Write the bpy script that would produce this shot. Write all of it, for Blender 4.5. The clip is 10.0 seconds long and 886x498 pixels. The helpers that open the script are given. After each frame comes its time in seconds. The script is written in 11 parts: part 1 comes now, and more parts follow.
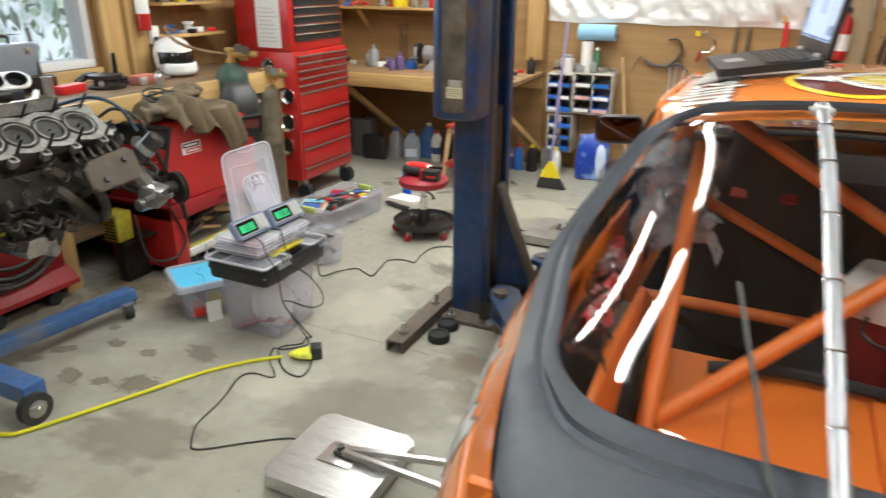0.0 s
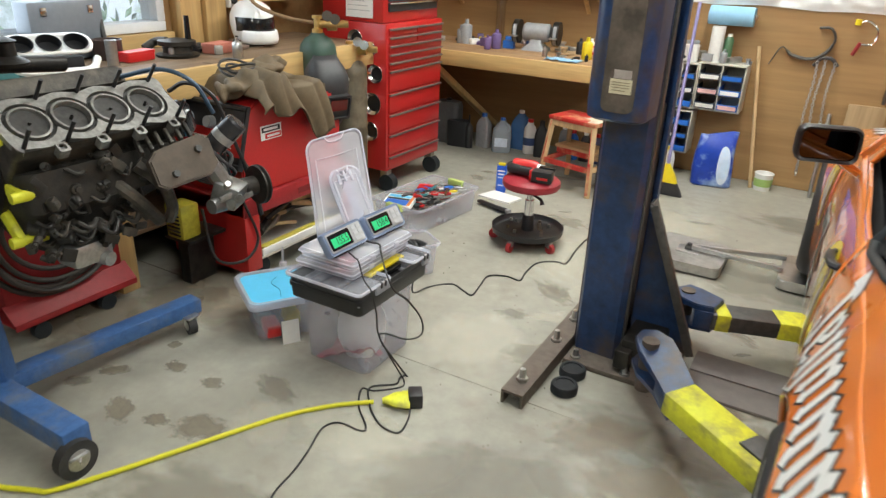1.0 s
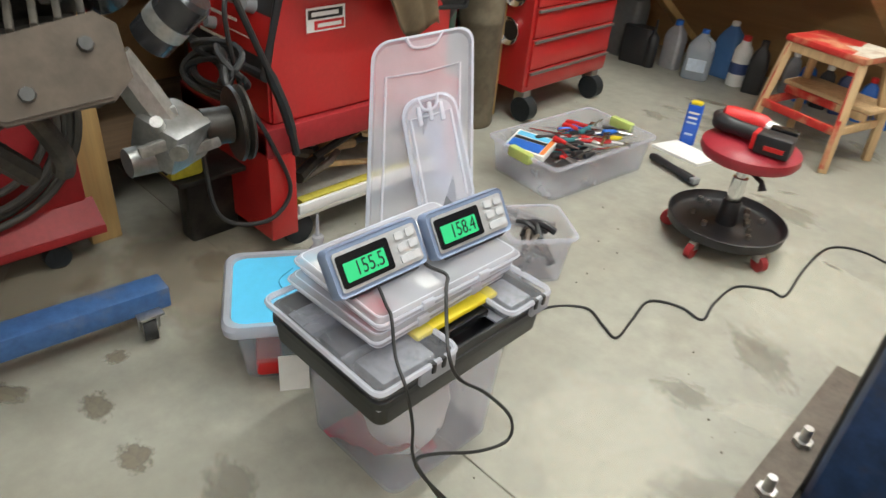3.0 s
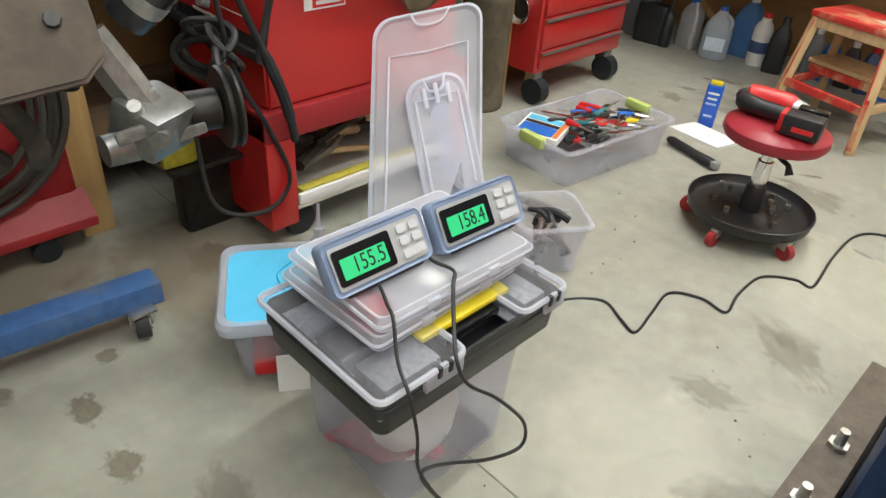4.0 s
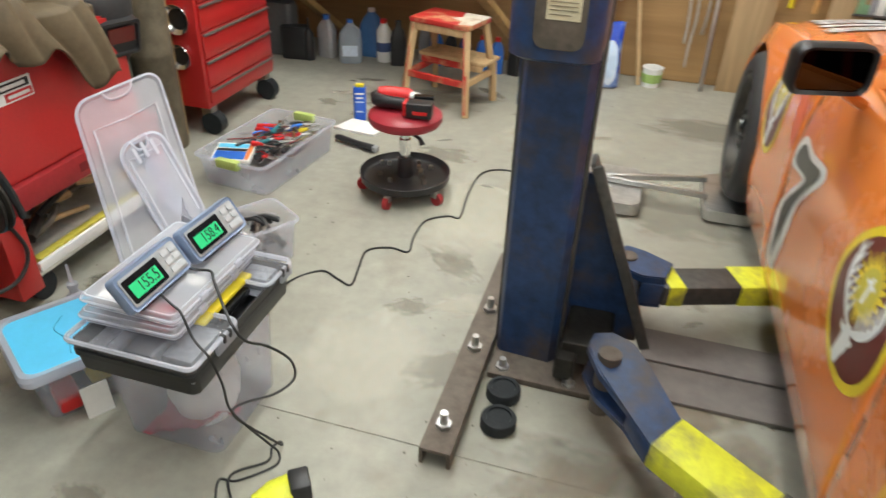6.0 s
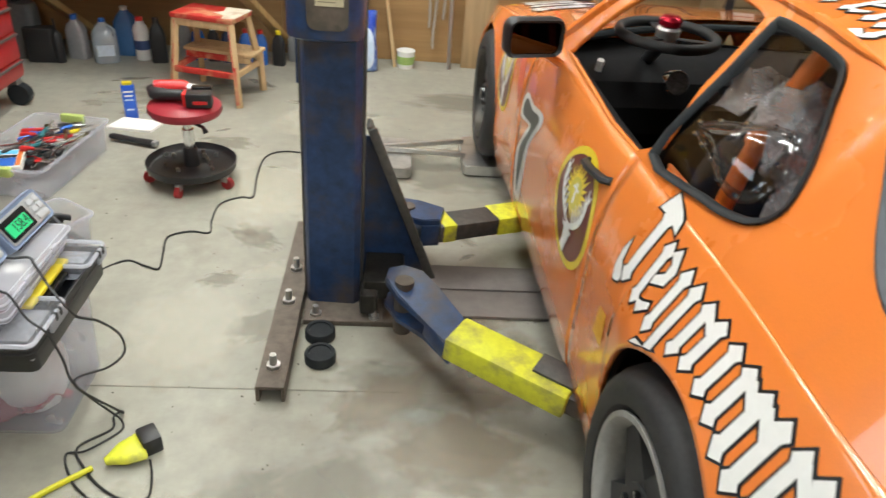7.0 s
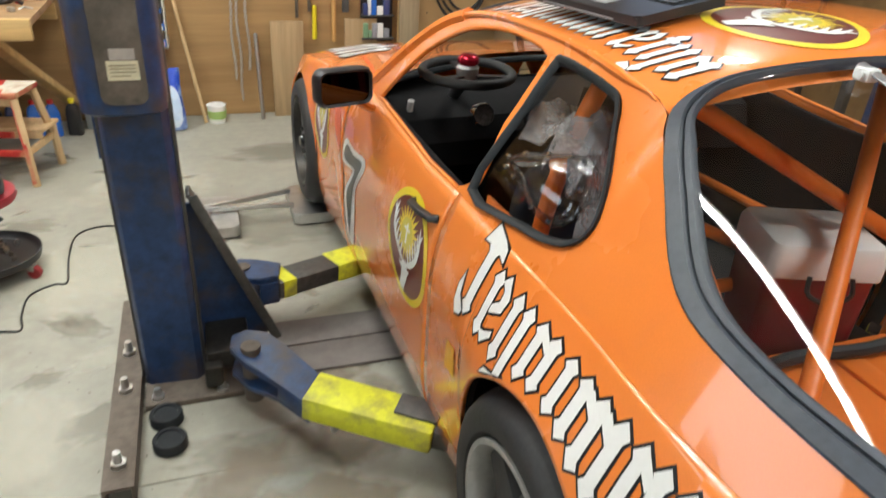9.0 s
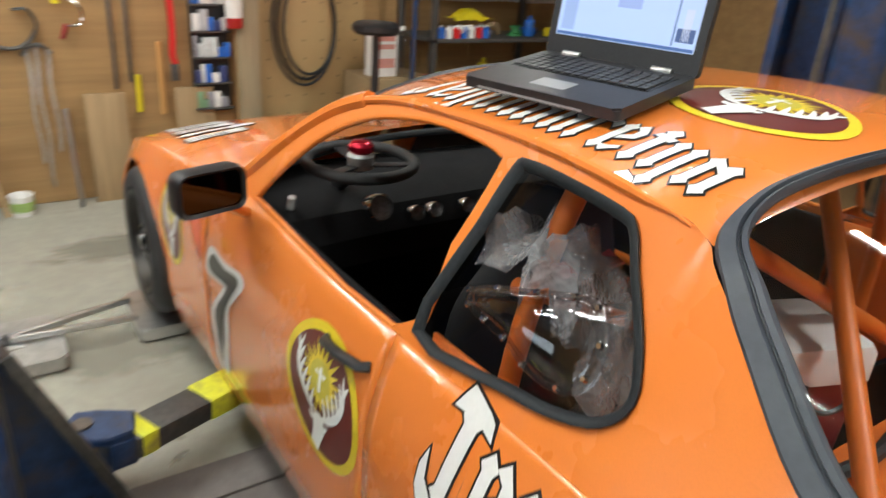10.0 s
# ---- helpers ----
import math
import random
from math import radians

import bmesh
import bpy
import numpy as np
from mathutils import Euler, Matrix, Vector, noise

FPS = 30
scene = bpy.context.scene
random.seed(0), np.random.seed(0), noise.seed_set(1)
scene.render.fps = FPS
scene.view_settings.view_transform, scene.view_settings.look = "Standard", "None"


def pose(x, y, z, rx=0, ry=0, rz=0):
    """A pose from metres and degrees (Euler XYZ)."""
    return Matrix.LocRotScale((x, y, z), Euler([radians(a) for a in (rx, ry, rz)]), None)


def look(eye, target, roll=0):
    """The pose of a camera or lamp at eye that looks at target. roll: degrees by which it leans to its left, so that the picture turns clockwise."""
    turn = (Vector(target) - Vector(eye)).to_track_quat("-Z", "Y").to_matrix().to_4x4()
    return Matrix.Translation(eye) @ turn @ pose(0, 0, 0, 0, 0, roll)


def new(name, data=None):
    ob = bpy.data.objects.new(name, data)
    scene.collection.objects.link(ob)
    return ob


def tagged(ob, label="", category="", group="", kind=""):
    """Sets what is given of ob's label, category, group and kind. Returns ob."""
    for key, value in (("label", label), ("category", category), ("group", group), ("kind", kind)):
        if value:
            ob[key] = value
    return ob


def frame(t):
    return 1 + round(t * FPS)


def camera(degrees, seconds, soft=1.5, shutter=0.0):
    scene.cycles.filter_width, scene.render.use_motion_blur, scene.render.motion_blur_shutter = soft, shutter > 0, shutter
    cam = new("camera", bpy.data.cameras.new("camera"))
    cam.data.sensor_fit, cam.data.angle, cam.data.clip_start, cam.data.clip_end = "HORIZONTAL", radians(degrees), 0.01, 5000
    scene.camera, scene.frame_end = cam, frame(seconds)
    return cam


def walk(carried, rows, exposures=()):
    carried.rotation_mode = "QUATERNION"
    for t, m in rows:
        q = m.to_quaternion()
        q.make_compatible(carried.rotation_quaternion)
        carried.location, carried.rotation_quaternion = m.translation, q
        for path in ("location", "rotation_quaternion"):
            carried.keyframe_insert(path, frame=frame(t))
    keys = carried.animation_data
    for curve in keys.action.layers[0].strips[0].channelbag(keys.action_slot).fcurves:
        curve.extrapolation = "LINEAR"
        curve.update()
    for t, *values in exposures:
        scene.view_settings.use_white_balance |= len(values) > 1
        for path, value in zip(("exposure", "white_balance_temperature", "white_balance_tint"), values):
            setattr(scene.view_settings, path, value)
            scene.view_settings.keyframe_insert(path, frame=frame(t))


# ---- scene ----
cam = camera(65.7, 10.0, soft=1.35, shutter=0.35)
PATH = [
    (0, (1.344, 2.684, 1.547), (0.542, 4.36, 0.807), 0.3),
    (0.5, (1.055, 2.862, 1.52), (0.11, 4.455, 0.766), 2.0),
    (1, (0.777, 3.096, 1.478), (-0.128, 4.689, 0.677), 2.4),
    (1.5, (0.607, 3.399, 1.423), (-0.436, 4.911, 0.632), 2.4),
    (2, (0.446, 3.729, 1.365), (-0.638, 5.148, 0.465), 2.9),
    (2.1, (0.414, 3.759, 1.348), (-0.665, 5.18, 0.445), 3.2),
    (2.5, (0.245, 3.983, 1.305), (-0.789, 5.352, 0.276), 4.6),
    (3, (0.122, 4.206, 1.205), (-1.005, 5.45, 0.118), 5.4),
    (3.2, (0.087, 4.256, 1.158), (-1.066, 5.474, 0.069), 5.5),
    (4.5, (0.061, 4.281, 1.166), (-1.03, 5.508, 0.024), 3.4),
    (5, (0.086, 4.217, 1.253), (-0.853, 5.557, 0.102), 4.4),
    (5.5, (0.19, 4.102, 1.368), (-0.563, 5.59, 0.264), 0.8),
    (6, (0.332, 3.832, 1.428), (-0.12, 5.456, 0.351), 2.2),
    (7.3, (0.333, 3.43, 1.505), (0.615, 5.11, 0.456), 4.8),
    (7.5, (0.332, 3.407, 1.511), (0.665, 5.083, 0.471), 4.2),
    (8, (0.317, 3.394, 1.52), (0.72, 5.063, 0.494), 4.3),
    (8.5, (0.315, 3.402, 1.524), (0.803, 5.056, 0.51), 4.1),
    (9, (0.342, 3.48, 1.538), (0.954, 5.133, 0.593), 3.5),
    (9.3, (0.377, 3.576, 1.542), (1.057, 5.255, 0.695), 2.9),
    (9.5, (0.375, 3.655, 1.573), (1.097, 5.326, 0.746), 3.0),
    (9.7, (0.362, 3.760, 1.565), (1.129, 5.380, 0.716), 3.4),
    (10, (0.328, 3.951, 1.533), (1.376, 5.458, 0.739), 4.2),
]
walk(cam, [(t, look(eye, target, roll)) for t, eye, target, roll in PATH], exposures=[(0, -0.06), (6, -0.06), (7.5, 0.04), (8.5, 0.02), (9.5, -0.10), (10, -0.12)])

# ---- light ----
world = bpy.data.worlds.new("sky")
scene.world = world
world.use_nodes = True
sky = world.node_tree.nodes.new("ShaderNodeTexSky")
sky.sky_type, sky.sun_disc = "NISHITA", False
sky.sun_elevation, sky.sun_rotation = radians(63), radians(90)
world.node_tree.links.new(sky.outputs[0], world.node_tree.nodes["Background"].inputs[0])
world.node_tree.nodes["Background"].inputs[1].default_value = 0.15
sun = new("sun", bpy.data.lights.new("sun", "SUN"))
sun.data.energy, sun.data.angle, sun.data.color = 5.0, radians(3), (1.0, 0.97, 0.92)
sun.matrix_world = look((12, 4, 24), (0, 4, 0))

# Unseen tubes; only the 0.45 row follows reflections, the rest are added for brightness.
TUBE_ROWS = [(-0.9, 7.0), (-0.35, 5.4), (0.45, 4.4), (0.45, 6.0), (0.15, 7.5), (2.6, 3.8), (2.6, 6.2), (0.6, 1.2)]
TUBE_POWER = [44, 36, 23, 12, 28, 52, 34, 62]   # set row by row for the brightness below
CEILING = 2.95
for (tx, ty), power in zip(TUBE_ROWS, TUBE_POWER):
    lamp = new("fluorescent_light", bpy.data.lights.new("fluorescent_light", "AREA"))
    lamp.data.shape, lamp.data.size, lamp.data.size_y = "RECTANGLE", 0.09, 1.2
    lamp.data.energy, lamp.data.color = power, (0.965, 1.0, 0.955)
    lamp.matrix_world = pose(tx, ty, CEILING - 0.115)

day = new("window_daylight", bpy.data.lights.new("window_daylight", "AREA"))   # sky light through the window
day.data.shape, day.data.size, day.data.size_y = "RECTANGLE", 1.05, 1.7
day.data.energy, day.data.color = 20, (0.80, 0.91, 1.0)
day.matrix_world = pose(-2.40, 4.755, 1.60, 0, -90, 0)

# ---- tools ----
def part(name, bm, material, parent=None, label="", smooth=True, angle=40):
    me = bpy.data.meshes.new(name)
    bmesh.ops.recalc_face_normals(bm, faces=bm.faces[:])
    bm.to_mesh(me)
    bm.free()
    if smooth:
        me.shade_smooth()
        me.set_sharp_from_angle(angle=radians(angle))
    for m in material if isinstance(material, (list, tuple)) else [material]:
        me.materials.append(m)
    ob = new(name, me)
    if parent:
        ob.parent = parent
    if label:
        ob["label"] = label
    return ob


def thing(name, place, turn=0.0, label="", category="", group="", kind="", tilt=(0, 0)):
    ob = new(name)
    ob.empty_display_size = 0.1
    ob.matrix_world = pose(*place, tilt[0], tilt[1], turn)
    return tagged(ob, label, category, group, kind)


def box(bm, lo, hi, bevel=0.0, m=None, seg=2, mi=0):
    """A box between two corners, its edges rounded."""
    vs = bmesh.ops.create_cube(bm, size=1.0)["verts"]
    for v in vs:
        v.co = Vector([lo[i] + (v.co[i] + 0.5) * (hi[i] - lo[i]) for i in range(3)])
    fs = list({f for v in vs for f in v.link_faces})
    if bevel > 0:
        r = bmesh.ops.bevel(bm, geom=list({e for f in fs for e in f.edges}), offset=bevel, segments=seg, profile=0.5, affect="EDGES")
        vs = list({v for f in r["faces"] for v in f.verts} | {v for v in vs if v.is_valid})
        fs = list({f for v in vs for f in v.link_faces})
    for f in fs:
        f.material_index = mi
    if m is not None:
        bmesh.ops.transform(bm, matrix=m, verts=vs)
    return vs


def cone(bm, a, b, r0, r1=None, n=20, caps=True, mi=0):
    """A round bar from a to b."""
    a, b = Vector(a), Vector(b)
    d = b - a
    r1 = r0 if r1 is None else r1
    m = Matrix.Translation((a + b) / 2) @ d.to_track_quat("Z", "Y").to_matrix().to_4x4()
    vs = bmesh.ops.create_cone(bm, cap_ends=caps, segments=n, radius1=r0, radius2=r1, depth=d.length, matrix=m)["verts"]
    for f in {f for v in vs for f in v.link_faces}:
        f.material_index = mi
    return vs


def spline(pts, k=8, closed=False):
    """Points of a smooth curve through pts."""
    P = [Vector(p) for p in pts]
    n, out = len(P), []
    for i in range(n if closed else n - 1):
        p0 = P[(i - 1) % n] if closed or i > 0 else P[0] * 2 - P[1]
        p1, p2 = P[i], P[(i + 1) % n]
        p3 = P[(i + 2) % n] if closed or i + 2 < n else P[-1] * 2 - P[-2]
        for j in range(k):
            t = j / k
            out.append(0.5 * (2 * p1 + (p2 - p0) * t + (2 * p0 - 5 * p1 + 4 * p2 - p3) * t * t + (3 * p1 - p0 - 3 * p2 + p3) * t ** 3))
    if not closed:
        out.append(P[-1])
    return out


def sweep(bm, pts, r, n=8, closed=False, caps=True, flat=1.0, mi=0):
    """A round bar or cable along pts; r is a number or a list."""
    P = [Vector(p) for p in pts]
    rings, up = [], None
    for i, p in enumerate(P):
        a = P[(i - 1) % len(P)] if closed or i else P[0]
        b = P[(i + 1) % len(P)] if closed or i + 1 < len(P) else P[-1]
        d = (b - a).normalized() if (b - a).length > 1e-9 else Vector((0, 0, 1))
        if up is None:
            up = d.orthogonal().normalized() if abs(d.z) > 0.95 else Vector((0, 0, 1))
        up = (up - d * up.dot(d))
        up = up.normalized() if up.length > 1e-6 else d.orthogonal().normalized()
        side = d.cross(up)
        rr = r[i] if isinstance(r, (list, tuple)) else r
        rings.append([bm.verts.new(p + (side * math.cos(2 * math.pi * j / n) + up * math.sin(2 * math.pi * j / n) * flat) * rr) for j in range(n)])
    for i in range(len(rings) if closed else len(rings) - 1):
        q, w = rings[i], rings[(i + 1) % len(rings)]
        for j in range(n):
            bm.faces.new((q[j], q[(j + 1) % n], w[(j + 1) % n], w[j])).material_index = mi
    if caps and not closed:
        bm.faces.new(rings[0]).material_index = mi
        bm.faces.new(rings[-1][::-1]).material_index = mi


def lathe(bm, profile, n=28, m=None, mi=0):
    """A turned body about z: profile is a list of (radius, height)."""
    rings = []
    for r, z in profile:
        if r < 1e-6:
            rings.append([bm.verts.new((0, 0, z))])
        else:
            rings.append([bm.verts.new((r * math.cos(2 * math.pi * j / n), r * math.sin(2 * math.pi * j / n), z)) for j in range(n)])
    for q, w in zip(rings, rings[1:]):
        for j in range(n):
            k = (j + 1) % n
            c = [q[0] if len(q) == 1 else q[j], q[0] if len(q) == 1 else q[k], w[0] if len(w) == 1 else w[k], w[0] if len(w) == 1 else w[j]]
            c = list(dict.fromkeys(c))
            if len(c) > 2:
                bm.faces.new(c).material_index = mi
    vs = [v for r in rings for v in r]
    if m is not None:
        bmesh.ops.transform(bm, matrix=m, verts=vs)
    return vs


def slab(bm, poly, z0, z1, m=None, bevel=0.0, mi=0):
    """A flat plate: the outline poly (x, y) from z0 to z1."""
    lo = [bm.verts.new((x, y, z0)) for x, y in poly]
    hi = [bm.verts.new((x, y, z1)) for x, y in poly]
    fs = [bm.faces.new(lo[::-1]), bm.faces.new(hi)]
    n = len(poly)
    for i in range(n):
        fs.append(bm.faces.new((lo[i], lo[(i + 1) % n], hi[(i + 1) % n], hi[i])))
    vs = lo + hi
    for f in fs:
        f.material_index = mi
    if bevel:
        r = bmesh.ops.bevel(bm, geom=[e for e in fs[1].edges], offset=bevel, segments=2, affect="EDGES")
        vs = list({v for f in r["faces"] for v in f.verts} | {v for v in vs if v.is_valid})
    if m is not None:
        bmesh.ops.transform(bm, matrix=m, verts=vs)
    return vs


def rounded(w, d, r, k=5, cx=0.0, cy=0.0):
    """The outline of a rectangle w by d with round corners."""
    out = []
    for sx, sy, a0 in ((1, 1, 0), (-1, 1, 90), (-1, -1, 180), (1, -1, 270)):
        for i in range(k + 1):
            a = radians(a0 + 90 * i / k)
            out.append((cx + sx * (w / 2 - r) + r * math.cos(a), cy + sy * (d / 2 - r) + r * math.sin(a)))
    return out


def loft(bm, rings, closed=True, caps=(False, False), mi=0):
    """Faces between rings of equally many points."""
    R = [[bm.verts.new(p) for p in ring] for ring in rings]
    n = len(R[0])
    for q, w in zip(R, R[1:]):
        for j in range(n if closed else n - 1):
            bm.faces.new((q[j], q[(j + 1) % n], w[(j + 1) % n], w[j])).material_index = mi
    if caps[0]:
        bm.faces.new(R[0][::-1]).material_index = mi
    if caps[1]:
        bm.faces.new(R[-1]).material_index = mi
    return [v for r in R for v in r]


def sheet(bm, fn, us, vs, mi=0):
    """A grid of faces: fn(u, v) gives a place."""
    G = [[bm.verts.new(fn(u, v)) for v in vs] for u in us]
    for i in range(len(us) - 1):
        for j in range(len(vs) - 1):
            bm.faces.new((G[i][j], G[i + 1][j], G[i + 1][j + 1], G[i][j + 1])).material_index = mi


def steps(a, b, n):
    return [a + (b - a) * i / n for i in range(n + 1)]


def interp(x, table):
    """Smooth lookup in a table of (x, value)."""
    if x <= table[0][0]:
        return table[0][1]
    if x >= table[-1][0]:
        return table[-1][1]
    for i in range(len(table) - 1):
        (x0, y0), (x1, y1) = table[i], table[i + 1]
        if x <= x1:
            m0 = (y1 - table[i - 1][1]) / (x1 - table[i - 1][0]) if i else (y1 - y0) / (x1 - x0)
            m1 = (table[i + 2][1] - y0) / (table[i + 2][0] - x0) if i + 2 < len(table) else (y1 - y0) / (x1 - x0)
            h, t = x1 - x0, (x - x0) / (x1 - x0)
            return (2 * t ** 3 - 3 * t * t + 1) * y0 + (t ** 3 - 2 * t * t + t) * h * m0 + (3 * t * t - 2 * t ** 3) * y1 + (t ** 3 - t * t) * h * m1


def fill(outer, holes=(), longest=0.08):
    """A flat mesh in (u, v) inside outer and outside holes, as a bmesh in the plane z = 0."""
    bm = bmesh.new()
    edges = []
    for loop in (outer, *holes):
        vs = [bm.verts.new((u, v, 0)) for u, v in loop]
        edges += [bm.edges.new((vs[i], vs[(i + 1) % len(vs)])) for i in range(len(vs))]
    bmesh.ops.triangle_fill(bm, use_beauty=True, edges=edges, normal=(0, 0, 1))
    for _ in range(6):
        es = [e for e in bm.edges if e.calc_length() > longest]
        if not es:
            break
        bmesh.ops.subdivide_edges(bm, edges=es, cuts=1)
        bmesh.ops.triangulate(bm, faces=[f for f in bm.faces if len(f.verts) > 3])
    return bm


# ---- materials ----
def surface(name, color, rough=0.5, metal=0.0, vary=0.12, grain=40.0, stain=None, stain_scale=3.0, stain_amount=0.5, bump=0.15, coat=0.0, stretch=(1, 1, 1), spec=0.5, per_piece=0.0):
    """A plain surface with fine grain, broader stains and slight relief."""
    m = bpy.data.materials.new(name)
    m.use_nodes = True
    nt, N, L = m.node_tree, m.node_tree.nodes, m.node_tree.links
    b = N["Principled BSDF"]
    tc, mp = N.new("ShaderNodeTexCoord"), N.new("ShaderNodeMapping")
    mp.inputs["Scale"].default_value = stretch
    L.new(tc.outputs["Object"], mp.inputs[0])
    fine, broad = N.new("ShaderNodeTexNoise"), N.new("ShaderNodeTexNoise")
    for t, s, d in ((fine, grain, 6.0), (broad, stain_scale, 5.0)):
        t.inputs["Scale"].default_value, t.inputs["Detail"].default_value, t.inputs["Roughness"].default_value = s, d, 0.62
        L.new(mp.outputs[0], t.inputs[0])
    r1 = N.new("ShaderNodeValToRGB")
    r1.color_ramp.elements[0].position, r1.color_ramp.elements[1].position = 0.3, 0.7
    c0, c1 = [max(0, c * (1 - vary)) for c in color], [min(1, c * (1 + vary)) for c in color]
    r1.color_ramp.elements[0].color, r1.color_ramp.elements[1].color = (*c0, 1), (*c1, 1)
    L.new(fine.outputs[0], r1.inputs[0])
    mix, r2 = N.new("ShaderNodeMix"), N.new("ShaderNodeValToRGB")
    mix.data_type = "RGBA"
    r2.color_ramp.elements[0].position, r2.color_ramp.elements[1].position = 0.48, 0.68
    r2.color_ramp.elements[1].color = (stain_amount,) * 3 + (1,)
    L.new(broad.outputs[0], r2.inputs[0])
    L.new(r2.outputs[0], mix.inputs["Factor"])
    L.new(r1.outputs[0], mix.inputs["A"])
    mix.inputs["B"].default_value = (*(stain if stain else [c * (1 - 1.6 * vary) for c in color]), 1)
    last = mix.outputs["Result"]
    if per_piece:
        info, hsv, mr = N.new("ShaderNodeObjectInfo"), N.new("ShaderNodeHueSaturation"), N.new("ShaderNodeMapRange")
        mr.inputs["To Min"].default_value, mr.inputs["To Max"].default_value = 1 - per_piece, 1 + per_piece
        L.new(info.outputs["Random"], mr.inputs[0])
        L.new(mr.outputs[0], hsv.inputs["Value"])
        L.new(last, hsv.inputs["Color"])
        last = hsv.outputs[0]
    L.new(last, b.inputs["Base Color"])
    mr = N.new("ShaderNodeMapRange")
    mr.inputs["To Min"].default_value, mr.inputs["To Max"].default_value = max(0.02, rough * 0.8), min(1, rough * 1.25)
    L.new(broad.outputs[0], mr.inputs[0])
    L.new(mr.outputs[0], b.inputs["Roughness"])
    b.inputs["Metallic"].default_value = metal
    b.inputs["Coat Weight"].default_value, b.inputs["Coat Roughness"].default_value = coat, 0.04
    b.inputs["Specular IOR Level"].default_value = spec
    if bump:
        bp = N.new("ShaderNodeBump")
        bp.inputs["Strength"].default_value, bp.inputs["Distance"].default_value = bump, 0.004
        L.new(fine.outputs[0], bp.inputs["Height"])
        L.new(bp.outputs[0], b.inputs["Normal"])
    return m


def timber(name, color, dark, scale=1.0, axis=0, rough=0.6, sheet_like=False):
    """Wood with grain along one axis."""
    st = [14.0, 14.0, 14.0]
    st[axis] = 0.9
    m = surface(name, color, rough, vary=0.18, grain=2.4 * scale, stain=dark, stain_scale=1.1 * scale, stain_amount=0.55, bump=0.12, stretch=st, per_piece=0.08)
    return m


def clear(name, color=(1, 1, 1), rough=0.05, alpha=0.25, spec=0.5, rough_vary=0.0):
    """Thin clear or milky plastic or glass."""
    m = bpy.data.materials.new(name)
    m.use_nodes = True
    N, L = m.node_tree.nodes, m.node_tree.links
    b = N["Principled BSDF"]
    b.inputs["Base Color"].default_value = (*color, 1)
    b.inputs["Roughness"].default_value = rough
    b.inputs["Specular IOR Level"].default_value = spec
    t, n = N.new("ShaderNodeTexCoord"), N.new("ShaderNodeTexNoise")
    n.inputs["Scale"].default_value, n.inputs["Detail"].default_value = 9.0, 5.0
    L.new(t.outputs["Object"], n.inputs[0])
    mr = N.new("ShaderNodeMapRange")
    mr.inputs["To Min"].default_value, mr.inputs["To Max"].default_value = max(0, alpha * 0.75), min(1, alpha * 1.25)
    L.new(n.outputs[0], mr.inputs[0])
    L.new(mr.outputs[0], b.inputs["Alpha"])
    return m


def milky(name, color, rough=0.16, cover=0.4):
    """Translucent plastic: part clear, part diffuse, lit from both sides."""
    m = clear(name, color, rough, 1.0)
    N, L = m.node_tree.nodes, m.node_tree.links
    b, out = N["Principled BSDF"], N["Material Output"]
    fade = b.inputs["Alpha"].links[0].from_node
    L.remove(b.inputs["Alpha"].links[0])
    b.inputs["Alpha"].default_value = 1.0
    fade.inputs["To Min"].default_value, fade.inputs["To Max"].default_value = cover * 0.8, min(1.0, cover * 1.2)
    tl, tr, m1, m2 = N.new("ShaderNodeBsdfTranslucent"), N.new("ShaderNodeBsdfTransparent"), N.new("ShaderNodeMixShader"), N.new("ShaderNodeMixShader")
    tl.inputs[0].default_value = (*color, 1)
    tr.inputs[0].default_value = (*[0.6 + 0.4 * c for c in color], 1)
    m1.inputs[0].default_value = 0.45
    L.new(b.outputs[0], m1.inputs[1])
    L.new(tl.outputs[0], m1.inputs[2])
    L.new(fade.outputs[0], m2.inputs[0])
    L.new(tr.outputs[0], m2.inputs[1])
    L.new(m1.outputs[0], m2.inputs[2])
    L.new(m2.outputs[0], out.inputs[0])
    return m


def pane(name, tint, rough=0.02, ior=1.5):
    """Clear sheet: what lies behind shows through its tint, lamps glint on it."""
    m = bpy.data.materials.new(name)
    m.use_nodes = True
    N, L = m.node_tree.nodes, m.node_tree.links
    N.remove(N["Principled BSDF"])
    tr, gl, lw, mx = N.new("ShaderNodeBsdfTransparent"), N.new("ShaderNodeBsdfGlossy"), N.new("ShaderNodeLayerWeight"), N.new("ShaderNodeMixShader")
    tr.inputs[0].default_value = (*tint, 1)
    gl.inputs["Roughness"].default_value = rough
    lw.inputs[0].default_value = 0.5
    pw, ma = N.new("ShaderNodeMath"), N.new("ShaderNodeMath")
    pw.operation, ma.operation = "POWER", "MULTIPLY_ADD"
    pw.inputs[1].default_value = 5.0
    f0 = ((ior - 1) / (ior + 1)) ** 2 * 1.8
    ma.inputs[1].default_value, ma.inputs[2].default_value = 1 - f0, f0
    L.new(lw.outputs["Facing"], pw.inputs[0])
    L.new(pw.outputs[0], ma.inputs[0])
    L.new(ma.outputs[0], mx.inputs[0])
    L.new(tr.outputs[0], mx.inputs[1])
    L.new(gl.outputs[0], mx.inputs[2])
    L.new(mx.outputs[0], N["Material Output"].inputs[0])
    return m


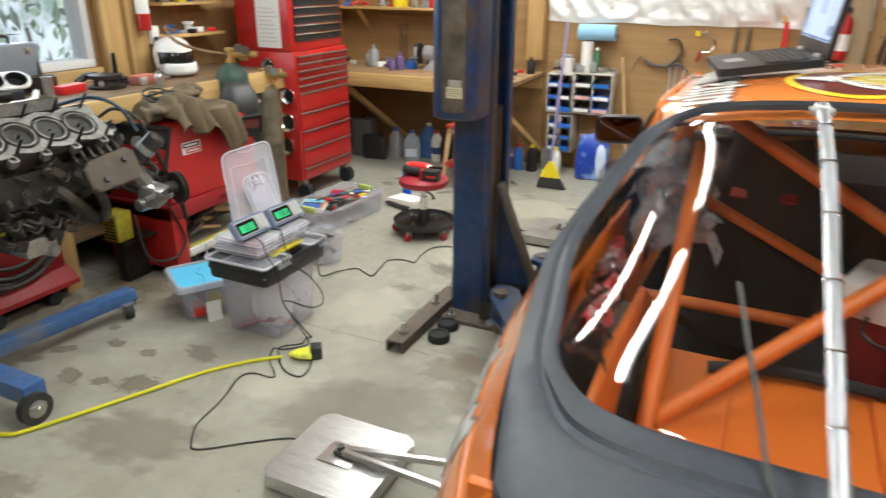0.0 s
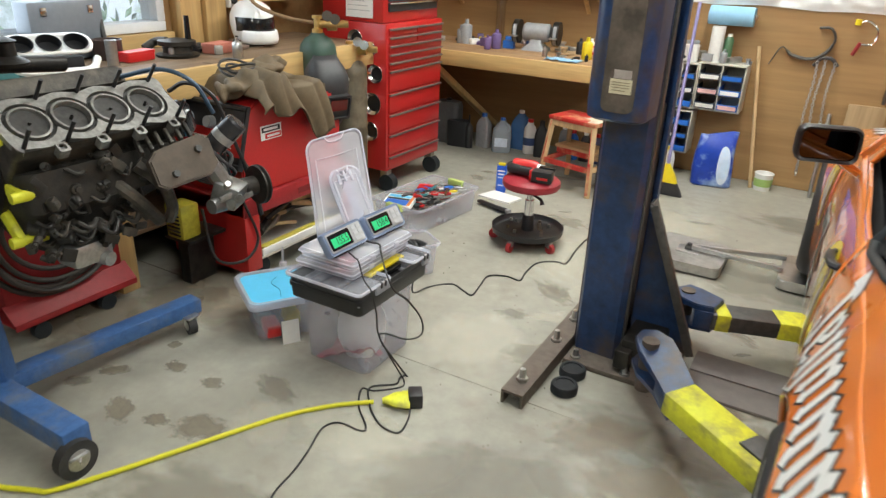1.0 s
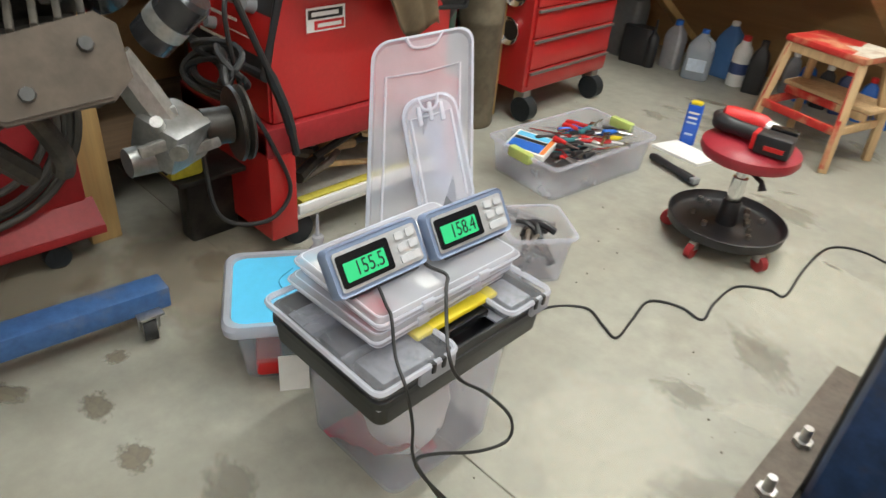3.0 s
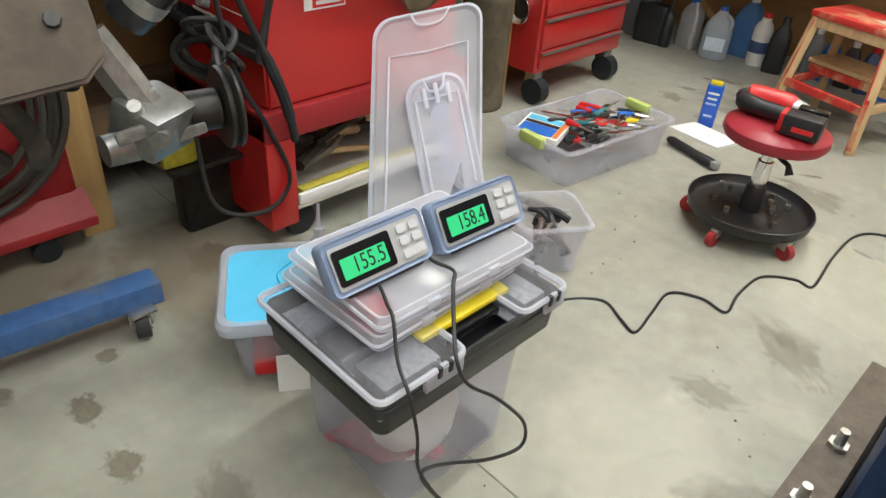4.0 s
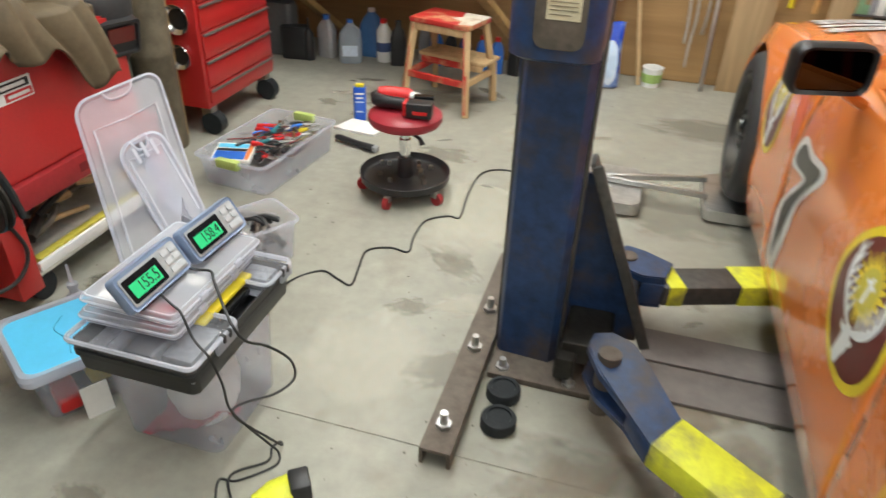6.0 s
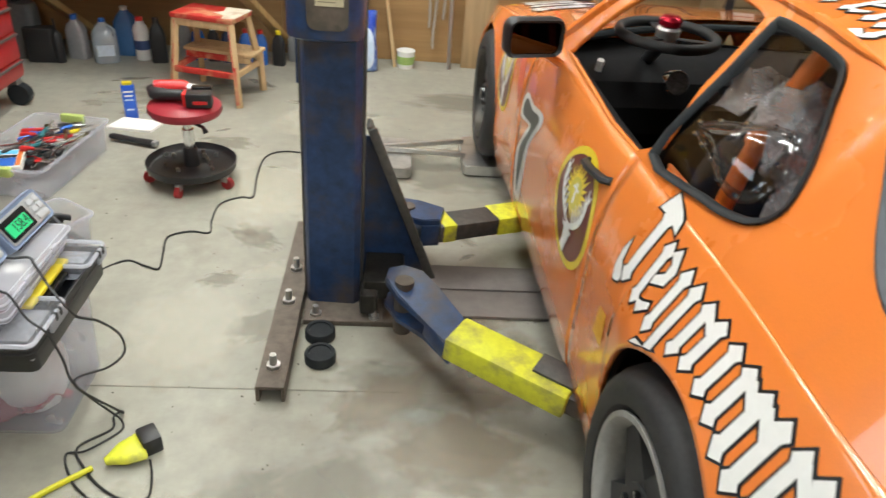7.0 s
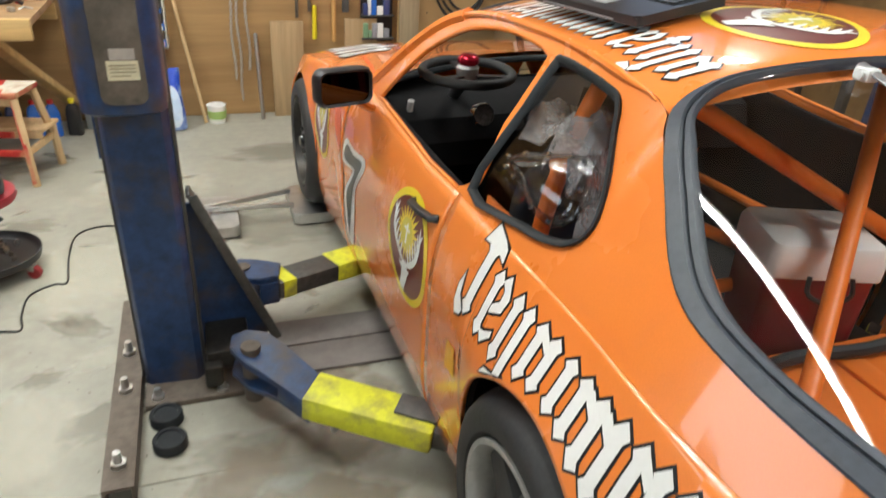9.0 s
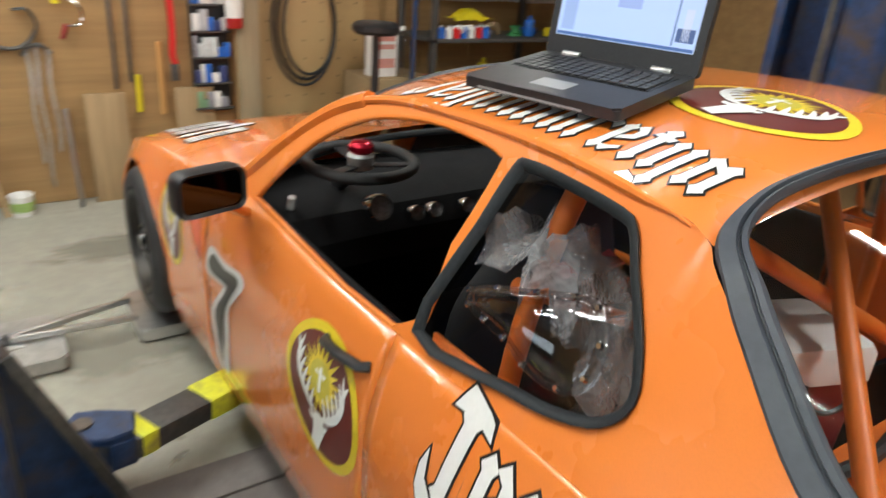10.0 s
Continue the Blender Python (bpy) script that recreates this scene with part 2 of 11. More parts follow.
def glow(name, color, strength):
    m = bpy.data.materials.new(name)
    m.use_nodes = True
    b = m.node_tree.nodes["Principled BSDF"]
    b.inputs["Base Color"].default_value = (*[c * 0.3 for c in color], 1)
    b.inputs["Emission Color"].default_value = (*color, 1)
    b.inputs["Emission Strength"].default_value = strength
    b.inputs["Roughness"].default_value = 0.25
    return m


ORANGE = surface("orange_paint", (0.86, 0.234, 0.040), 0.26, vary=0.03, grain=300, stain=(0.82, 0.21, 0.036), stain_scale=2, stain_amount=0.25, bump=0.0, coat=1.0)
ORANGE_IN = surface("orange_inner_paint", (0.72, 0.17, 0.02), 0.45, vary=0.06, grain=60, bump=0.05)
RUBBER = surface("black_rubber", (0.020, 0.023, 0.026), 0.5, vary=0.2, grain=120, stain=(0.035, 0.04, 0.042), stain_scale=6, stain_amount=0.6, bump=0.1, spec=0.22)
SEAL = surface("grey_black_seal", (0.050, 0.058, 0.074), 0.45, vary=0.15, grain=60, stain=(0.085, 0.098, 0.11), stain_scale=4, stain_amount=0.7, bump=0.05, spec=0.35)
TYRE = surface("tyre_rubber", (0.022, 0.022, 0.023), 0.62, vary=0.25, grain=80, stain=(0.06, 0.058, 0.055), stain_scale=7, stain_amount=0.4, bump=0.2)
BLACK = surface("black_plastic", (0.018, 0.018, 0.02), 0.42, vary=0.2, grain=150, bump=0.06)
BLACK_GLOSS = surface("black_gloss", (0.01, 0.01, 0.011), 0.18, vary=0.1, grain=100, bump=0.0)
WHITE = surface("white_vinyl", (0.82, 0.82, 0.80), 0.35, vary=0.03, grain=80, bump=0.0, coat=0.3)
INK = surface("black_vinyl", (0.012, 0.012, 0.012), 0.35, vary=0.1, grain=80, bump=0.0, coat=0.3)
YELLOW_V = surface("yellow_vinyl", (0.82, 0.62, 0.03), 0.35, vary=0.04, grain=80, bump=0.0, coat=0.3)
MAROON_V = surface("maroon_vinyl", (0.14, 0.022, 0.018), 0.35, vary=0.1, grain=80, bump=0.0, coat=0.3)
CHROME = surface("chrome", (0.75, 0.75, 0.76), 0.12, 1.0, vary=0.05, bump=0.0)
STEEL = surface("bare_steel", (0.55, 0.55, 0.54), 0.32, 1.0, vary=0.12, grain=60, stain=(0.3, 0.29, 0.27), stain_scale=5, stain_amount=0.4, bump=0.08)
ALLOY = surface("cast_alloy", (0.50, 0.50, 0.48), 0.45, 0.85, vary=0.15, grain=90, stain=(0.16, 0.15, 0.13), stain_scale=6, stain_amount=0.6, bump=0.25)
GREASY = surface("greasy_cast_iron", (0.042, 0.037, 0.031), 0.55, 0.4, vary=0.35, grain=45, stain=(0.16, 0.14, 0.11), stain_scale=8, stain_amount=0.7, bump=0.5)
OILY = surface("oily_black_metal", (0.022, 0.020, 0.018), 0.42, 0.45, vary=0.35, grain=50, stain=(0.065, 0.056, 0.044), stain_scale=7, stain_amount=0.6, bump=0.35)
BLUE_PAINT = surface("worn_blue_paint", (0.016, 0.044, 0.122), 0.36, vary=0.4, grain=22, stain=(0.075, 0.055, 0.038), stain_scale=5.0, stain_amount=0.95, bump=0.12)
STAND_BLUE = surface("worn_bright_blue_paint", (0.045, 0.12, 0.30), 0.5, vary=0.2, grain=40, stain=(0.16, 0.17, 0.18), stain_scale=6, stain_amount=0.8, bump=0.15)
LIFT_YELLOW = surface("worn_yellow_paint", (0.72, 0.74, 0.04), 0.5, vary=0.1, grain=40, stain=(0.24, 0.22, 0.09), stain_scale=8, stain_amount=0.85, bump=0.15)
RUSTY = surface("dirty_steel_plate", (0.13, 0.105, 0.085), 0.6, 0.35, vary=0.25, grain=30, stain=(0.21, 0.18, 0.15), stain_scale=5, stain_amount=0.6, bump=0.25)
DARK_STEEL = surface("dark_steel", (0.09, 0.09, 0.088), 0.5, 0.5, vary=0.2, grain=40, stain=(0.17, 0.15, 0.13), stain_scale=5, stain_amount=0.5, bump=0.15)
RED_PAINT = surface("red_enamel", (0.47, 0.018, 0.018), 0.32, vary=0.06, grain=80, stain=(0.40, 0.018, 0.015), stain_scale=3, stain_amount=0.4, bump=0.04, coat=0.3)
RED_DULL = surface("dull_red_paint", (0.34, 0.018, 0.022), 0.5, vary=0.12, grain=50, stain=(0.20, 0.03, 0.03), stain_scale=4, stain_amount=0.5, bump=0.1)
CONCRETE = None
PLY = timber("plywood", (0.345, 0.205, 0.085), (0.265, 0.145, 0.055), 0.45, 0, 0.55)
PINE = timber("pine_board", (0.58, 0.39, 0.16), (0.46, 0.27, 0.095), 1.0, 0, 0.5)
PINE_Y = timber("pine_board_along", (0.58, 0.39, 0.16), (0.46, 0.27, 0.095), 1.0, 1, 0.5)
PINE_Z = timber("pine_post", (0.55, 0.36, 0.15), (0.43, 0.25, 0.09), 1.0, 2, 0.5)
BENCH_TOP = timber("worn_bench_board", (0.20, 0.13, 0.075), (0.11, 0.07, 0.042), 1.0, 1, 0.6)
BARE_WOOD = timber("bare_wood", (0.55, 0.38, 0.20), (0.38, 0.24, 0.11), 1.5, 2, 0.6)
MILKY = milky("milky_plastic", (0.91, 0.92, 0.98), 0.14, 0.25)
MILKY_CASE = milky("milky_case_plastic", (0.95, 0.95, 0.98), 0.10, 0.34)
MILKY_LID = milky("milky_lid_plastic", (0.82, 0.84, 0.92), 0.18, 0.50)
MILKY_RIM = milky("thick_milky_plastic", (0.84, 0.85, 0.91), 0.2, 0.64)
TRAY_LID = milky("clear_tray_lid", (0.92, 0.93, 0.98), 0.10, 0.17)
TRIM_BLACK = surface("matt_black_trim", (0.009, 0.009, 0.010), 0.8, vary=0.25, grain=150, bump=0.06, spec=0.2)
CLEAR_P = pane("clear_plastic", (0.86, 0.86, 0.87), 0.06, 1.6)
PANE = clear("window_pane", (0.9, 0.95, 1.0), 0.02, 0.06)
CAR_GLASS = pane("hatch_glass", (0.92, 0.92, 0.925), 0.015, 1.5)
PLEXI = pane("clear_plexiglass", (0.86, 0.85, 0.85), 0.03, 1.45)

# ---- structure ----
def concrete():
    m = surface("concrete_floor", (0.335, 0.325, 0.272), 0.5, vary=0.12, grain=14, stain=(0.262, 0.248, 0.20), stain_scale=0.9, stain_amount=0.75, bump=0.10)
    N, L = m.node_tree.nodes, m.node_tree.links
    b = N["Principled BSDF"]
    src = b.inputs["Base Color"].links[0].from_socket
    tc = N.new("ShaderNodeTexCoord")
    speck, ramp, mix = N.new("ShaderNodeTexNoise"), N.new("ShaderNodeValToRGB"), N.new("ShaderNodeMix")
    speck.inputs["Scale"].default_value, speck.inputs["Detail"].default_value = 3.2, 8.0
    L.new(tc.outputs["Object"], speck.inputs[0])
    ramp.color_ramp.elements[0].position, ramp.color_ramp.elements[1].position = 0.62, 0.72
    ramp.color_ramp.elements[1].color = (0.35, 0.35, 0.35, 1)
    L.new(speck.outputs[0], ramp.inputs[0])
    mix.data_type = "RGBA"
    L.new(ramp.outputs[0], mix.inputs["Factor"])
    L.new(src, mix.inputs["A"])
    mix.inputs["B"].default_value = (0.20, 0.165, 0.12, 1)
    L.new(mix.outputs["Result"], b.inputs["Base Color"])
    return m


CONCRETE = concrete()
X0, X1, Y0, Y1 = -2.45, 5.2, -1.2, 8.42
JOINT = 5.03
WALL = 0.16

# the floor: slabs with a sawn joint between them
bm = bmesh.new()
for y0, y1 in ((Y0 - WALL, JOINT - 0.0014), (JOINT + 0.0014, Y1 + WALL)):
    box(bm, (X0 - WALL, y0, -0.12), (X1 + WALL, y1, 0.0), 0.002, seg=1)
box(bm, (X0 - WALL, JOINT - 0.01, -0.13), (X1 + WALL, JOINT + 0.01, -0.004))
tagged(part("floor", bm, CONCRETE, smooth=False), "tan stained concrete garage floor with a sawn joint", "floor", kind="structure")

def soaked(name, color, strength):
    """A stain whose edge fades out unevenly; its disc is one unit in radius."""
    m = surface(name, color, 0.5, vary=0.2, grain=4, stain=[c * 1.2 for c in color], stain_scale=1.2, stain_amount=0.7, bump=0.0)
    N, L = m.node_tree.nodes, m.node_tree.links
    tc, ln, nz = N.new("ShaderNodeTexCoord"), N.new("ShaderNodeVectorMath"), N.new("ShaderNodeTexNoise")
    ln.operation = "LENGTH"
    L.new(tc.outputs["Object"], ln.inputs[0])
    info, mv = N.new("ShaderNodeObjectInfo"), N.new("ShaderNodeVectorMath")
    L.new(tc.outputs["Object"], mv.inputs[0])
    L.new(info.outputs["Location"], mv.inputs[1])
    nz.inputs["Scale"].default_value, nz.inputs["Detail"].default_value = 2.6, 6.0
    L.new(mv.outputs[0], nz.inputs[0])
    ad = N.new("ShaderNodeMath")
    ad.operation = "MULTIPLY_ADD"
    ad.inputs[1].default_value = 1.1
    L.new(nz.outputs[0], ad.inputs[0])
    L.new(ln.outputs["Value"], ad.inputs[2])
    mr = N.new("ShaderNodeMapRange")
    mr.interpolation_type = "SMOOTHSTEP"
    mr.inputs["From Min"].default_value, mr.inputs["From Max"].default_value = 0.95, 1.38
    mr.inputs["To Min"].default_value, mr.inputs["To Max"].default_value = strength, 0.0
    L.new(ad.outputs[0], mr.inputs[0])
    L.new(mr.outputs[0], N["Principled BSDF"].inputs["Alpha"])
    return m


STAIN = soaked("oil_stain", (0.17, 0.145, 0.105), 0.85)
SCUFF = soaked("grime", (0.17, 0.148, 0.112), 0.55)
PALE = soaked("pale_wear", (0.50, 0.47, 0.38), 0.35)


def oil_stain(x, y, rx, ry, seed, mat=None, label="dark oil stain soaked into the concrete floor"):
    """A dark blotch that lies on the concrete, with an uneven rim."""
    rnd = random.Random(seed)
    ph = [rnd.uniform(0, 6.28) for _ in range(5)]
    bm = bmesh.new()
    bm.faces.new([bm.verts.new((1.3 * math.cos(2 * math.pi * i / 28), 1.3 * math.sin(2 * math.pi * i / 28), 0)) for i in range(28)])
    ob = part("oil_stain", bm, mat or STAIN, smooth=False)
    ob.matrix_world = pose(x, y, 0.0006 + 0.00005 * seed, 0, 0, rnd.uniform(-40, 40)) @ Matrix.Diagonal((rx, ry, 1, 1))
    ob.visible_shadow = False
    tagged(ob, label, "stain", "floor stains", "structure")


for i, (x, y, rx, ry) in enumerate(((-1.15, 4.50, 0.055, 0.035), (-0.96, 4.50, 0.05, 0.04), (-0.80, 4.30, 0.10, 0.075), (-1.10, 4.22, 0.085, 0.05), (-1.28, 4.60, 0.03, 0.03), (-1.32, 4.36, 0.07, 0.035), (-0.95, 4.25, 0.05, 0.035))):
    oil_stain(x, y, rx * 1.25, ry * 1.25, i)
for i, (x, y, rx, ry) in enumerate(((0.10, 4.55, 0.55, 0.30), (-0.55, 4.05, 0.40, 0.22), (0.45, 5.05, 0.40, 0.16), (-1.05, 5.1, 0.5, 0.4), (0.55, 6.6, 0.5, 0.3), (-0.2, 5.9, 0.18, 0.10), (0.1, 3.7, 0.35, 0.2), (-0.9, 7.5, 0.6, 0.25), (0.9, 7.6, 0.7, 0.25), (-0.05, 5.35, 0.22, 0.12))):
    oil_stain(x, y, rx, ry, 10 + i, SCUFF, "faint grey grime worn into the concrete floor")
for i, (x, y, rx, ry) in enumerate(((-0.25, 6.3, 0.6, 0.4), (-0.3, 5.3, 0.3, 0.35), (0.0, 7.2, 0.5, 0.35), (-0.35, 4.55, 0.3, 0.2))):
    oil_stain(x, y, rx, ry, 22 + i, PALE, "pale worn patch on the concrete floor")

# rusty grime; the patches below the engine also paint in its shade
RUST_DIRT_SHADE = soaked("rusty_grime_shade", (0.19, 0.145, 0.095), 0.6)
for i, (x, y, rx, ry) in enumerate(((0.55, 4.80, 0.34, 0.20), (0.70, 5.12, 0.30, 0.26), (0.33, 4.98, 0.24, 0.14), (0.60, 5.45, 0.26, 0.22), (-1.50, 4.95, 0.42, 0.40), (-1.75, 4.55, 0.40, 0.35), (0.75, 4.45, 0.30, 0.14))):
    oil_stain(x, y, rx, ry, 90 + i, RUST_DIRT_SHADE, "brown rusty grime worn into the concrete floor, darkened for shade")
rnd = random.Random(77)
for i in range(46):
    r = rnd.uniform(0.04, 0.22)
    oil_stain(rnd.uniform(-1.6, 1.3), rnd.uniform(3.3, 8.0), r, r * rnd.uniform(0.25, 0.8), 30 + i, SCUFF if i % 4 else PALE, "faint grime worn into the concrete floor" if i % 4 else "pale worn patch on the concrete floor")
bm = bmesh.new()   # crumbs of dirt
for i in range(260):
    x, y = (rnd.uniform(-1.7, 1.4), rnd.uniform(3.2, 8.2)) if i % 3 else (rnd.gauss(0.25, 0.28), rnd.gauss(5.25, 0.45))
    s = rnd.uniform(0.0012, 0.004)
    m = pose(x, y, s * 0.4, rnd.uniform(0, 90), rnd.uniform(0, 90), rnd.uniform(0, 90))
    vs = [bm.verts.new(m @ Vector(p)) for p in ((s, 0, 0), (-s, s, 0), (-s, -s, 0), (0, 0, s))]
    for a, b, c in ((0, 1, 2), (0, 1, 3), (1, 2, 3), (2, 0, 3)):
        bm.faces.new((vs[a], vs[b], vs[c]))
tagged(part("floor_dirt", bm, surface("dirt_crumbs", (0.13, 0.11, 0.085), 0.8, vary=0.4), smooth=False), "scattered crumbs of dirt on the concrete floor", "dirt", kind="stuff")

# the far wall: plywood to 1.22 m, crinkled foil sheeting above
bm = bmesh.new()
box(bm, (X0 - WALL, Y1 + 0.012, -0.1), (X1 + WALL, Y1 + WALL, CEILING))
wall_n = tagged(part("wall_north", bm, PINE_Z, smooth=False), "garage wall of studs behind plywood and foil", "wall", kind="structure")
for i in range(4):
    bm = bmesh.new()
    x0 = X0 + i * 2.0
    box(bm, (x0 + 0.002, Y1, 0.004), (min(x0 + 1.998, X1), Y1 + 0.012, 1.22), 0.002, seg=1)
    part("panel", bm, PLY, wall_n, smooth=False)

FOIL = surface("foil_sheeting", (0.74, 0.74, 0.73), 0.30, 0.25, vary=0.06, grain=14, stain=(0.66, 0.65, 0.63), stain_scale=6, stain_amount=0.4, bump=0.5)


def foil_z(x, z):
    p = Vector((x * 5.0, z * 5.0, 3.1))
    q = Vector((x * 7.0 + z * 4.0, z * 3.0, 1.7))
    a = noise.noise(p) * 0.035 + abs(noise.noise(q)) * 0.065 + abs(noise.noise(p * 4.1)) * 0.022
    return Y1 - 0.035 + a


bm = bmesh.new()
sheet(bm, lambda x, z: (x, foil_z(x, z) if z > 1.225 else Y1 - 0.01, z + 0.012 * noise.noise(Vector((x * 3, 0, 0))) * (z < 1.23)), steps(-0.44, X1, 260), steps(1.205, 2.1, 50))
part("foil_cover", bm, FOIL, wall_n, "crinkled silver-white foil sheeting", angle=180)
bm = bmesh.new()
box(bm, (X0, Y1 + 0.0, 1.222), (-0.46, Y1 + 0.012, 2.4))
part("panel", bm, PLY, wall_n, smooth=False)
bm = bmesh.new()
box(bm, (-0.60, Y1 - 0.09, 0.9), (-0.46, Y1 - 0.001, CEILING), 0.004)
tagged(part("wall_post", bm, PINE_Z), "pine stud on the plywood wall", "post", kind="structure")
bm = bmesh.new()
box(bm, (1.70, Y1 - 0.09, 0.0), (1.82, Y1 - 0.041, 2.2), 0.004)
tagged(part("wall_post", bm, PINE_Z), "pine stud on the plywood wall", "post", kind="structure")

# the window wall
WY0, WY1, WZ0, WZ1 = 3.85, 5.66, 1.02, 2.15
bm = bmesh.new()
for lo, hi in (((X0 - WALL, Y0, -0.1), (X0, WY0, CEILING)), ((X0 - WALL, WY1, -0.1), (X0, Y1 + 0.012, CEILING)), ((X0 - WALL, WY0, -0.1), (X0, WY1, WZ0)), ((X0 - WALL, WY0, WZ1), (X0, WY1, CEILING))):
    box(bm, lo, hi)
tagged(part("wall_west", bm, PLY, smooth=False), "plywood garage wall with a window over the workbench", "wall", kind="structure")
win = thing("window_1", (X0, (WY0 + WY1) / 2, WZ0), 0, "white framed sliding window looking out to trees", "window", kind="structure")
FRAME_W = surface("white_window_frame", (0.72, 0.74, 0.76), 0.4, vary=0.04, bump=0.02)
hw = (WY1 - WY0) / 2
for lo, hi in (((-0.12, -hw, 0), (0.012, hw, 0.05)), ((-0.12, -hw, 1.08), (0.012, hw, 1.13)), ((-0.12, -hw, 0.051), (0.012, -hw + 0.05, 1.079)), ((-0.12, hw - 0.05, 0.051), (0.012, hw, 1.079)), ((-0.10, -0.10, 0.051), (-0.02, -0.05, 1.079))):
    bm = bmesh.new()
    box(bm, lo, hi, 0.005)
    part("window_frame", bm, FRAME_W, win)
for y0, y1, x in ((-hw + 0.05, -0.075, -0.07), (-0.075, hw - 0.05, -0.05)):
    bm = bmesh.new()
    box(bm, (x - 0.002, y0, 0.05), (x + 0.002, y1, 1.08))
    ob = part("pane", bm, PANE, win, smooth=False)
    ob.visible_shadow = False

# the walls behind and to the side of the camera, and the ceiling
bm = bmesh.new()
box(bm, (X1, Y0, -0.1), (X1 + WALL, Y1 + 0.012, CEILING))
tagged(part("wall_east", bm, PLY, smooth=False), "plywood garage wall", "wall", kind="structure")
bm = bmesh.new()
box(bm, (X0 - WALL, Y0 - WALL, -0.1), (X1 + WALL, Y0, CEILING))
tagged(part("wall_south", bm, surface("garage_door_white", (0.38, 0.37, 0.34), 0.5, vary=0.05), smooth=False), "white garage wall", "wall", kind="structure")
bm = bmesh.new()
box(bm, (X0 - WALL, Y0 - WALL, CEILING), (X1 + WALL, Y1 + WALL, CEILING + 0.1))
tagged(part("ceiling", bm, surface("ceiling_board", (0.42, 0.40, 0.36), 0.7, vary=0.06), smooth=False), "plain pale ceiling boards", "ceiling", kind="structure")
TUBE = glow("lit_tube", (1.0, 0.95, 0.85), 5.0)
for tx, ty in TUBE_ROWS:
    fx = thing("ceiling_light", (tx, ty, CEILING), 0, "unseen white two-tube fluorescent ceiling fixture, lit", "ceiling light", "ceiling lights")
    bm = bmesh.new()
    box(bm, (-0.075, -0.63, -0.06), (0.075, 0.63, 0.0), 0.006)
    part("housing", bm, FRAME_W, fx)
    for sx in (-0.045, 0.045):
        bm = bmesh.new()
        cone(bm, (sx, -0.6, -0.08), (sx, 0.6, -0.08), 0.016, n=10)
        part("tube", bm, TUBE, fx)

# greenery outside the window
# pale blue blotches in the leaf colour stand for sky light
LEAF = surface("leaf_green_sky_lit", (0.26, 0.40, 0.28), 0.6, vary=0.4, grain=6, stain=(0.70, 0.78, 0.82), stain_scale=1.5, stain_amount=0.9, bump=0.0)
rnd = random.Random(4)
bm = bmesh.new()
for _ in range(3800):
    c = Vector((rnd.uniform(-7.5, -4.2), rnd.uniform(1.0, 13.0), rnd.uniform(-0.3, 4.0)))
    m = Matrix.Translation(c) @ Euler([rnd.uniform(0, 6.3) for _ in range(3)]).to_matrix().to_4x4()
    w = rnd.uniform(0.05, 0.14)
    vs = [bm.verts.new(m @ Vector(p)) for p in ((-w, 0, 0), (0, -w * 0.45, 0.01), (w, 0, 0), (0, w * 0.45, 0.01))]
    bm.faces.new(vs)
tagged(part("shrubs", bm, LEAF, smooth=False), "green leafy undergrowth outside the window", "shrubs", kind="stuff")
bm = bmesh.new()   # added glowing board for far woods and sky, out of reach
box(bm, (-12.2, -12, -0.2), (-12.0, 24, 9.0))
far = glow("glowing_far_woods", (0.62, 0.78, 0.92), 0.85)
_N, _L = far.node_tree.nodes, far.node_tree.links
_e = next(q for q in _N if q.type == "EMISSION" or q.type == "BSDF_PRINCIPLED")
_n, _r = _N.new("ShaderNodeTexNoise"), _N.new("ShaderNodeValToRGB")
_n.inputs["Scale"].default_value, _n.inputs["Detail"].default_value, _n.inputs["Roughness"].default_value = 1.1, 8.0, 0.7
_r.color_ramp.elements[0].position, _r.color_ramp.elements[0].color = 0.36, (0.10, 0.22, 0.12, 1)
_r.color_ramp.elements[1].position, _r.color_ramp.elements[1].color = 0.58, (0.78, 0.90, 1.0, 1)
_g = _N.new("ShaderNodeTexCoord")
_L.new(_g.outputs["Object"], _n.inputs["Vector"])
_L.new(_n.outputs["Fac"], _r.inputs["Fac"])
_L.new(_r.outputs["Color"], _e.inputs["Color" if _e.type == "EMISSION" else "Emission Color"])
tagged(part("backdrop", bm, far, smooth=False), "glowing board that stands for pale sky between far trees", "backdrop", kind="structure")
bm = bmesh.new()
box(bm, (-40, -30, -0.5), (X0 - WALL - 0.01, 40, -0.2))
tagged(part("ground", bm, surface("forest_ground", (0.10, 0.085, 0.05), 0.8, vary=0.3, grain=5), smooth=False), "bare forest ground outside the garage", "ground", kind="structure")

# ---- the race car ----
CX, CY = 1.70, 5.45
REAR_HUB, FRONT_HUB = 4.30, 6.73
SILL = 0.13
S0 = [(3.30, 0.68), (3.42, 0.75), (3.6, 0.80), (3.85, 0.833), (4.1, 0.85), (4.5, 0.857), (5.0, 0.86), (5.6, 0.868), (6.0, 0.878), (6.35, 0.892), (6.73, 0.934), (7.0, 0.925), (7.3, 0.84), (7.5, 0.70)]
BELT = [(3.30, 0.80), (3.45, 0.83), (3.7, 0.865), (4.1, 0.885), (4.5, 0.885), (4.9, 0.872), (5.3, 0.868), (5.65, 0.885), (5.85, 0.89), (6.1, 0.86), (6.4, 0.825), (6.73, 0.79), (7.0, 0.73), (7.3, 0.64), (7.5, 0.56)]
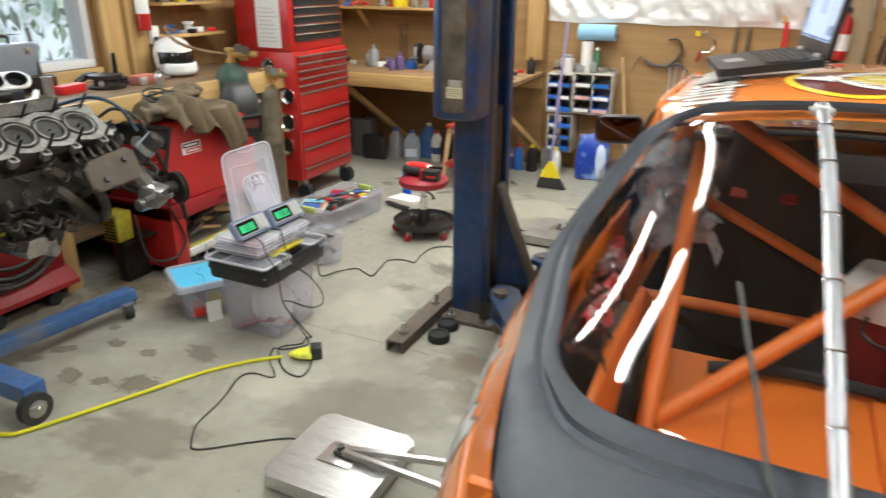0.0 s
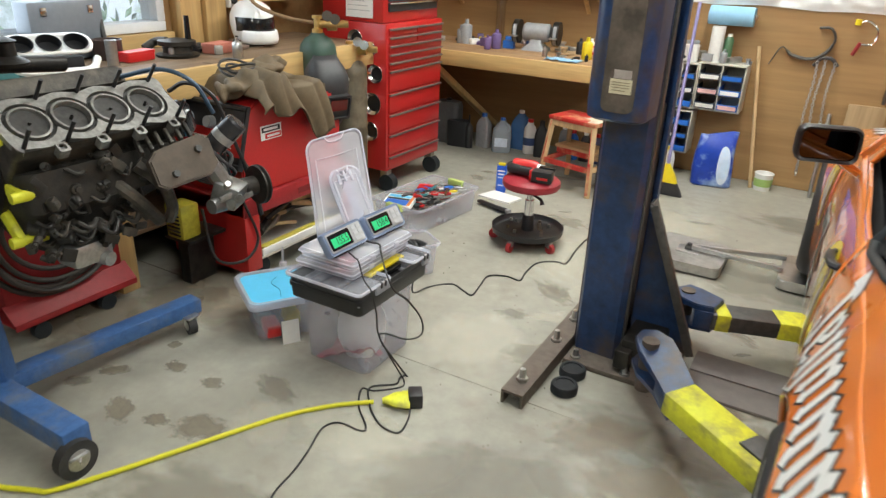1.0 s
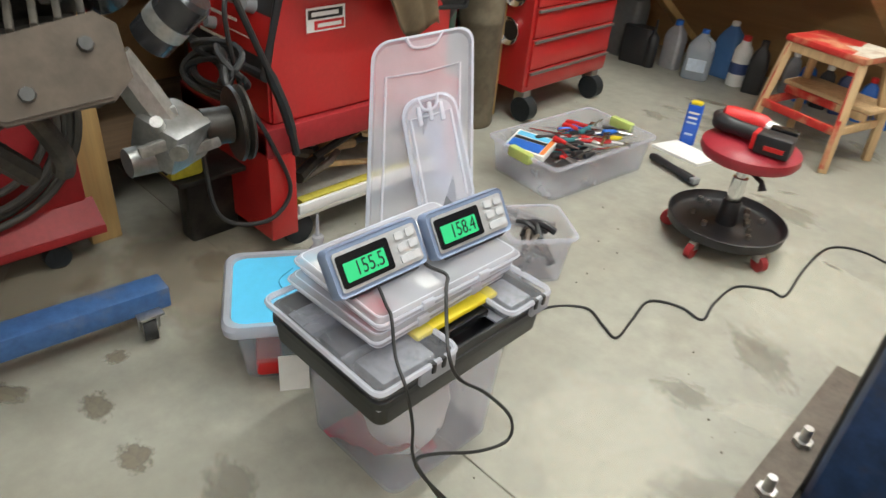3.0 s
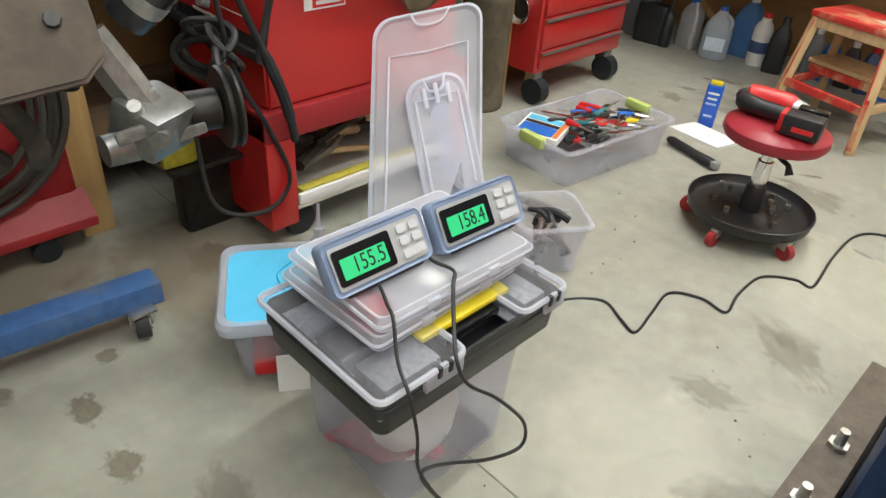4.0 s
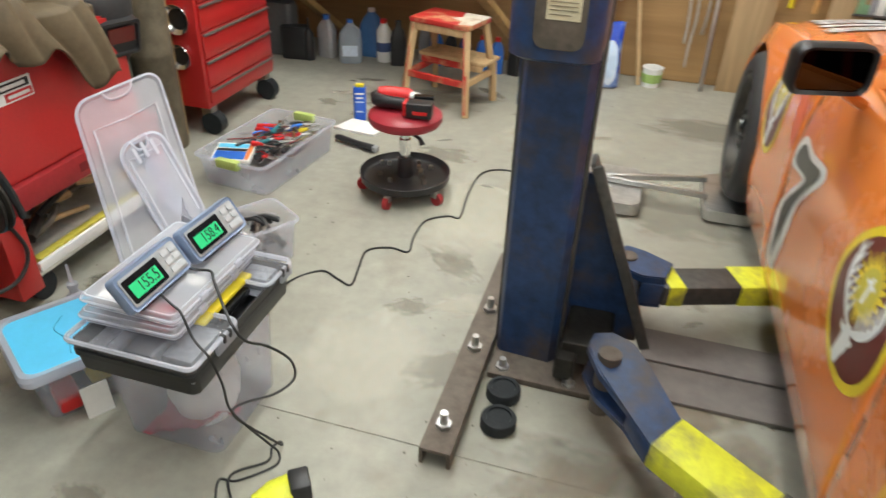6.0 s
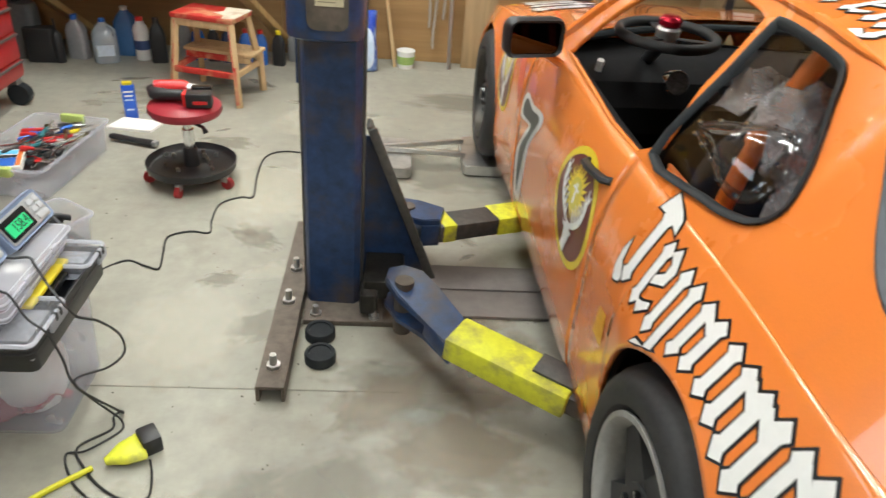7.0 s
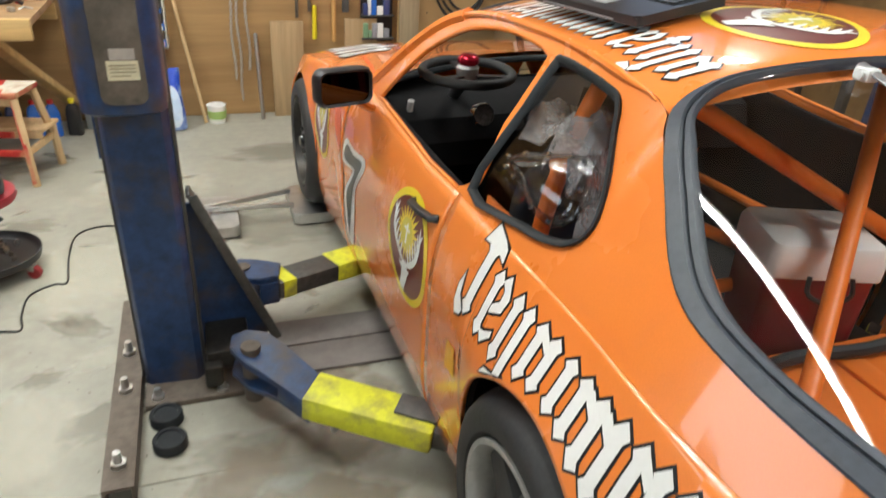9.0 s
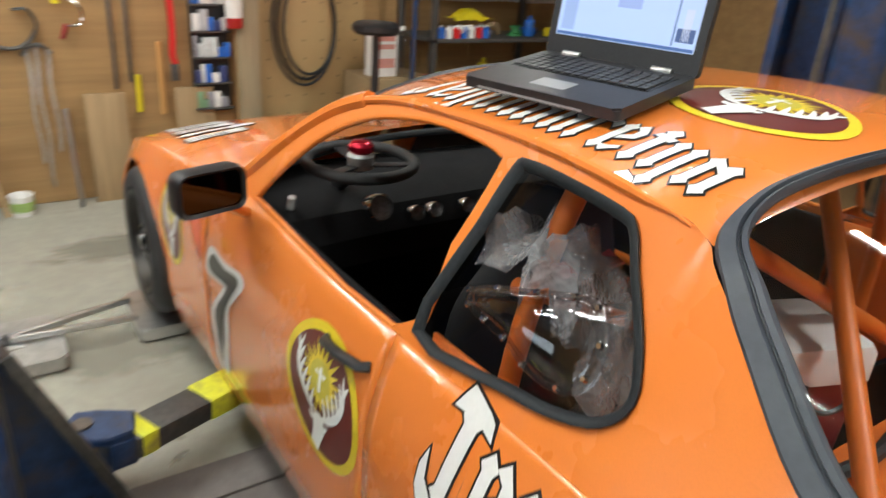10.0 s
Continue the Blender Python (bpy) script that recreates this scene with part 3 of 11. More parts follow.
RAIL = [(4.43, 1.20), (4.49, 1.228), (4.62, 1.245), (4.82, 1.252), (5.05, 1.246), (5.28, 1.226), (5.456, 1.174), (5.605, 1.077), (5.767, 0.93), (5.82, 0.885)]


def bell(d, w):
    return math.exp(-(d / w) ** 2)


def lean_k(y):
    """How fast the body narrows above the belt line."""
    return interp(y, [(3.3, 0.62), (3.5, 0.64), (3.75, 0.58), (4.0, 0.47), (4.15, 0.46), (4.3, 0.50), (4.4, 0.50), (5.8, 0.50), (6.4, 0.45), (7.0, 0.5), (7.5, 0.7)])


def side_s(y, z):
    """Half width of the lower body."""
    zb = interp(y, BELT)
    s = interp(y, S0)
    flare = 0.045 * bell(y - REAR_HUB, 0.33) * bell(z - 0.62, 0.24) + 0.016 * bell(y - FRONT_HUB, 0.33) * bell(z - 0.58, 0.22)
    top = max(0.0, (z - (zb - 0.26)) / 0.26)
    low = max(0.0, (0.36 - z) / 0.23)
    flare *= (1 - min(1.0, top) ** 2) ** 2
    return s + flare - 0.13 * lean_k(y) * top ** 2 - 0.045 * low ** 2


def cabin_s(y, z):
    """Half width above the belt line."""
    zb = interp(y, BELT)
    bend = interp(y, [(4.30, 0.0), (4.385, 0.10), (4.436, 0.28), (4.47, 0.18), (4.54, 0.0)])
    return side_s(y, zb) - lean_k(y) * (z - zb) - bend * max(0.0, z - zb) ** 2


def arch_z(y):
    """Height of the lower edge of the side."""
    z = SILL
    for hub, zc, r in ((REAR_HUB - 0.01, 0.405, 0.318), (FRONT_HUB, 0.385, 0.322)):
        if abs(y - hub) < r:
            z = max(z, zc + math.sqrt(r * r - (y - hub) ** 2))
    return z


car = thing("race_car", (CX, CY, 0), 0, "glossy orange race car with white lettering, wheels on scale pads", "car")
SIDES = ((-1, "left"), (1, "right"))


def P(side, s, y, z):
    return (side * s, y - CY, z)


def ystations(a, b, step=0.03):
    ys = set(round(v, 4) for v in steps(a, b, max(2, int((b - a) / step))))
    for hub, zc, r in ((REAR_HUB - 0.01, 0.405, 0.318), (FRONT_HUB, 0.385, 0.322)):
        for k in range(37):
            y = hub + r * 0.9999 * math.cos(math.pi * k / 36)
            if a < y < b:
                ys.add(round(y, 4))
        dz = math.sqrt(max(0, r * r - (zc - SILL) ** 2))
        for q in (hub - r - 0.001, hub + r + 0.001):
            if a < q < b:
                ys.add(round(q, 4))
    return sorted(ys)


def side_panel(name, side, a, b, parent):
    bm = bmesh.new()
    sheet(bm, lambda y, v: P(side, side_s(y, arch_z(y) + v * (interp(y, BELT) - arch_z(y))), y, arch_z(y) + v * (interp(y, BELT) - arch_z(y))), ystations(a, b), steps(0, 1, 22))
    ob = part(name, bm, ORANGE, parent, angle=60)
    md = ob.modifiers.new("thickness", "SOLIDIFY")
    md.thickness, md.offset = 0.012, 0.0
    return ob


DOOR_A, DOOR_B = 4.905, 5.93
for side, _ in SIDES:
    side_panel("rear_quarter", side, 3.30, DOOR_A - 0.0025, car)
    side_panel("door", side, DOOR_A + 0.0025, DOOR_B - 0.0025, car)
    side_panel("front_fender", side, DOOR_B + 0.0025, 7.5, car)
    for y in (DOOR_A, DOOR_B):   # dark jambs behind the gaps
        bm = bmesh.new()
        sheet(bm, lambda v, q: P(side, side_s(y, SILL + v * (interp(y, BELT) - SILL)) - 0.016, y + q, SILL + 0.01 + v * (interp(y, BELT) - SILL - 0.02)), steps(0, 1, 14), (-0.03, 0.03))
        part("door_jamb", bm, BLACK, car)
    for hub in (REAR_HUB, FRONT_HUB):   # dark wheel wells
        bm = bmesh.new()
        sheet(bm, lambda a, q: P(side, (0.83 if hub == REAR_HUB else 0.87) - q, hub + 0.345 * math.cos(a), 0.40 + 0.345 * math.sin(a)), steps(-0.4, math.pi + 0.4, 20), (0.0, 0.15, 0.30))
        sheet(bm, lambda a, q: P(side, 0.53, hub + q * math.cos(a), 0.40 + q * math.sin(a)), steps(0, 2 * math.pi, 24), (0.02, 0.36))
        part("wheel_well", bm, BLACK, car)

# side windows and pillars: one flat panel with two openings
DOOR_WIN = [(4.925, 0.875), (5.62, 0.89), (5.655, 0.905), (5.60, 0.985), (5.50, 1.085), (5.38, 1.155), (5.27, 1.192), (5.10, 1.219), (4.95, 1.222), (4.868, 1.214), (4.852, 1.19), (4.875, 1.05)]
Q_OUT = [(4.862, 0.892), (4.60, 0.918), (4.50, 0.936), (4.435, 0.962), (4.408, 1.01), (4.44, 1.07), (4.50, 1.150), (4.53, 1.196), (4.565, 1.213), (4.70, 1.222), (4.79, 1.221), (4.815, 1.205), (4.835, 1.10)]


def shrink(poly, d):
    """The outline moved inwards by d."""
    n, out = len(poly), []
    area = sum(poly[i][0] * poly[(i + 1) % n][1] - poly[(i + 1) % n][0] * poly[i][1] for i in range(n))
    sg = 1 if area > 0 else -1
    for i in range(n):
        a, b, c = Vector(poly[i - 1]), Vector(poly[i]), Vector(poly[(i + 1) % n])
        e, f = (b - a).normalized(), (c - b).normalized()
        nv = Vector((-e.y, e.x)) + Vector((-f.y, f.x))
        nv = nv.normalized() / max(0.5, nv.normalized().dot(Vector((-e.y, e.x))))
        out.append(tuple(b + nv * d * sg))
    return out


def on_cabin(side, y, z, lift=0.0):
    s = cabin_s(y, z)
    return Vector(P(side, s + lift * 0.887, y, z + lift * 0.46))


EDGE = [(3.30, 0.862), (3.40, 0.884), (3.5, 0.904), (3.6, 0.925), (3.75, 0.957), (4.0, 0.987), (4.17, 1.022), (4.25, 1.069), (4.32, 1.122), (4.385, 1.173)]
for side, _ in SIDES:
    ys = steps(3.30, 5.82, 60)
    outer = [(y, interp(y, BELT) + 0.0005) for y in ys] + [(y, interp(y, RAIL)) for y in steps(5.80, 4.435, 40)] + [(4.418, 1.188)] + [(y, interp(y, EDGE)) for y in steps(4.38, 3.30, 40)]
    dw = [tuple(p[:2]) for p in spline([(a, b, 0) for a, b in DOOR_WIN], 3, True)]
    qw = [tuple(p[:2]) for p in spline([(a, b, 0) for a, b in Q_OUT], 3, True)]
    bm = fill(outer, (dw, qw), 0.035)
    nrm = []
    for v in bm.verts:
        y, z = v.co.x, v.co.y
        v.co = on_cabin(side, y, z, 0.0062)
        dy = on_cabin(side, y + 0.01, z) - on_cabin(side, y - 0.01, z)
        dz = on_cabin(side, y, z + 0.01) - on_cabin(side, y, z - 0.01)
        nn = dy.cross(dz).normalized()
        nrm.append(nn if nn.x * side > 0 else -nn)
    ob = part("pillar_panel", bm, ORANGE, car, angle=180)
    if ob.data.polygons[0].normal.x * side < 0:
        ob.data.flip_normals()
    ob.data.normals_split_custom_set_from_vertices(nrm)
    for poly, r in ((dw, 0.008), (qw, 0.006)):   # returned edges of the openings
        bm = bmesh.new()
        sweep(bm, [on_cabin(side, y, z, -0.001) for y, z in poly], r, 8, True)
        part("opening_edge", bm, ORANGE, car)
    seal = bmesh.new()
    ring = [on_cabin(side, y, z, 0.006) for y, z in shrink(qw, 0.009)]
    sweep(seal, ring, 0.0125, 8, True, flat=0.42)
    part("window_seal", seal, RUBBER, car)
    bm = fill(shrink(qw, 0.02), (), 0.1)
    for v in bm.verts:
        v.co = on_cabin(side, v.co.x, v.co.y, -0.004)
    qpane = part("quarter_pane", bm, PLEXI, car, "clear plexiglass quarter window")
    bm = bmesh.new()   # drip rail with its groove
    sweep(bm, [on_cabin(side, y, interp(y, RAIL) - 0.004, 0.008) for y in steps(4.47, 5.80, 60)], [min(0.010, 0.002 + 0.0016 * k) for k in range(61)], 8)
    part("drip_rail", bm, ORANGE, car)
    bm = bmesh.new()
    sweep(bm, [on_cabin(side, y, interp(y, RAIL) - 0.020, 0.001) for y in steps(4.50, 5.76, 60)], 0.005, 6)
    part("rail_groove", bm, ORANGE_IN, car)
    if side < 0:   # bolted clear vent in the quarter window
        oval = [tuple(p[:2]) for p in spline([(4.778, 1.008, 0), (4.719, 1.034, 0), (4.64, 1.060, 0), (4.57, 1.083, 0), (4.525, 1.085, 0), (4.495, 1.045, 0), (4.492, 1.0, 0), (4.525, 0.970, 0), (4.60, 0.966, 0), (4.66, 0.980, 0), (4.716, 0.984, 0), (4.765, 0.988, 0)], 2, True)]
        bm = bmesh.new()
        sweep(bm, [on_cabin(side, y, z, 0.004) for y, z in oval], 0.012, 6, True, flat=0.3)
        part("vent_ring", bm, CLEAR_P, qpane, "clear plastic air scoop bolted to the window")
        for y, z in oval[::2]:
            bm = bmesh.new()
            c = on_cabin(side, y, z, 0.010)
            cone(bm, c, c + Vector((side * 0.887, 0, 0.46)) * 0.006, 0.006, 0.004, 8)
            part("bolt", bm, CHROME, qpane)
        bm = bmesh.new()
        cy, cz = sum(p[0] for p in oval) / 24, sum(p[1] for p in oval) / 24
        sheet(bm, lambda i, k: on_cabin(side, cy + (oval[int(i) % 24][0] - cy) * k, cz + (oval[int(i) % 24][1] - cz) * k, 0.004 + 0.05 * (1 - k * k)), range(25), (0.15, 0.4, 0.65, 0.85, 1.0))
        part("air_scoop", bm, CLEAR_P, qpane)

# roof, windscreen, bonnet
def rail_pt(y):
    z = interp(y, RAIL)
    return cabin_s(y, z), z


ROOF_A, ROOF_B = 4.436, 5.40


def crown(v):
    """Rise of the roof's middle over its edges; it falls off to the back."""
    return 0.070 - 0.012 * v - 0.016 * max(0.0, 1 - v / 0.30) ** 2


def roof(u, v):
    y = ROOF_A + (ROOF_B - ROOF_A) * v
    s, z = rail_pt(y)
    y2 = y + 0.10 * (1 - u * u) * (v ** 3)
    return (u * s, y2 - CY, z + crown(v) * (1 - abs(u) ** 2.6))


bm = bmesh.new()
sheet(bm, roof, [math.sin(a) for a in steps(-math.pi / 2, math.pi / 2, 40)], steps(0, 1, 26))
part("roof", bm, ORANGE, car, angle=80)


def screen(u, v):
    y = ROOF_B + (5.80 - ROOF_B) * v
    s, z = rail_pt(y)
    bow = 0.10 + 0.16 * v
    return (u * (s - 0.012), y + bow * (1 - u * u) - CY, z + 0.058 * (1 - abs(u) ** 2.6) * (1 - v) + 0.02 * v * (1 - u * u) - 0.006)


bm = bmesh.new()
sheet(bm, screen, steps(-1, 1, 24), steps(0.02, 0.98, 14))
part("windscreen", bm, CAR_GLASS, car, "clear windscreen")
bm = bmesh.new()
sweep(bm, [Vector(screen(u, 0.0)) for u in steps(-1, 1, 24)], 0.014, 8)
sweep(bm, [Vector(screen(u, 1.0)) for u in steps(-1, 1, 24)], 0.014, 8)
part("screen_seal", bm, RUBBER, car)
for side, _ in SIDES:
    bm = bmesh.new()
    sweep(bm, [on_cabin(side, y, interp(y, RAIL), 0.0) for y in steps(5.36, 5.82, 20)], 0.022, 8)
    part("a_pillar", bm, ORANGE, car)


def bonnet(u, v):
    y = 5.80 + (7.5 - 5.80) * v
    z, zc = interp(y, BELT), interp(y, [(5.8, 0.945), (6.2, 0.915), (6.73, 0.845), (7.1, 0.755), (7.35, 0.67), (7.5, 0.60)])
    s = side_s(y, z)
    y2 = y + 0.26 * (1 - u * u) * (1 - v) ** 4 + 0.13 * (1 - u * u) * v ** 6
    return (u * s, y2 - CY, z + (zc - z) * (1 - abs(u) ** 3.0))


bm = bmesh.new()
sheet(bm, bonnet, [math.sin(a) for a in steps(-math.pi / 2, math.pi / 2, 36)], steps(0, 1, 36))
part("bonnet", bm, ORANGE, car, angle=80)
bm = bmesh.new()
sheet(bm, lambda u, v: Vector(bonnet(u, 1.0)) * (1 - v) + Vector((u * 0.60, 7.60 + 0.1 * (1 - u * u) - CY, 0.18)) * v + Vector((0, 0.07 * math.sin(math.pi * v), 0)), steps(-1, 1, 24), steps(0, 1, 10))
part("nose", bm, ORANGE, car)

# hatch: bubble glass in a thick grey-black seal
HEDGE = [(0.0, 4.457, 1.276), (0.25, 4.457, 1.272), (0.44, 4.455, 1.258), (0.535, 4.450, 1.237), (0.592, 4.436, 1.206), (0.645, 4.385, 1.172), (0.675, 4.32, 1.12), (0.70, 4.17, 1.02), (0.715, 4.0, 0.985), (0.70, 3.75, 0.955), (0.655, 3.60, 0.932), (0.623, 3.47, 0.905), (0.585, 3.385, 0.893), (0.50, 3.345, 0.888), (0.25, 3.325, 0.886), (0.0, 3.32, 0.886)]
HEDGE = [(cabin_s(y, z) - 0.004 if 3.36 < y < 4.445 else s, y, z) for s, y, z in HEDGE]
HIN = [(0.0, 4.440, 1.280), (0.25, 4.440, 1.276), (0.43, 4.438, 1.262), (0.520, 4.430, 1.243), (0.568, 4.410, 1.214), (0.60, 4.355, 1.184), (0.63, 4.29, 1.135), (0.66, 4.15, 1.040), (0.665, 4.0, 1.0), (0.64, 3.80, 0.976), (0.608, 3.69, 0.955), (0.575, 3.622, 0.936), (0.52, 3.588, 0.924), (0.42, 3.572, 0.918), (0.22, 3.57, 0.916), (0.0, 3.57, 0.916)]
HIN = [(o[0] - interp(i[1], [(3.7, 0.042), (3.9, 0.046), (4.1, 0.040), (4.28, 0.030), (4.4, 0.026)]) if 3.65 < i[1] < 4.42 else i[0], i[1], i[2]) for i, o in zip(HIN, HEDGE)]
half, half_in = [Vector(p) for p in spline(HEDGE, 6)], [Vector(p) for p in spline(HIN, 6)]


def hatch_ring(w, rise):
    """A line round the hatch, both sides; w runs from its outer edge, 0, to the glass, 1."""
    mid = []
    for a, b in zip(half, half_in):
        k = interp(a.y, [(3.40, 0.0), (3.70, 1.0), (4.38, 1.0), (4.45, 0.0)])
        mid.append(a.lerp(b, w) + Vector((0.72 * k, 0, 1.0 - 0.3 * k)) * rise)
    L = [Vector((-p.x, p.y - CY, p.z)) for p in mid]
    return L + [Vector((p.x, p.y - CY, p.z)) for p in mid[-2:0:-1]]


bm = bmesh.new()
loft(bm, [hatch_ring(w, rise) for w, rise in ((-0.06, -0.004), (-0.04, 0.010), (0.05, 0.015), (0.58, 0.017), (0.64, 0.012), (0.67, 0.005), (0.74, 0.005), (0.77, 0.012), (0.95, 0.012), (1.02, 0.007), (1.05, -0.006))])
seal = part("hatch_seal", bm, SEAL, car, "thick grey-black rubber hatch surround", angle=35)
bm = bmesh.new()
g0 = hatch_ring(0.98, 0.0)
n = NH = len(half)


def glass(i, w):
    a, b = g0[i], g0[(-i) % len(g0)]
    p = a * (1 - w) + b * w
    t = (4.44 - p.y - CY) / 0.87
    p.z += max(0.0, 1.287 - 0.342 * t + 0.13 * t * (1 - t) - p.z) * (1 - abs(2 * w - 1) ** 4.0)
    return p


sheet(bm, glass, range(0, n), [0.5 - 0.5 * math.cos(math.pi * k / 32) for k in range(33)])
bmesh.ops.remove_doubles(bm, verts=bm.verts[:], dist=0.0005)
part("hatch_glass", bm, CAR_GLASS, car, "large curved rear hatch glass", angle=180)
bm = bmesh.new()   # tail below the hatch
sheet(bm, lambda u, v: (u * (side_s(3.303, 0.874 - 0.64 * v) - 0.003), 3.304 - 0.03 * (1 - u ** 4) - 0.05 * math.sin(math.pi * v) * (1 - u ** 6) - CY, 0.874 - 0.64 * v + 0.012 * (1 - u * u) * (1 - v)), steps(-1, 1, 24), steps(0, 1, 12))
part("tail_panel", bm, ORANGE, car)

# wheels
def wheel(hub, side, face, rim):
    """Tyre, rim with five spokes, hub. Its axis lies along x; the outer face looks to -x."""
    w = thing("wheel", (0, 0, 0))
    w.parent = car
    w.matrix_basis = pose(side * face, hub - CY, 0.375, 0, 0, 0 if side < 0 else 180)
    R, W = 0.308, 0.23
    turn = pose(0, 0, 0, 0, 90, 0)
    bm = bmesh.new()
    lathe(bm, [(0.205, 0.03), (0.225, 0.004), (0.262, 0.0), (0.285, 0.012), (0.300, 0.035), (R, 0.06), (R, W - 0.06), (0.300, W - 0.03), (0.27, W), (0.205, W - 0.02)], 56, turn)
    part("tyre", bm, TYRE, w)
    bm = bmesh.new()
    lathe(bm, [(0.212, 0.012), (0.212, 0.004), (0.200, 0.004), (0.192, 0.02), (0.182, 0.055), (0.172, 0.14), (0.17, W - 0.03)], 56, turn)
    part("rim", bm, surface("dull_alloy_rim", (0.42, 0.42, 0.41), 0.42, 0.45, vary=0.12, grain=40, stain=(0.25, 0.24, 0.22), stain_scale=7) if rim else OILY, w, "polished alloy rim" if rim else "dark alloy rim")
    bm = bmesh.new()
    for k in range(5):
        a = 2 * math.pi * k / 5 + 0.3
        m = pose(0, 0, 0, math.degrees(a), 0, 0)
        pts = [(0.030, -0.058, 0.05), (0.030, 0.058, 0.05), (0.040, 0.034, 0.186), (0.040, -0.034, 0.186)]
        lo = [bm.verts.new(m @ Vector(p)) for p in pts]
        hi = [bm.verts.new(m @ Vector((p[0] + 0.035, p[1] * 1.2, p[2]))) for p in pts]
        bm.faces.new(lo), bm.faces.new(hi[::-1])
        for i in range(4):
            bm.faces.new((lo[i], lo[(i + 1) % 4], hi[(i + 1) % 4], hi[i]))
    cone(bm, (0.10, 0, 0), (0.026, 0, 0), 0.09, 0.075, 32)
    part("spokes", bm, surface("grey_spoke_paint", (0.045, 0.047, 0.05), 0.45, 0.3, vary=0.15), w, "dark five-spoke wheel centre", angle=30)
    bm = bmesh.new()
    cone(bm, (0.03, 0, 0), (0.006, 0, 0), 0.036, 0.03, 24)
    for k in range(5):
        a = 2 * math.pi * k / 5
        cone(bm, (0.04, 0.058 * math.cos(a), 0.058 * math.sin(a)), (0.016, 0.058 * math.cos(a), 0.058 * math.sin(a)), 0.011, 0.011, 6)
    part("hub", bm, BLACK_GLOSS, w)
    bm = bmesh.new()
    lathe(bm, [(0.02, 0.17), (0.14, 0.17), (0.14, 0.19), (0.02, 0.19)], 32, turn)
    part("brake_disc", bm, STEEL, w)


for side, _ in SIDES:
    wheel(REAR_HUB, side, 0.893, True)
    wheel(FRONT_HUB, side, 0.942, False)

# mirror, handle
bm = bmesh.new()
mm = pose(0, 0, 0, 0, 0, 16)
loft(bm, [[(x, 0.0 + dy, z) for x, z in rounded(w, h, r)] for w, h, r, dy in ((0.168, 0.095, 0.022, 0.004), (0.185, 0.112, 0.028, -0.004), (0.195, 0.122, 0.03, 0.012), (0.19, 0.115, 0.03, 0.05), (0.15, 0.085, 0.03, 0.085), (0.09, 0.05, 0.02, 0.10))], caps=(False, True))
bmesh.ops.transform(bm, matrix=pose(-0.93, 5.60 - CY, 0.945) @ mm, verts=bm.verts[:])
mirror = part("door_mirror", bm, BLACK, car, "black rectangular door mirror")
bm = bmesh.new()
slab(bm, rounded(0.17, 0.097, 0.022), 0, 0.004, pose(-0.93, 5.60 - CY, 0.945) @ mm @ pose(0, 0.012, 0, 90))
# the metal's near-black colour stands for a dark reflection
part("mirror_glass", bm, surface("mirror", (0.045, 0.045, 0.05), 0.02, 1.0, vary=0.0, bump=0.0), mirror)
bm = bmesh.new()
sweep(bm, spline([(-0.90, 5.64 - CY, 0.90), (-0.865, 5.66 - CY, 0.875), (-0.83, 5.67 - CY, 0.855)], 4), 0.022, 8, flat=0.7)
part("mirror_arm", bm, ORANGE, car)
bm = bmesh.new()
h0, h1 = (4.965, 0.785), (5.115, 0.765)
sweep(bm, [Vector(P(-1, side_s(y, z) + d, y, z)) for y, z, d in ((4.94, 0.79, 0.004), (4.955, 0.788, 0.022), (5.03, 0.778, 0.028), (5.10, 0.768, 0.022), (5.115, 0.766, 0.004))], 0.013, 8, flat=0.8)
part("door_handle", bm, BLACK, car, "black door handle")
# ---- two-post car lift and wheel scales ----
def bolt(bm, p, r=0.012, h=0.03):
    cone(bm, p, (p[0], p[1], p[2] + h * 0.4), r * 1.7, r * 1.7, 6)
    cone(bm, (p[0], p[1], p[2] + h * 0.4), (p[0], p[1], p[2] + h * 1.6), r * 0.9, r * 0.8, 10)


def bar(bm, a, b, w, h, bevel=0.006, mi=0):
    """A box-section bar from a to b, its section w wide and h high, centred on the line."""
    a, b = Vector(a), Vector(b)
    d = b - a
    x = d.normalized()
    y = Vector((0, 0, 1)).cross(x)
    y = y.normalized() if y.length > 1e-4 else Vector((0, 1, 0))
    z = x.cross(y)
    m = Matrix((x, y, z)).transposed().to_4x4()
    m.translation = a
    return box(bm, (0, -w / 2, -h / 2), (d.length, w / 2, h / 2), bevel, m, mi=mi)


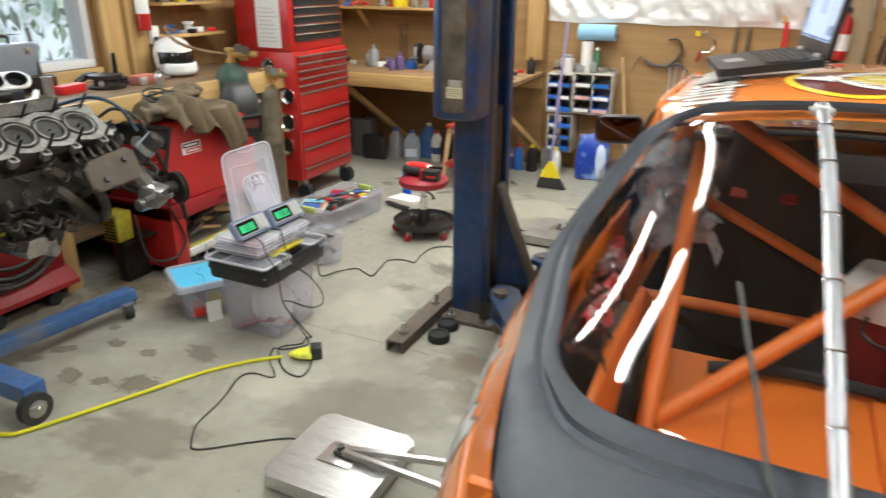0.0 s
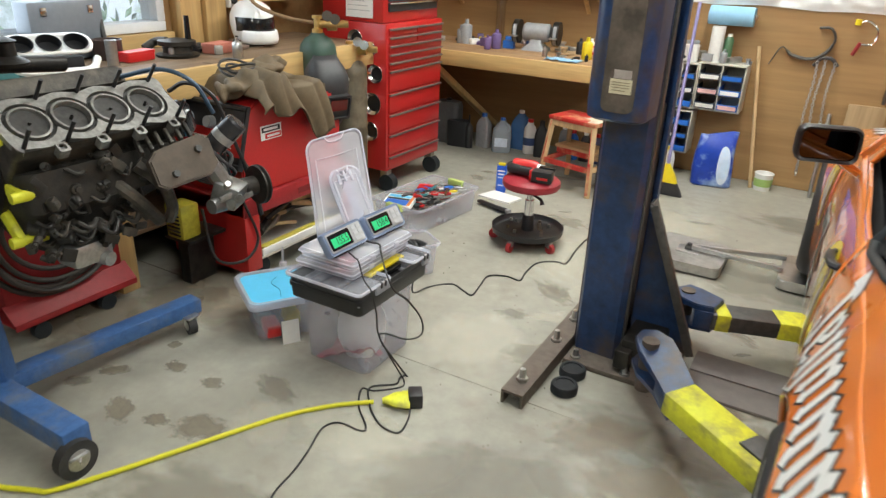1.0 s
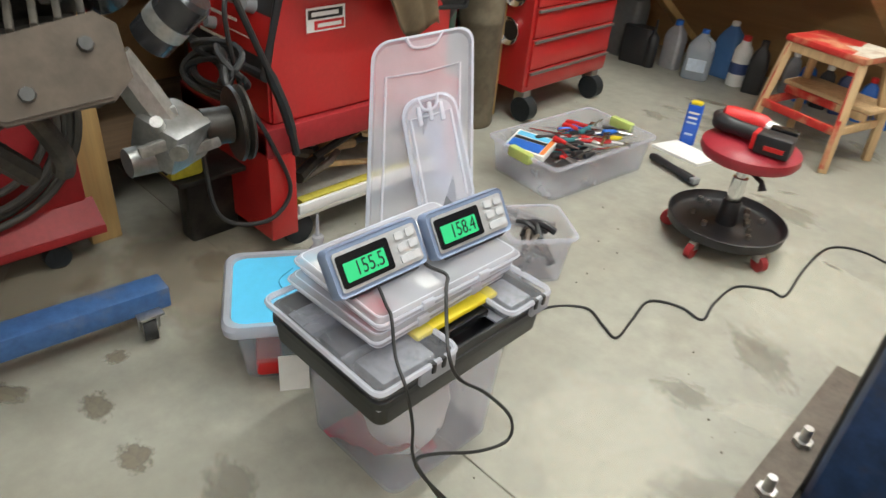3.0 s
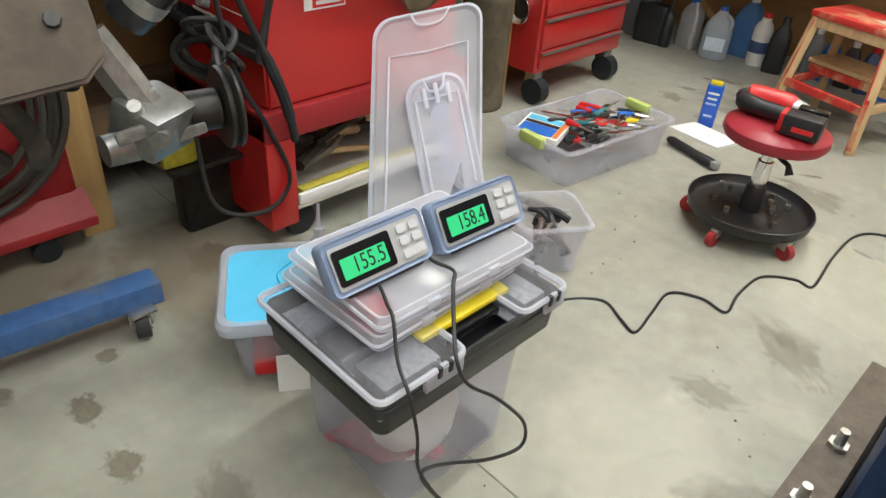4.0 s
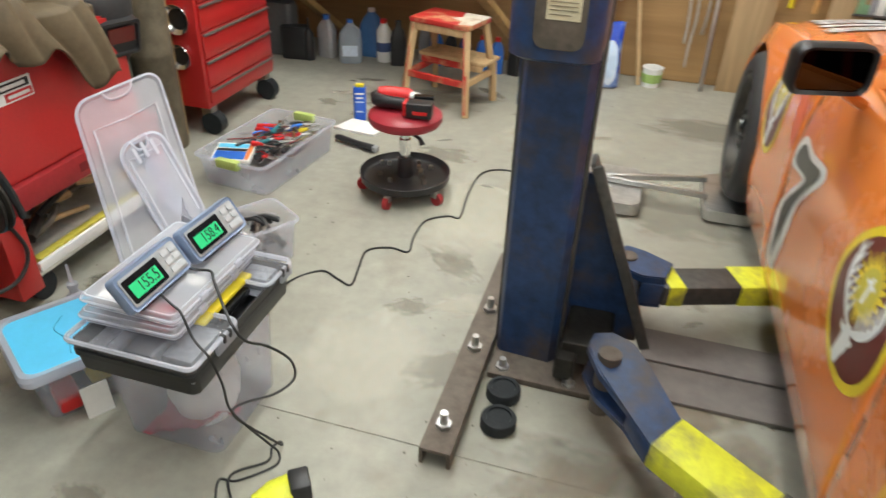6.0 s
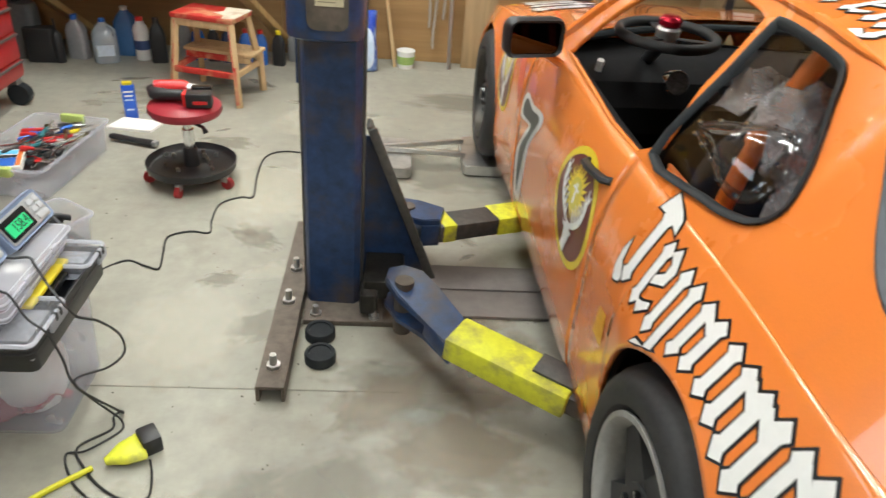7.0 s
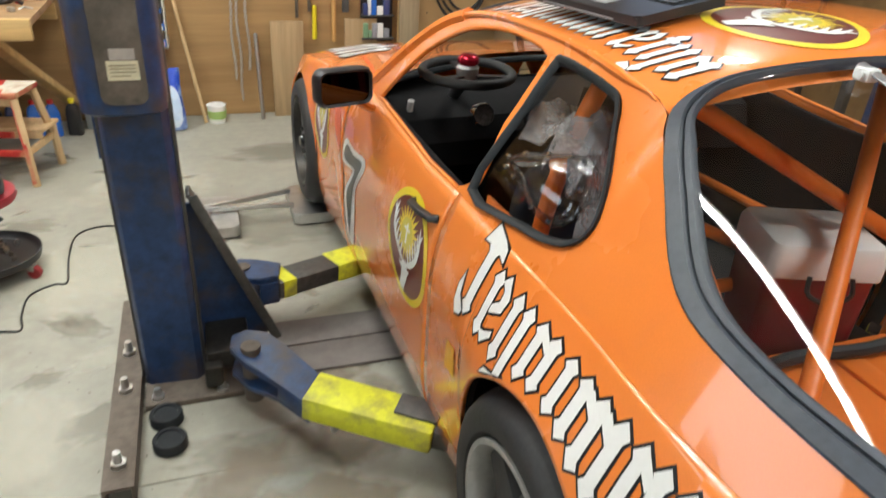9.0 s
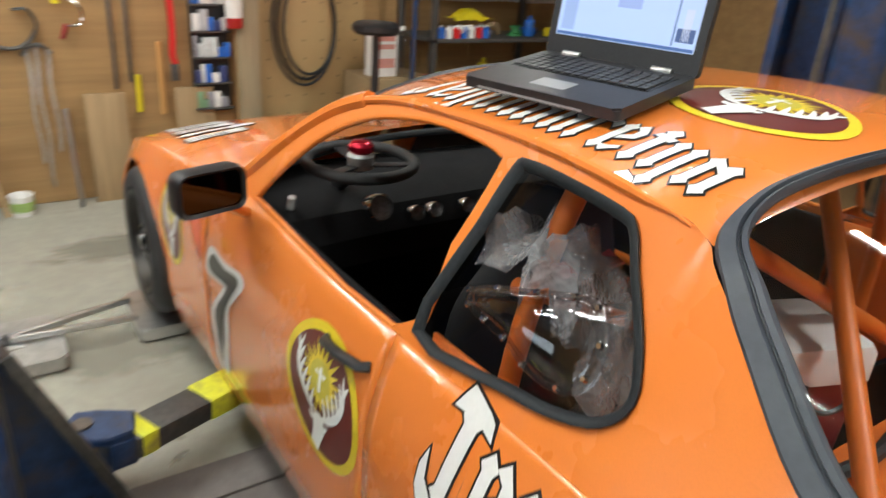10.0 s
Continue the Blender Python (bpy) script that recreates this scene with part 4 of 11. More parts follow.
def lift_post(k):
    """k = 1 stands left of the car, k = -1 is its mirror image on the other side. Local x points to the car."""
    lift = thing("car_lift_post", (0.15 if k > 0 else 3.25, 5.58, 0), 0, "worn dark blue two-post car lift column with yellow swing arms", "car lift", "car lift posts")
    ox, oy = 0.15, 5.58

    def Q(x, y, z):
        return Vector((k * (x - ox), y - oy, z))

    def add(name, bm, mat, label="", parent=None, angle=40):
        if k < 0:
            for v in bm.verts:
                v.co.x = -v.co.x
        return part(name, bm, mat, parent or lift, label, angle=angle)

    def q(x, y, z):
        return Vector((x - ox, y - oy, z))
    bm = bmesh.new()
    box(bm, q(0.06, 5.345, 0), q(0.46, 5.78, 0.022), 0.004)
    add("base_plate", bm, RUSTY, "dirty bare steel base plate")
    bm = bmesh.new()
    pr = [(-0.032, 0.0), (-0.022, 0.0), (-0.022, 0.046), (0.042, 0.046), (0.042, 0.0), (0.052, 0.0), (0.052, 0.056), (-0.032, 0.056)]
    slab(bm, [(x - ox, z) for x, z in pr], 4.98 - oy, 5.95 - oy, Matrix(((1, 0, 0, 0), (0, 0, 1, 0), (0, 1, 0, 0), (0, 0, 0, 1))))
    add("floor_channel", bm, RUSTY, "dirty steel channel bolted to the floor")
    for y in (5.07, 5.40, 5.60):
        bm = bmesh.new()
        bolt(bm, q(0.008, y, 0.056), 0.013, 0.03)
        add("anchor_bolt", bm, STEEL)
    for x, y in ((0.10, 5.38), (0.30, 5.37), (0.40, 5.42)):
        bm = bmesh.new()
        bolt(bm, q(x, y, 0.022), 0.012, 0.022)
        add("anchor_bolt", bm, STEEL)
    # the column: a folded channel, open towards the car at the back
    bm = bmesh.new()
    prof = [(0.075, 5.455), (0.225, 5.445), (0.245, 5.465), (0.245, 5.50), (0.232, 5.50), (0.232, 5.475), (0.215, 5.462), (0.085, 5.470), (0.078, 5.48), (0.078, 5.70), (0.09, 5.715), (0.23, 5.715), (0.232, 5.68), (0.245, 5.68), (0.245, 5.72), (0.23, 5.73), (0.08, 5.73), (0.063, 5.71), (0.063, 5.47)]
    slab(bm, [(x - ox, y - oy) for x, y in prof], 0.022, 2.90)
    add("column", bm, BLUE_PAINT)
    bm = bmesh.new()
    for a, b in (((0.052, 5.49), (0.062, 5.53)), ((0.246, 5.465), (0.256, 5.49))):
        box(bm, q(*a, 0.03), q(*b, 2.88), 0.002)
    add("edge_strip", bm, DARK_STEEL)
    bm = bmesh.new()
    box(bm, q(0.10, 5.50, 0.12), q(0.228, 5.67, 1.0), 0.01)
    add("carriage", bm, OILY)
    bm = bmesh.new()   # plate at the back that sticks out beside the column
    box(bm, q(0.03, 5.60, 0.76), q(0.062, 5.70, 2.88), 0.003)
    add("back_plate", bm, BLUE_PAINT)
    # sloping gusset towards the car
    bm = bmesh.new()
    tri = [(0.247, 0.06), (0.247, 0.60), (0.27, 0.60), (0.47, 0.14), (0.47, 0.06)]
    m = pose(0, 0, 0, 90, 0, 0)
    slab(bm, [(x - ox, z) for x, z in tri], -(5.60 - oy), -(5.588 - oy), m)
    add("gusset", bm, BLUE_PAINT)
    bm = bmesh.new()
    bar(bm, q(0.262, 5.555, 0.66), q(0.485, 5.555, 0.10), 0.075, 0.014, 0.003)
    bar(bm, q(0.275, 5.515, 0.655), q(0.498, 5.515, 0.095), 0.014, 0.03, 0.003)
    add("gusset_edge", bm, DARK_STEEL, "bare dark steel edge strip")
    bm = bmesh.new()   # cross carriage at the foot
    box(bm, q(0.26, 5.40, 0.075), q(0.40, 5.80, 0.15), 0.012)
    box(bm, q(0.25, 5.36, 0.04), q(0.31, 5.46, 0.12), 0.01)
    add("arm_carrier", bm, OILY)
    # power unit cover
    bm = bmesh.new()
    loft(bm, [[(0.155 - ox + x, 5.345 - oy + y, z) for x, y in rounded(w, d, 0.05, 6)] for z, w, d in ((1.0, 0.16, 0.15), (0.99, 0.175, 0.17), (1.0, 0.198, 0.205), (1.04, 0.20, 0.21), (2.0, 0.20, 0.21))], caps=(True, True))
    cover = add("cover", bm, BLUE_PAINT, "blue moulded cover with a dirty window", angle=50)
    bm = bmesh.new()
    slab(bm, rounded(0.105, 0.62, 0.025), 0, 0.003, pose(0.165 - ox, 5.2385 - oy, 1.335, 90))
    add("window", bm, surface("smoked_plastic", (0.10, 0.085, 0.07), 0.2, vary=0.3, grain=12, stain=(0.20, 0.16, 0.13), stain_scale=7, stain_amount=0.8), "smoked plastic window with oily runs", cover)
    bm = bmesh.new()
    box(bm, (0.135 - ox, 5.233 - oy, 1.085), (0.205 - ox, 5.2355 - oy, 1.130))
    add("label", bm, surface("old_label", (0.66, 0.60, 0.42), 0.6, vary=0.10, grain=60, stain=(0.45, 0.38, 0.24), stain_scale=20, stain_amount=0.6), "faded cream label", cover)
    bm = bmesh.new()
    for z in (1.119, 1.111, 1.103, 1.094):
        box(bm, (0.142 - ox, 5.2318 - oy, z), (0.198 - 0.012 * (z < 1.1) - ox, 5.2334 - oy, z + 0.0025))
    add("print", bm, surface("faded_print", (0.30, 0.26, 0.17), 0.6), "", cover)
    if k > 0:
        bm = bmesh.new()
        box(bm, (0.145 - ox, 5.2325 - oy, 1.132), (0.20 - ox, 5.2357 - oy, 1.158))
        add("red_label", bm, surface("pale_grey_label", (0.42, 0.37, 0.33), 0.5, vary=0.15), "faded greyish label", cover)
    # near arm
    piv = q(0.395, 5.262, 0.0)
    bm = bmesh.new()
    out = [(0.335, 5.285), (0.345, 5.345), (0.395, 5.365), (0.455, 5.335), (0.50, 5.25), (0.592, 5.115), (0.528, 5.01), (0.455, 5.125), (0.375, 5.205)]
    slab(bm, [(x - ox, y - oy) for x, y in out], 0.225, 0.25, bevel=0.004)
    for v in bm.verts:   # the plate dips to meet the tube
        v.co.z -= 0.050 * min(1.0, max(0.0, (5.24 - oy - v.co.y) / 0.16))
    arm = add("arm_bracket", bm, BLUE_PAINT, "worn blue steel arm bracket")
    bm = bmesh.new()
    slab(bm, [(x - ox, y - oy) for x, y in out], 0.135, 0.15)
    add("lower_plate", bm, BLUE_PAINT, "", arm)
    for a, b in (((0.50, 5.25), (0.585, 5.115)), ((0.46, 5.125), (0.528, 5.018))):
        bm = bmesh.new()
        bar(bm, q(*a, 0.180), q(*b, 0.163), 0.012, 0.056, 0.003)
        add("web", bm, BLUE_PAINT, "", arm)
    bm = bmesh.new()
    cone(bm, piv + Vector((0, 0, 0.06)), piv + Vector((0, 0, 0.258)), 0.03, 0.03, 20)
    add("pivot_pin", bm, RUSTY, "", arm)
    bm = bmesh.new()
    bar(bm, q(0.542, 5.052, 0.205), q(0.86, 4.845, 0.180), 0.128, 0.078, 0.008)
    add("arm_tube", bm, LIFT_YELLOW, "chipped bright yellow box-section arm", arm)
    bm = bmesh.new()
    bar(bm, q(0.77, 4.925, 0.228), q(0.90, 4.84, 0.218), 0.085, 0.014, 0.003)
    bar(bm, q(0.84, 4.86, 0.180), q(0.98, 4.77, 0.17), 0.095, 0.06, 0.006)
    add("arm_extension", bm, DARK_STEEL, "dark steel telescoping arm end", arm)
    bm = bmesh.new()
    box(bm, q(0.585, 4.955, 0.135), q(0.605, 4.975, 0.17), 0.003)
    add("stop_lug", bm, STEEL, "", arm)
    # far arm
    bm = bmesh.new()
    out = [(0.37, 5.74), (0.36, 5.82), (0.40, 5.875), (0.46, 5.86), (0.55, 5.81), (0.53, 5.71), (0.46, 5.70)]
    slab(bm, [(x - ox, y - oy) for x, y in out], 0.205, 0.228, bevel=0.004)
    arm2 = add("arm_bracket", bm, BLUE_PAINT, "worn blue steel arm bracket")
    bm = bmesh.new()
    slab(bm, [(x - ox, y - oy) for x, y in out], 0.115, 0.13)
    add("lower_plate", bm, BLUE_PAINT, "", arm2)
    for a, b in (((0.46, 5.70), (0.53, 5.71)), ((0.46, 5.855), (0.55, 5.81))):
        bm = bmesh.new()
        bar(bm, q(*a, 0.1675), q(*b, 0.1675), 0.012, 0.074, 0.003)
        add("web", bm, BLUE_PAINT, "", arm2)
    bm = bmesh.new()
    cone(bm, q(0.41, 5.80, 0.05), q(0.41, 5.80, 0.235), 0.028, 0.028, 20)
    add("pivot_pin", bm, RUSTY, "", arm2)
    bm = bmesh.new()
    bar(bm, q(0.51, 5.745, 0.170), q(0.80, 5.87, 0.155), 0.115, 0.068, 0.006)
    add("arm_tube", bm, DARK_STEEL, "grimy dark box-section arm", arm2)
    bm = bmesh.new()
    bar(bm, q(0.525, 5.752, 0.1705), q(0.575, 5.773, 0.168), 0.119, 0.072, 0.004)
    add("yellow_band", bm, LIFT_YELLOW, "bright yellow painted band", arm2)
    bm = bmesh.new()
    bar(bm, q(0.745, 5.847, 0.159), q(0.91, 5.918, 0.150), 0.125, 0.074, 0.006)
    add("yellow_end", bm, LIFT_YELLOW, "bright yellow painted arm end", arm2)
    return lift


lift_post(1)
lift_post(-1)
for y0, y1 in ((5.405, 5.562), (5.572, 5.728)):
    bm = bmesh.new()
    box(bm, (0.50, y0, 0.0), (2.9, y1, 0.014), 0.003)
    tagged(part("floor_plate", bm, surface("grey_floor_plate", (0.155, 0.135, 0.125), 0.6, 0.2, vary=0.15, grain=20, stain=(0.22, 0.20, 0.18), stain_scale=3)), "grey steel cover plate across the floor between lift posts", "floor plate", "lift floor plates")
for i, (x, y) in enumerate(((0.137, 5.168), (0.125, 5.285))):
    bm = bmesh.new()
    lathe(bm, [(0.0, 0.0), (0.046, 0.0), (0.05, 0.004), (0.05, 0.030), (0.046, 0.036), (0.036, 0.036), (0.034, 0.031), (0.0, 0.031)], 32)
    ob = part("rubber_puck", bm, RUBBER)
    ob.matrix_world = pose(x, y, 0.0 if i == 0 else 0.0)
    tagged(ob, "round black rubber lift pad lying on the floor", "lift pad", "loose lift pads")

PAD_ALLOY = surface("brushed_pad_alloy", (0.62, 0.62, 0.61), 0.30, 0.9, vary=0.10, grain=25, stain=(0.42, 0.41, 0.39), stain_scale=6, stain_amount=0.5, bump=0.1, stretch=(1, 6, 1))
PAD_DULL = surface("dull_pad_alloy", (0.44, 0.43, 0.41), 0.42, 0.7, vary=0.15, grain=25, stain=(0.17, 0.16, 0.14), stain_scale=6, stain_amount=0.6, bump=0.1)


def wheel_scale(x, y, mat, outrigger=None, mat2=None, dx=0.0):
    """A scale pad under a wheel; with an outrigger, a second pad on two tubes beside it."""
    sc = thing("wheel_scale", (x, y, 0), 0, "flat alloy wheel scale pad under the race car", "scale", "wheel scales")

    def pad(px, py, m, side=0.375):
        bm = bmesh.new()
        slab(bm, rounded(side, side, 0.035, 5), 0.012, 0.062, pose(px, py, 0), bevel=0.006)
        for sx in (-1, 1):
            for sy in (-1, 1):
                cone(bm, (px + sx * side * 0.36, py + sy * side * 0.36, 0.0), (px + sx * side * 0.36, py + sy * side * 0.36, 0.012), 0.02, 0.02, 10)
        return part("pad", bm, m, sc)
    pad(0, 0, mat)
    if outrigger:
        ox, oy = outrigger
        pad(ox, oy, mat2)
        bm = bmesh.new()
        box(bm, (ox - 0.06, oy - 0.055, 0.0625), (ox + 0.06, oy + 0.055, 0.067), 0.001)
        part("bracket_plate", bm, PAD_ALLOY, sc)
        bm = bmesh.new()
        box(bm, (ox - 0.02, oy - 0.018, 0.066), (ox + 0.02, oy + 0.018, 0.085), 0.004)
        cone(bm, (ox, oy, 0.08), (ox, oy, 0.10), 0.012, 0.012, 10)
        part("clevis", bm, DARK_STEEL, sc)
        for sy in (-1, 1):
            bm = bmesh.new()
            bar(bm, (ox + 0.015, oy + sy * 0.008, 0.085), (-0.175, sy * 0.085, 0.075), 0.022, 0.022, 0.003)
            part("tie_tube", bm, PAD_ALLOY, sc, "square alloy tube")
    return sc


wheel_scale(0.95, REAR_HUB, PAD_ALLOY, (-0.715, -0.075), PAD_ALLOY)
wheel_scale(0.885, FRONT_HUB + 0.01, PAD_ALLOY, (-0.635, -0.07), PAD_DULL)
wheel_scale(2.45, REAR_HUB, PAD_ALLOY)
wheel_scale(2.515, FRONT_HUB, PAD_ALLOY)

# ---- things on the open floor ----
BLUE_SHEET = surface("light_blue_plastic", (0.10, 0.52, 0.80), 0.4, vary=0.05, grain=30, bump=0.05)
RED_CLOTH = surface("red_cloth", (0.45, 0.05, 0.08), 0.8, vary=0.15, grain=40)
WHITE_STUFF = surface("white_paper", (0.80, 0.79, 0.76), 0.7, vary=0.04, grain=30, bump=0.08)
GREY_PLASTIC = surface("grey_plastic", (0.28, 0.29, 0.30), 0.45, vary=0.08)
GREEN_LATCH = surface("lime_plastic", (0.50, 0.62, 0.18), 0.4, vary=0.05)
YELLOW_P = surface("yellow_plastic", (0.75, 0.60, 0.02), 0.4, vary=0.06)
TEAL = surface("teal_grip", (0.02, 0.16, 0.18), 0.5)
RED_P = surface("red_plastic", (0.62, 0.02, 0.02), 0.35, vary=0.05)
BLUE_P = surface("blue_plastic", (0.02, 0.14, 0.55), 0.35, vary=0.06)


def tote(name, place, turn, w, d, h, label, taper=0.9, wall=0.004, mat=None, rim=0.012, group=""):
    """An open plastic tub with a rolled rim, hollow."""
    t = thing(name, place, turn, label, "storage tote", group)
    bm = bmesh.new()
    rings = []
    for z, k, o in ((0.0, taper, -0.012), (0.006, taper, 0.0), (h * 0.5, (1 + taper) / 2, 0.0), (h - 0.012, 1.0, 0.0), (h - 0.012, 1.0, rim), (h, 1.0, rim), (h, 1.0, -0.002), (h * 0.5, (1 + taper) / 2, -wall), (0.012, taper, -wall)):
        rings.append([(x, y, z) for x, y in rounded(w * k + 2 * o, d * k + 2 * o, 0.03, 4)])
    loft(bm, rings, caps=(True, True))
    part("tub", bm, mat or MILKY, t, angle=35)
    bm = bmesh.new()
    sweep(bm, [(x, y, h - 0.004) for x, y in rounded(w + 2 * rim, d + 2 * rim, 0.03, 4)], 0.0045, 6, True)
    part("rim", bm, mat or MILKY, t)
    return t


# tall tote that carries the tool tray
main = tote("storage_tote", (-0.660, 4.983, 0), 0, 0.305, 0.322, 0.30, "tall milky clear plastic tote holding red and white things", 0.92)
bm = bmesh.new()
sheet(bm, lambda u, v: (-0.10 + 0.20 * u, -0.14 + 0.16 * v, 0.015 + 0.10 * u * (1 - v) + 0.05 * noise.noise(Vector((u * 3, v * 3, 1)))), steps(0, 1, 8), steps(0, 1, 8))
ob = part("red_cloth", bm, RED_CLOTH)
ob.matrix_world = pose(-0.652, 4.972, 0.0)
tagged(ob, "crumpled red cloth inside the milky tote", "cloth")
bm = bmesh.new()
sheet(bm, lambda u, v: Vector((0.02 + 0.105 * math.cos(u) * (0.75 + 0.35 * math.sin(math.pi * v)) + 0.012 * noise.noise(Vector((u * 2, v * 5, 0))), -0.03 + 0.115 * math.sin(u) * (0.75 + 0.35 * math.sin(math.pi * v)) + 0.012 * noise.noise(Vector((u * 2, v * 5, 4))), 0.016 + 0.22 * v)), steps(0, 2 * math.pi, 24), steps(0, 1, 10))
ob = part("plastic_bag", bm, WHITE_STUFF)
ob.matrix_world = pose(-0.655, 4.985, 0, 0, 0, 12) @ Matrix.Diagonal((0.80, 0.80, 1, 1))
tagged(ob, "white plastic bag inside the milky tote", "bag")
bm = bmesh.new()
box(bm, (-0.12, 0.03, 0.014), (0.02, 0.12, 0.14), 0.01)
ob = part("blue_box", bm, surface("pale_blue_box", (0.25, 0.30, 0.45), 0.5))
ob.matrix_world = pose(-0.652, 4.972, 0, 0, 0, -8)
tagged(ob, "pale blue box inside the milky tote", "box")

# black tool tray with clear lidded trays at its ends and a yellow handle
tray = thing("tool_box", (-0.638, 4.970, 0.30), 0, "black plastic tool box with clear lids and a yellow handle", "tool box")
W, D = 0.165, 0.228
bm = bmesh.new()
loft(bm, [[(x, y, z) for x, y in rounded(2 * W * k, 2 * D * k, 0.02, 4)] for z, k in ((0.0, 0.93), (0.004, 0.95), (0.045, 0.965), (0.048, 0.985), (0.062, 0.985), (0.064, 0.97), (0.085, 0.975), (0.085, 0.94), (0.012, 0.92))], caps=(True, True))
part("tub", bm, BLACK, tray)
for sy, (y0, y1) in ((-1, (-D, -0.045)), (1, (0.105, D))):
    bm = bmesh.new()
    loft(bm, [[(x, y + (y0 + y1) / 2, z) for x, y in rounded(2 * W * k + o, (y1 - y0) * k + o, 0.018, 4)] for z, k, o in ((0.083, 1.0, 0.008), (0.092, 1.0, 0.010), (0.100, 1.0, 0.004), (0.105, 0.94, 0.0))], caps=(False, True))
    part("lid", bm, TRAY_LID, tray, "clear plastic lid with a milky rim")
    bm = bmesh.new()
    sweep(bm, [(x, y + (y0 + y1) / 2, 0.094) for x, y in rounded(2 * W + 0.004, y1 - y0 + 0.004, 0.018, 4)], 0.006, 6, True)
    part("lid_rim", bm, MILKY_RIM, tray, "milky plastic rim")
    bm = bmesh.new()   # clear compartment tub under the lid
    box(bm, (-W + 0.010, y0 + 0.010, 0.040), (W - 0.010, y1 - 0.010, 0.046), 0.002)
    part("tub_floor", bm, MILKY_LID, tray)
    bm = bmesh.new()
    box(bm, (W - 0.004, y0 + 0.5 * (y1 - y0), 0.058), (W + 0.006, y1 - 0.006, 0.092), 0.003)
    part("lid_skirt", bm, MILKY_LID, tray, "clear hinge skirt over the tub's edge")
    for q in (0.33, 0.66):
        bm = bmesh.new()
        box(bm, (-W + 2 * W * q - 0.002, y0 + 0.012, 0.05), (-W + 2 * W * q + 0.002, y1 - 0.012, 0.094))
        part("divider", bm, MILKY, tray)
    for k in range(3):
        bm = bmesh.new()
        x = -W * 0.62 + k * W * 0.62
        box(bm, (x - 0.040, y0 + 0.03, 0.030), (x + 0.040, y1 - 0.03, 0.060 + 0.012 * k), 0.006)
        part("insert", bm, (surface("pale_parts", (0.30, 0.31, 0.34), 0.5, vary=0.3, grain=60), surface("dark_parts", (0.10, 0.10, 0.12), 0.5, vary=0.3, grain=60), surface("grey_parts", (0.22, 0.225, 0.25), 0.4, vary=0.4, grain=80))[k], tray)
    for q in ((0.5,) if sy < 0 else (0.5,)):
        for dx in (-0.012, 0.012):
            bm = bmesh.new()
            yy = y0 + (y1 - y0) * (0.72 if sy < 0 else 0.66) + dx
            box(bm, (W - 0.006, yy - 0.005, 0.078), (W + 0.009, yy + 0.005, 0.100), 0.002)
            part("latch", bm, BLACK, tray)
bm = bmesh.new()
box(bm, (0.055, -0.04, 0.060), (0.115, 0.10, 0.080), 0.004)
part("well", bm, BLACK_GLOSS, tray)
bm = bmesh.new()
box(bm, (0.070, -0.085, 0.087), (0.105, 0.135, 0.101), 0.006)
part("handle", bm, YELLOW_P, tray, "yellow handle")

# two compartment boxes stacked on the tray
for k, (z, dx, dy, turn) in enumerate(((0.408, 0.0, 0.0, 1.5), (0.442, 0.006, 0.012, -1.0))):
    o = thing("organizer_box", (-0.672 + dx, 4.972 + dy, z), turn, "clear plastic parts organizer with divided compartments", "organizer", "stacked organizers")
    w, d, h = 0.25, 0.36, 0.033
    bm = bmesh.new()
    loft(bm, [[(x, y, zz) for x, y in rounded(w * q, d * q, 0.014, 3)] for zz, q in ((0, 0.95), (0.002, 0.97), (h * 0.55, 0.99), (h * 0.6, 1.02), (h * 0.75, 1.02), (h, 0.985), (h, 0.9))], caps=(True, True))
    part("case", bm, MILKY_CASE, o)
    for zz, q, r in ((h * 0.66, 1.02, 0.0035), (h - 0.002, 0.965, 0.0025), (0.003, 0.965, 0.002)):
        bm = bmesh.new()
        sweep(bm, [(x, y, zz) for x, y in rounded(w * q, d * q, 0.014, 3)], r, 6, True)
        part("rim", bm, MILKY_RIM, o)
    for i in (0.3, 0.7):
        bm = bmesh.new()
        box(bm, (w * 0.5, -d / 2 + d * i - 0.014, h * 0.35), (w * 0.5 + 0.008, -d / 2 + d * i + 0.014, h * 0.9), 0.002)
        part("latch", bm, MILKY_RIM, o)
    for i in range(1, 6):
        bm = bmesh.new()
        box(bm, (-w / 2 + 0.012, -d / 2 + i * d / 6, 0.004), (w / 2 - 0.012, -d / 2 + i * d / 6 + 0.002, h - 0.004))
        part("divider", bm, MILKY_RIM, o)
    bm = bmesh.new()
    box(bm, (-0.001, -d / 2 + 0.012, 0.004), (0.001, d / 2 - 0.012, h - 0.004))
    part("divider", bm, MILKY_RIM, o)
    rnd = random.Random(k)
    for i in range(7):
        bm = bmesh.new()
        x, y = rnd.choice((-0.065, 0.06)), -d / 2 + 0.035 + (i % 6) * d / 6
        box(bm, (x - 0.04, y - 0.02, 0.005), (x + 0.035, y + 0.018, 0.005 + rnd.uniform(0.008, 0.02)), 0.004)
        part("contents", bm, (WHITE_STUFF, RED_CLOTH, WHITE_STUFF, GREY_PLASTIC, WHITE_STUFF, STEEL, RED_CLOTH)[i] if k else (RED_CLOTH, WHITE_STUFF, WHITE_STUFF, GREY_PLASTIC)[i % 4], o)

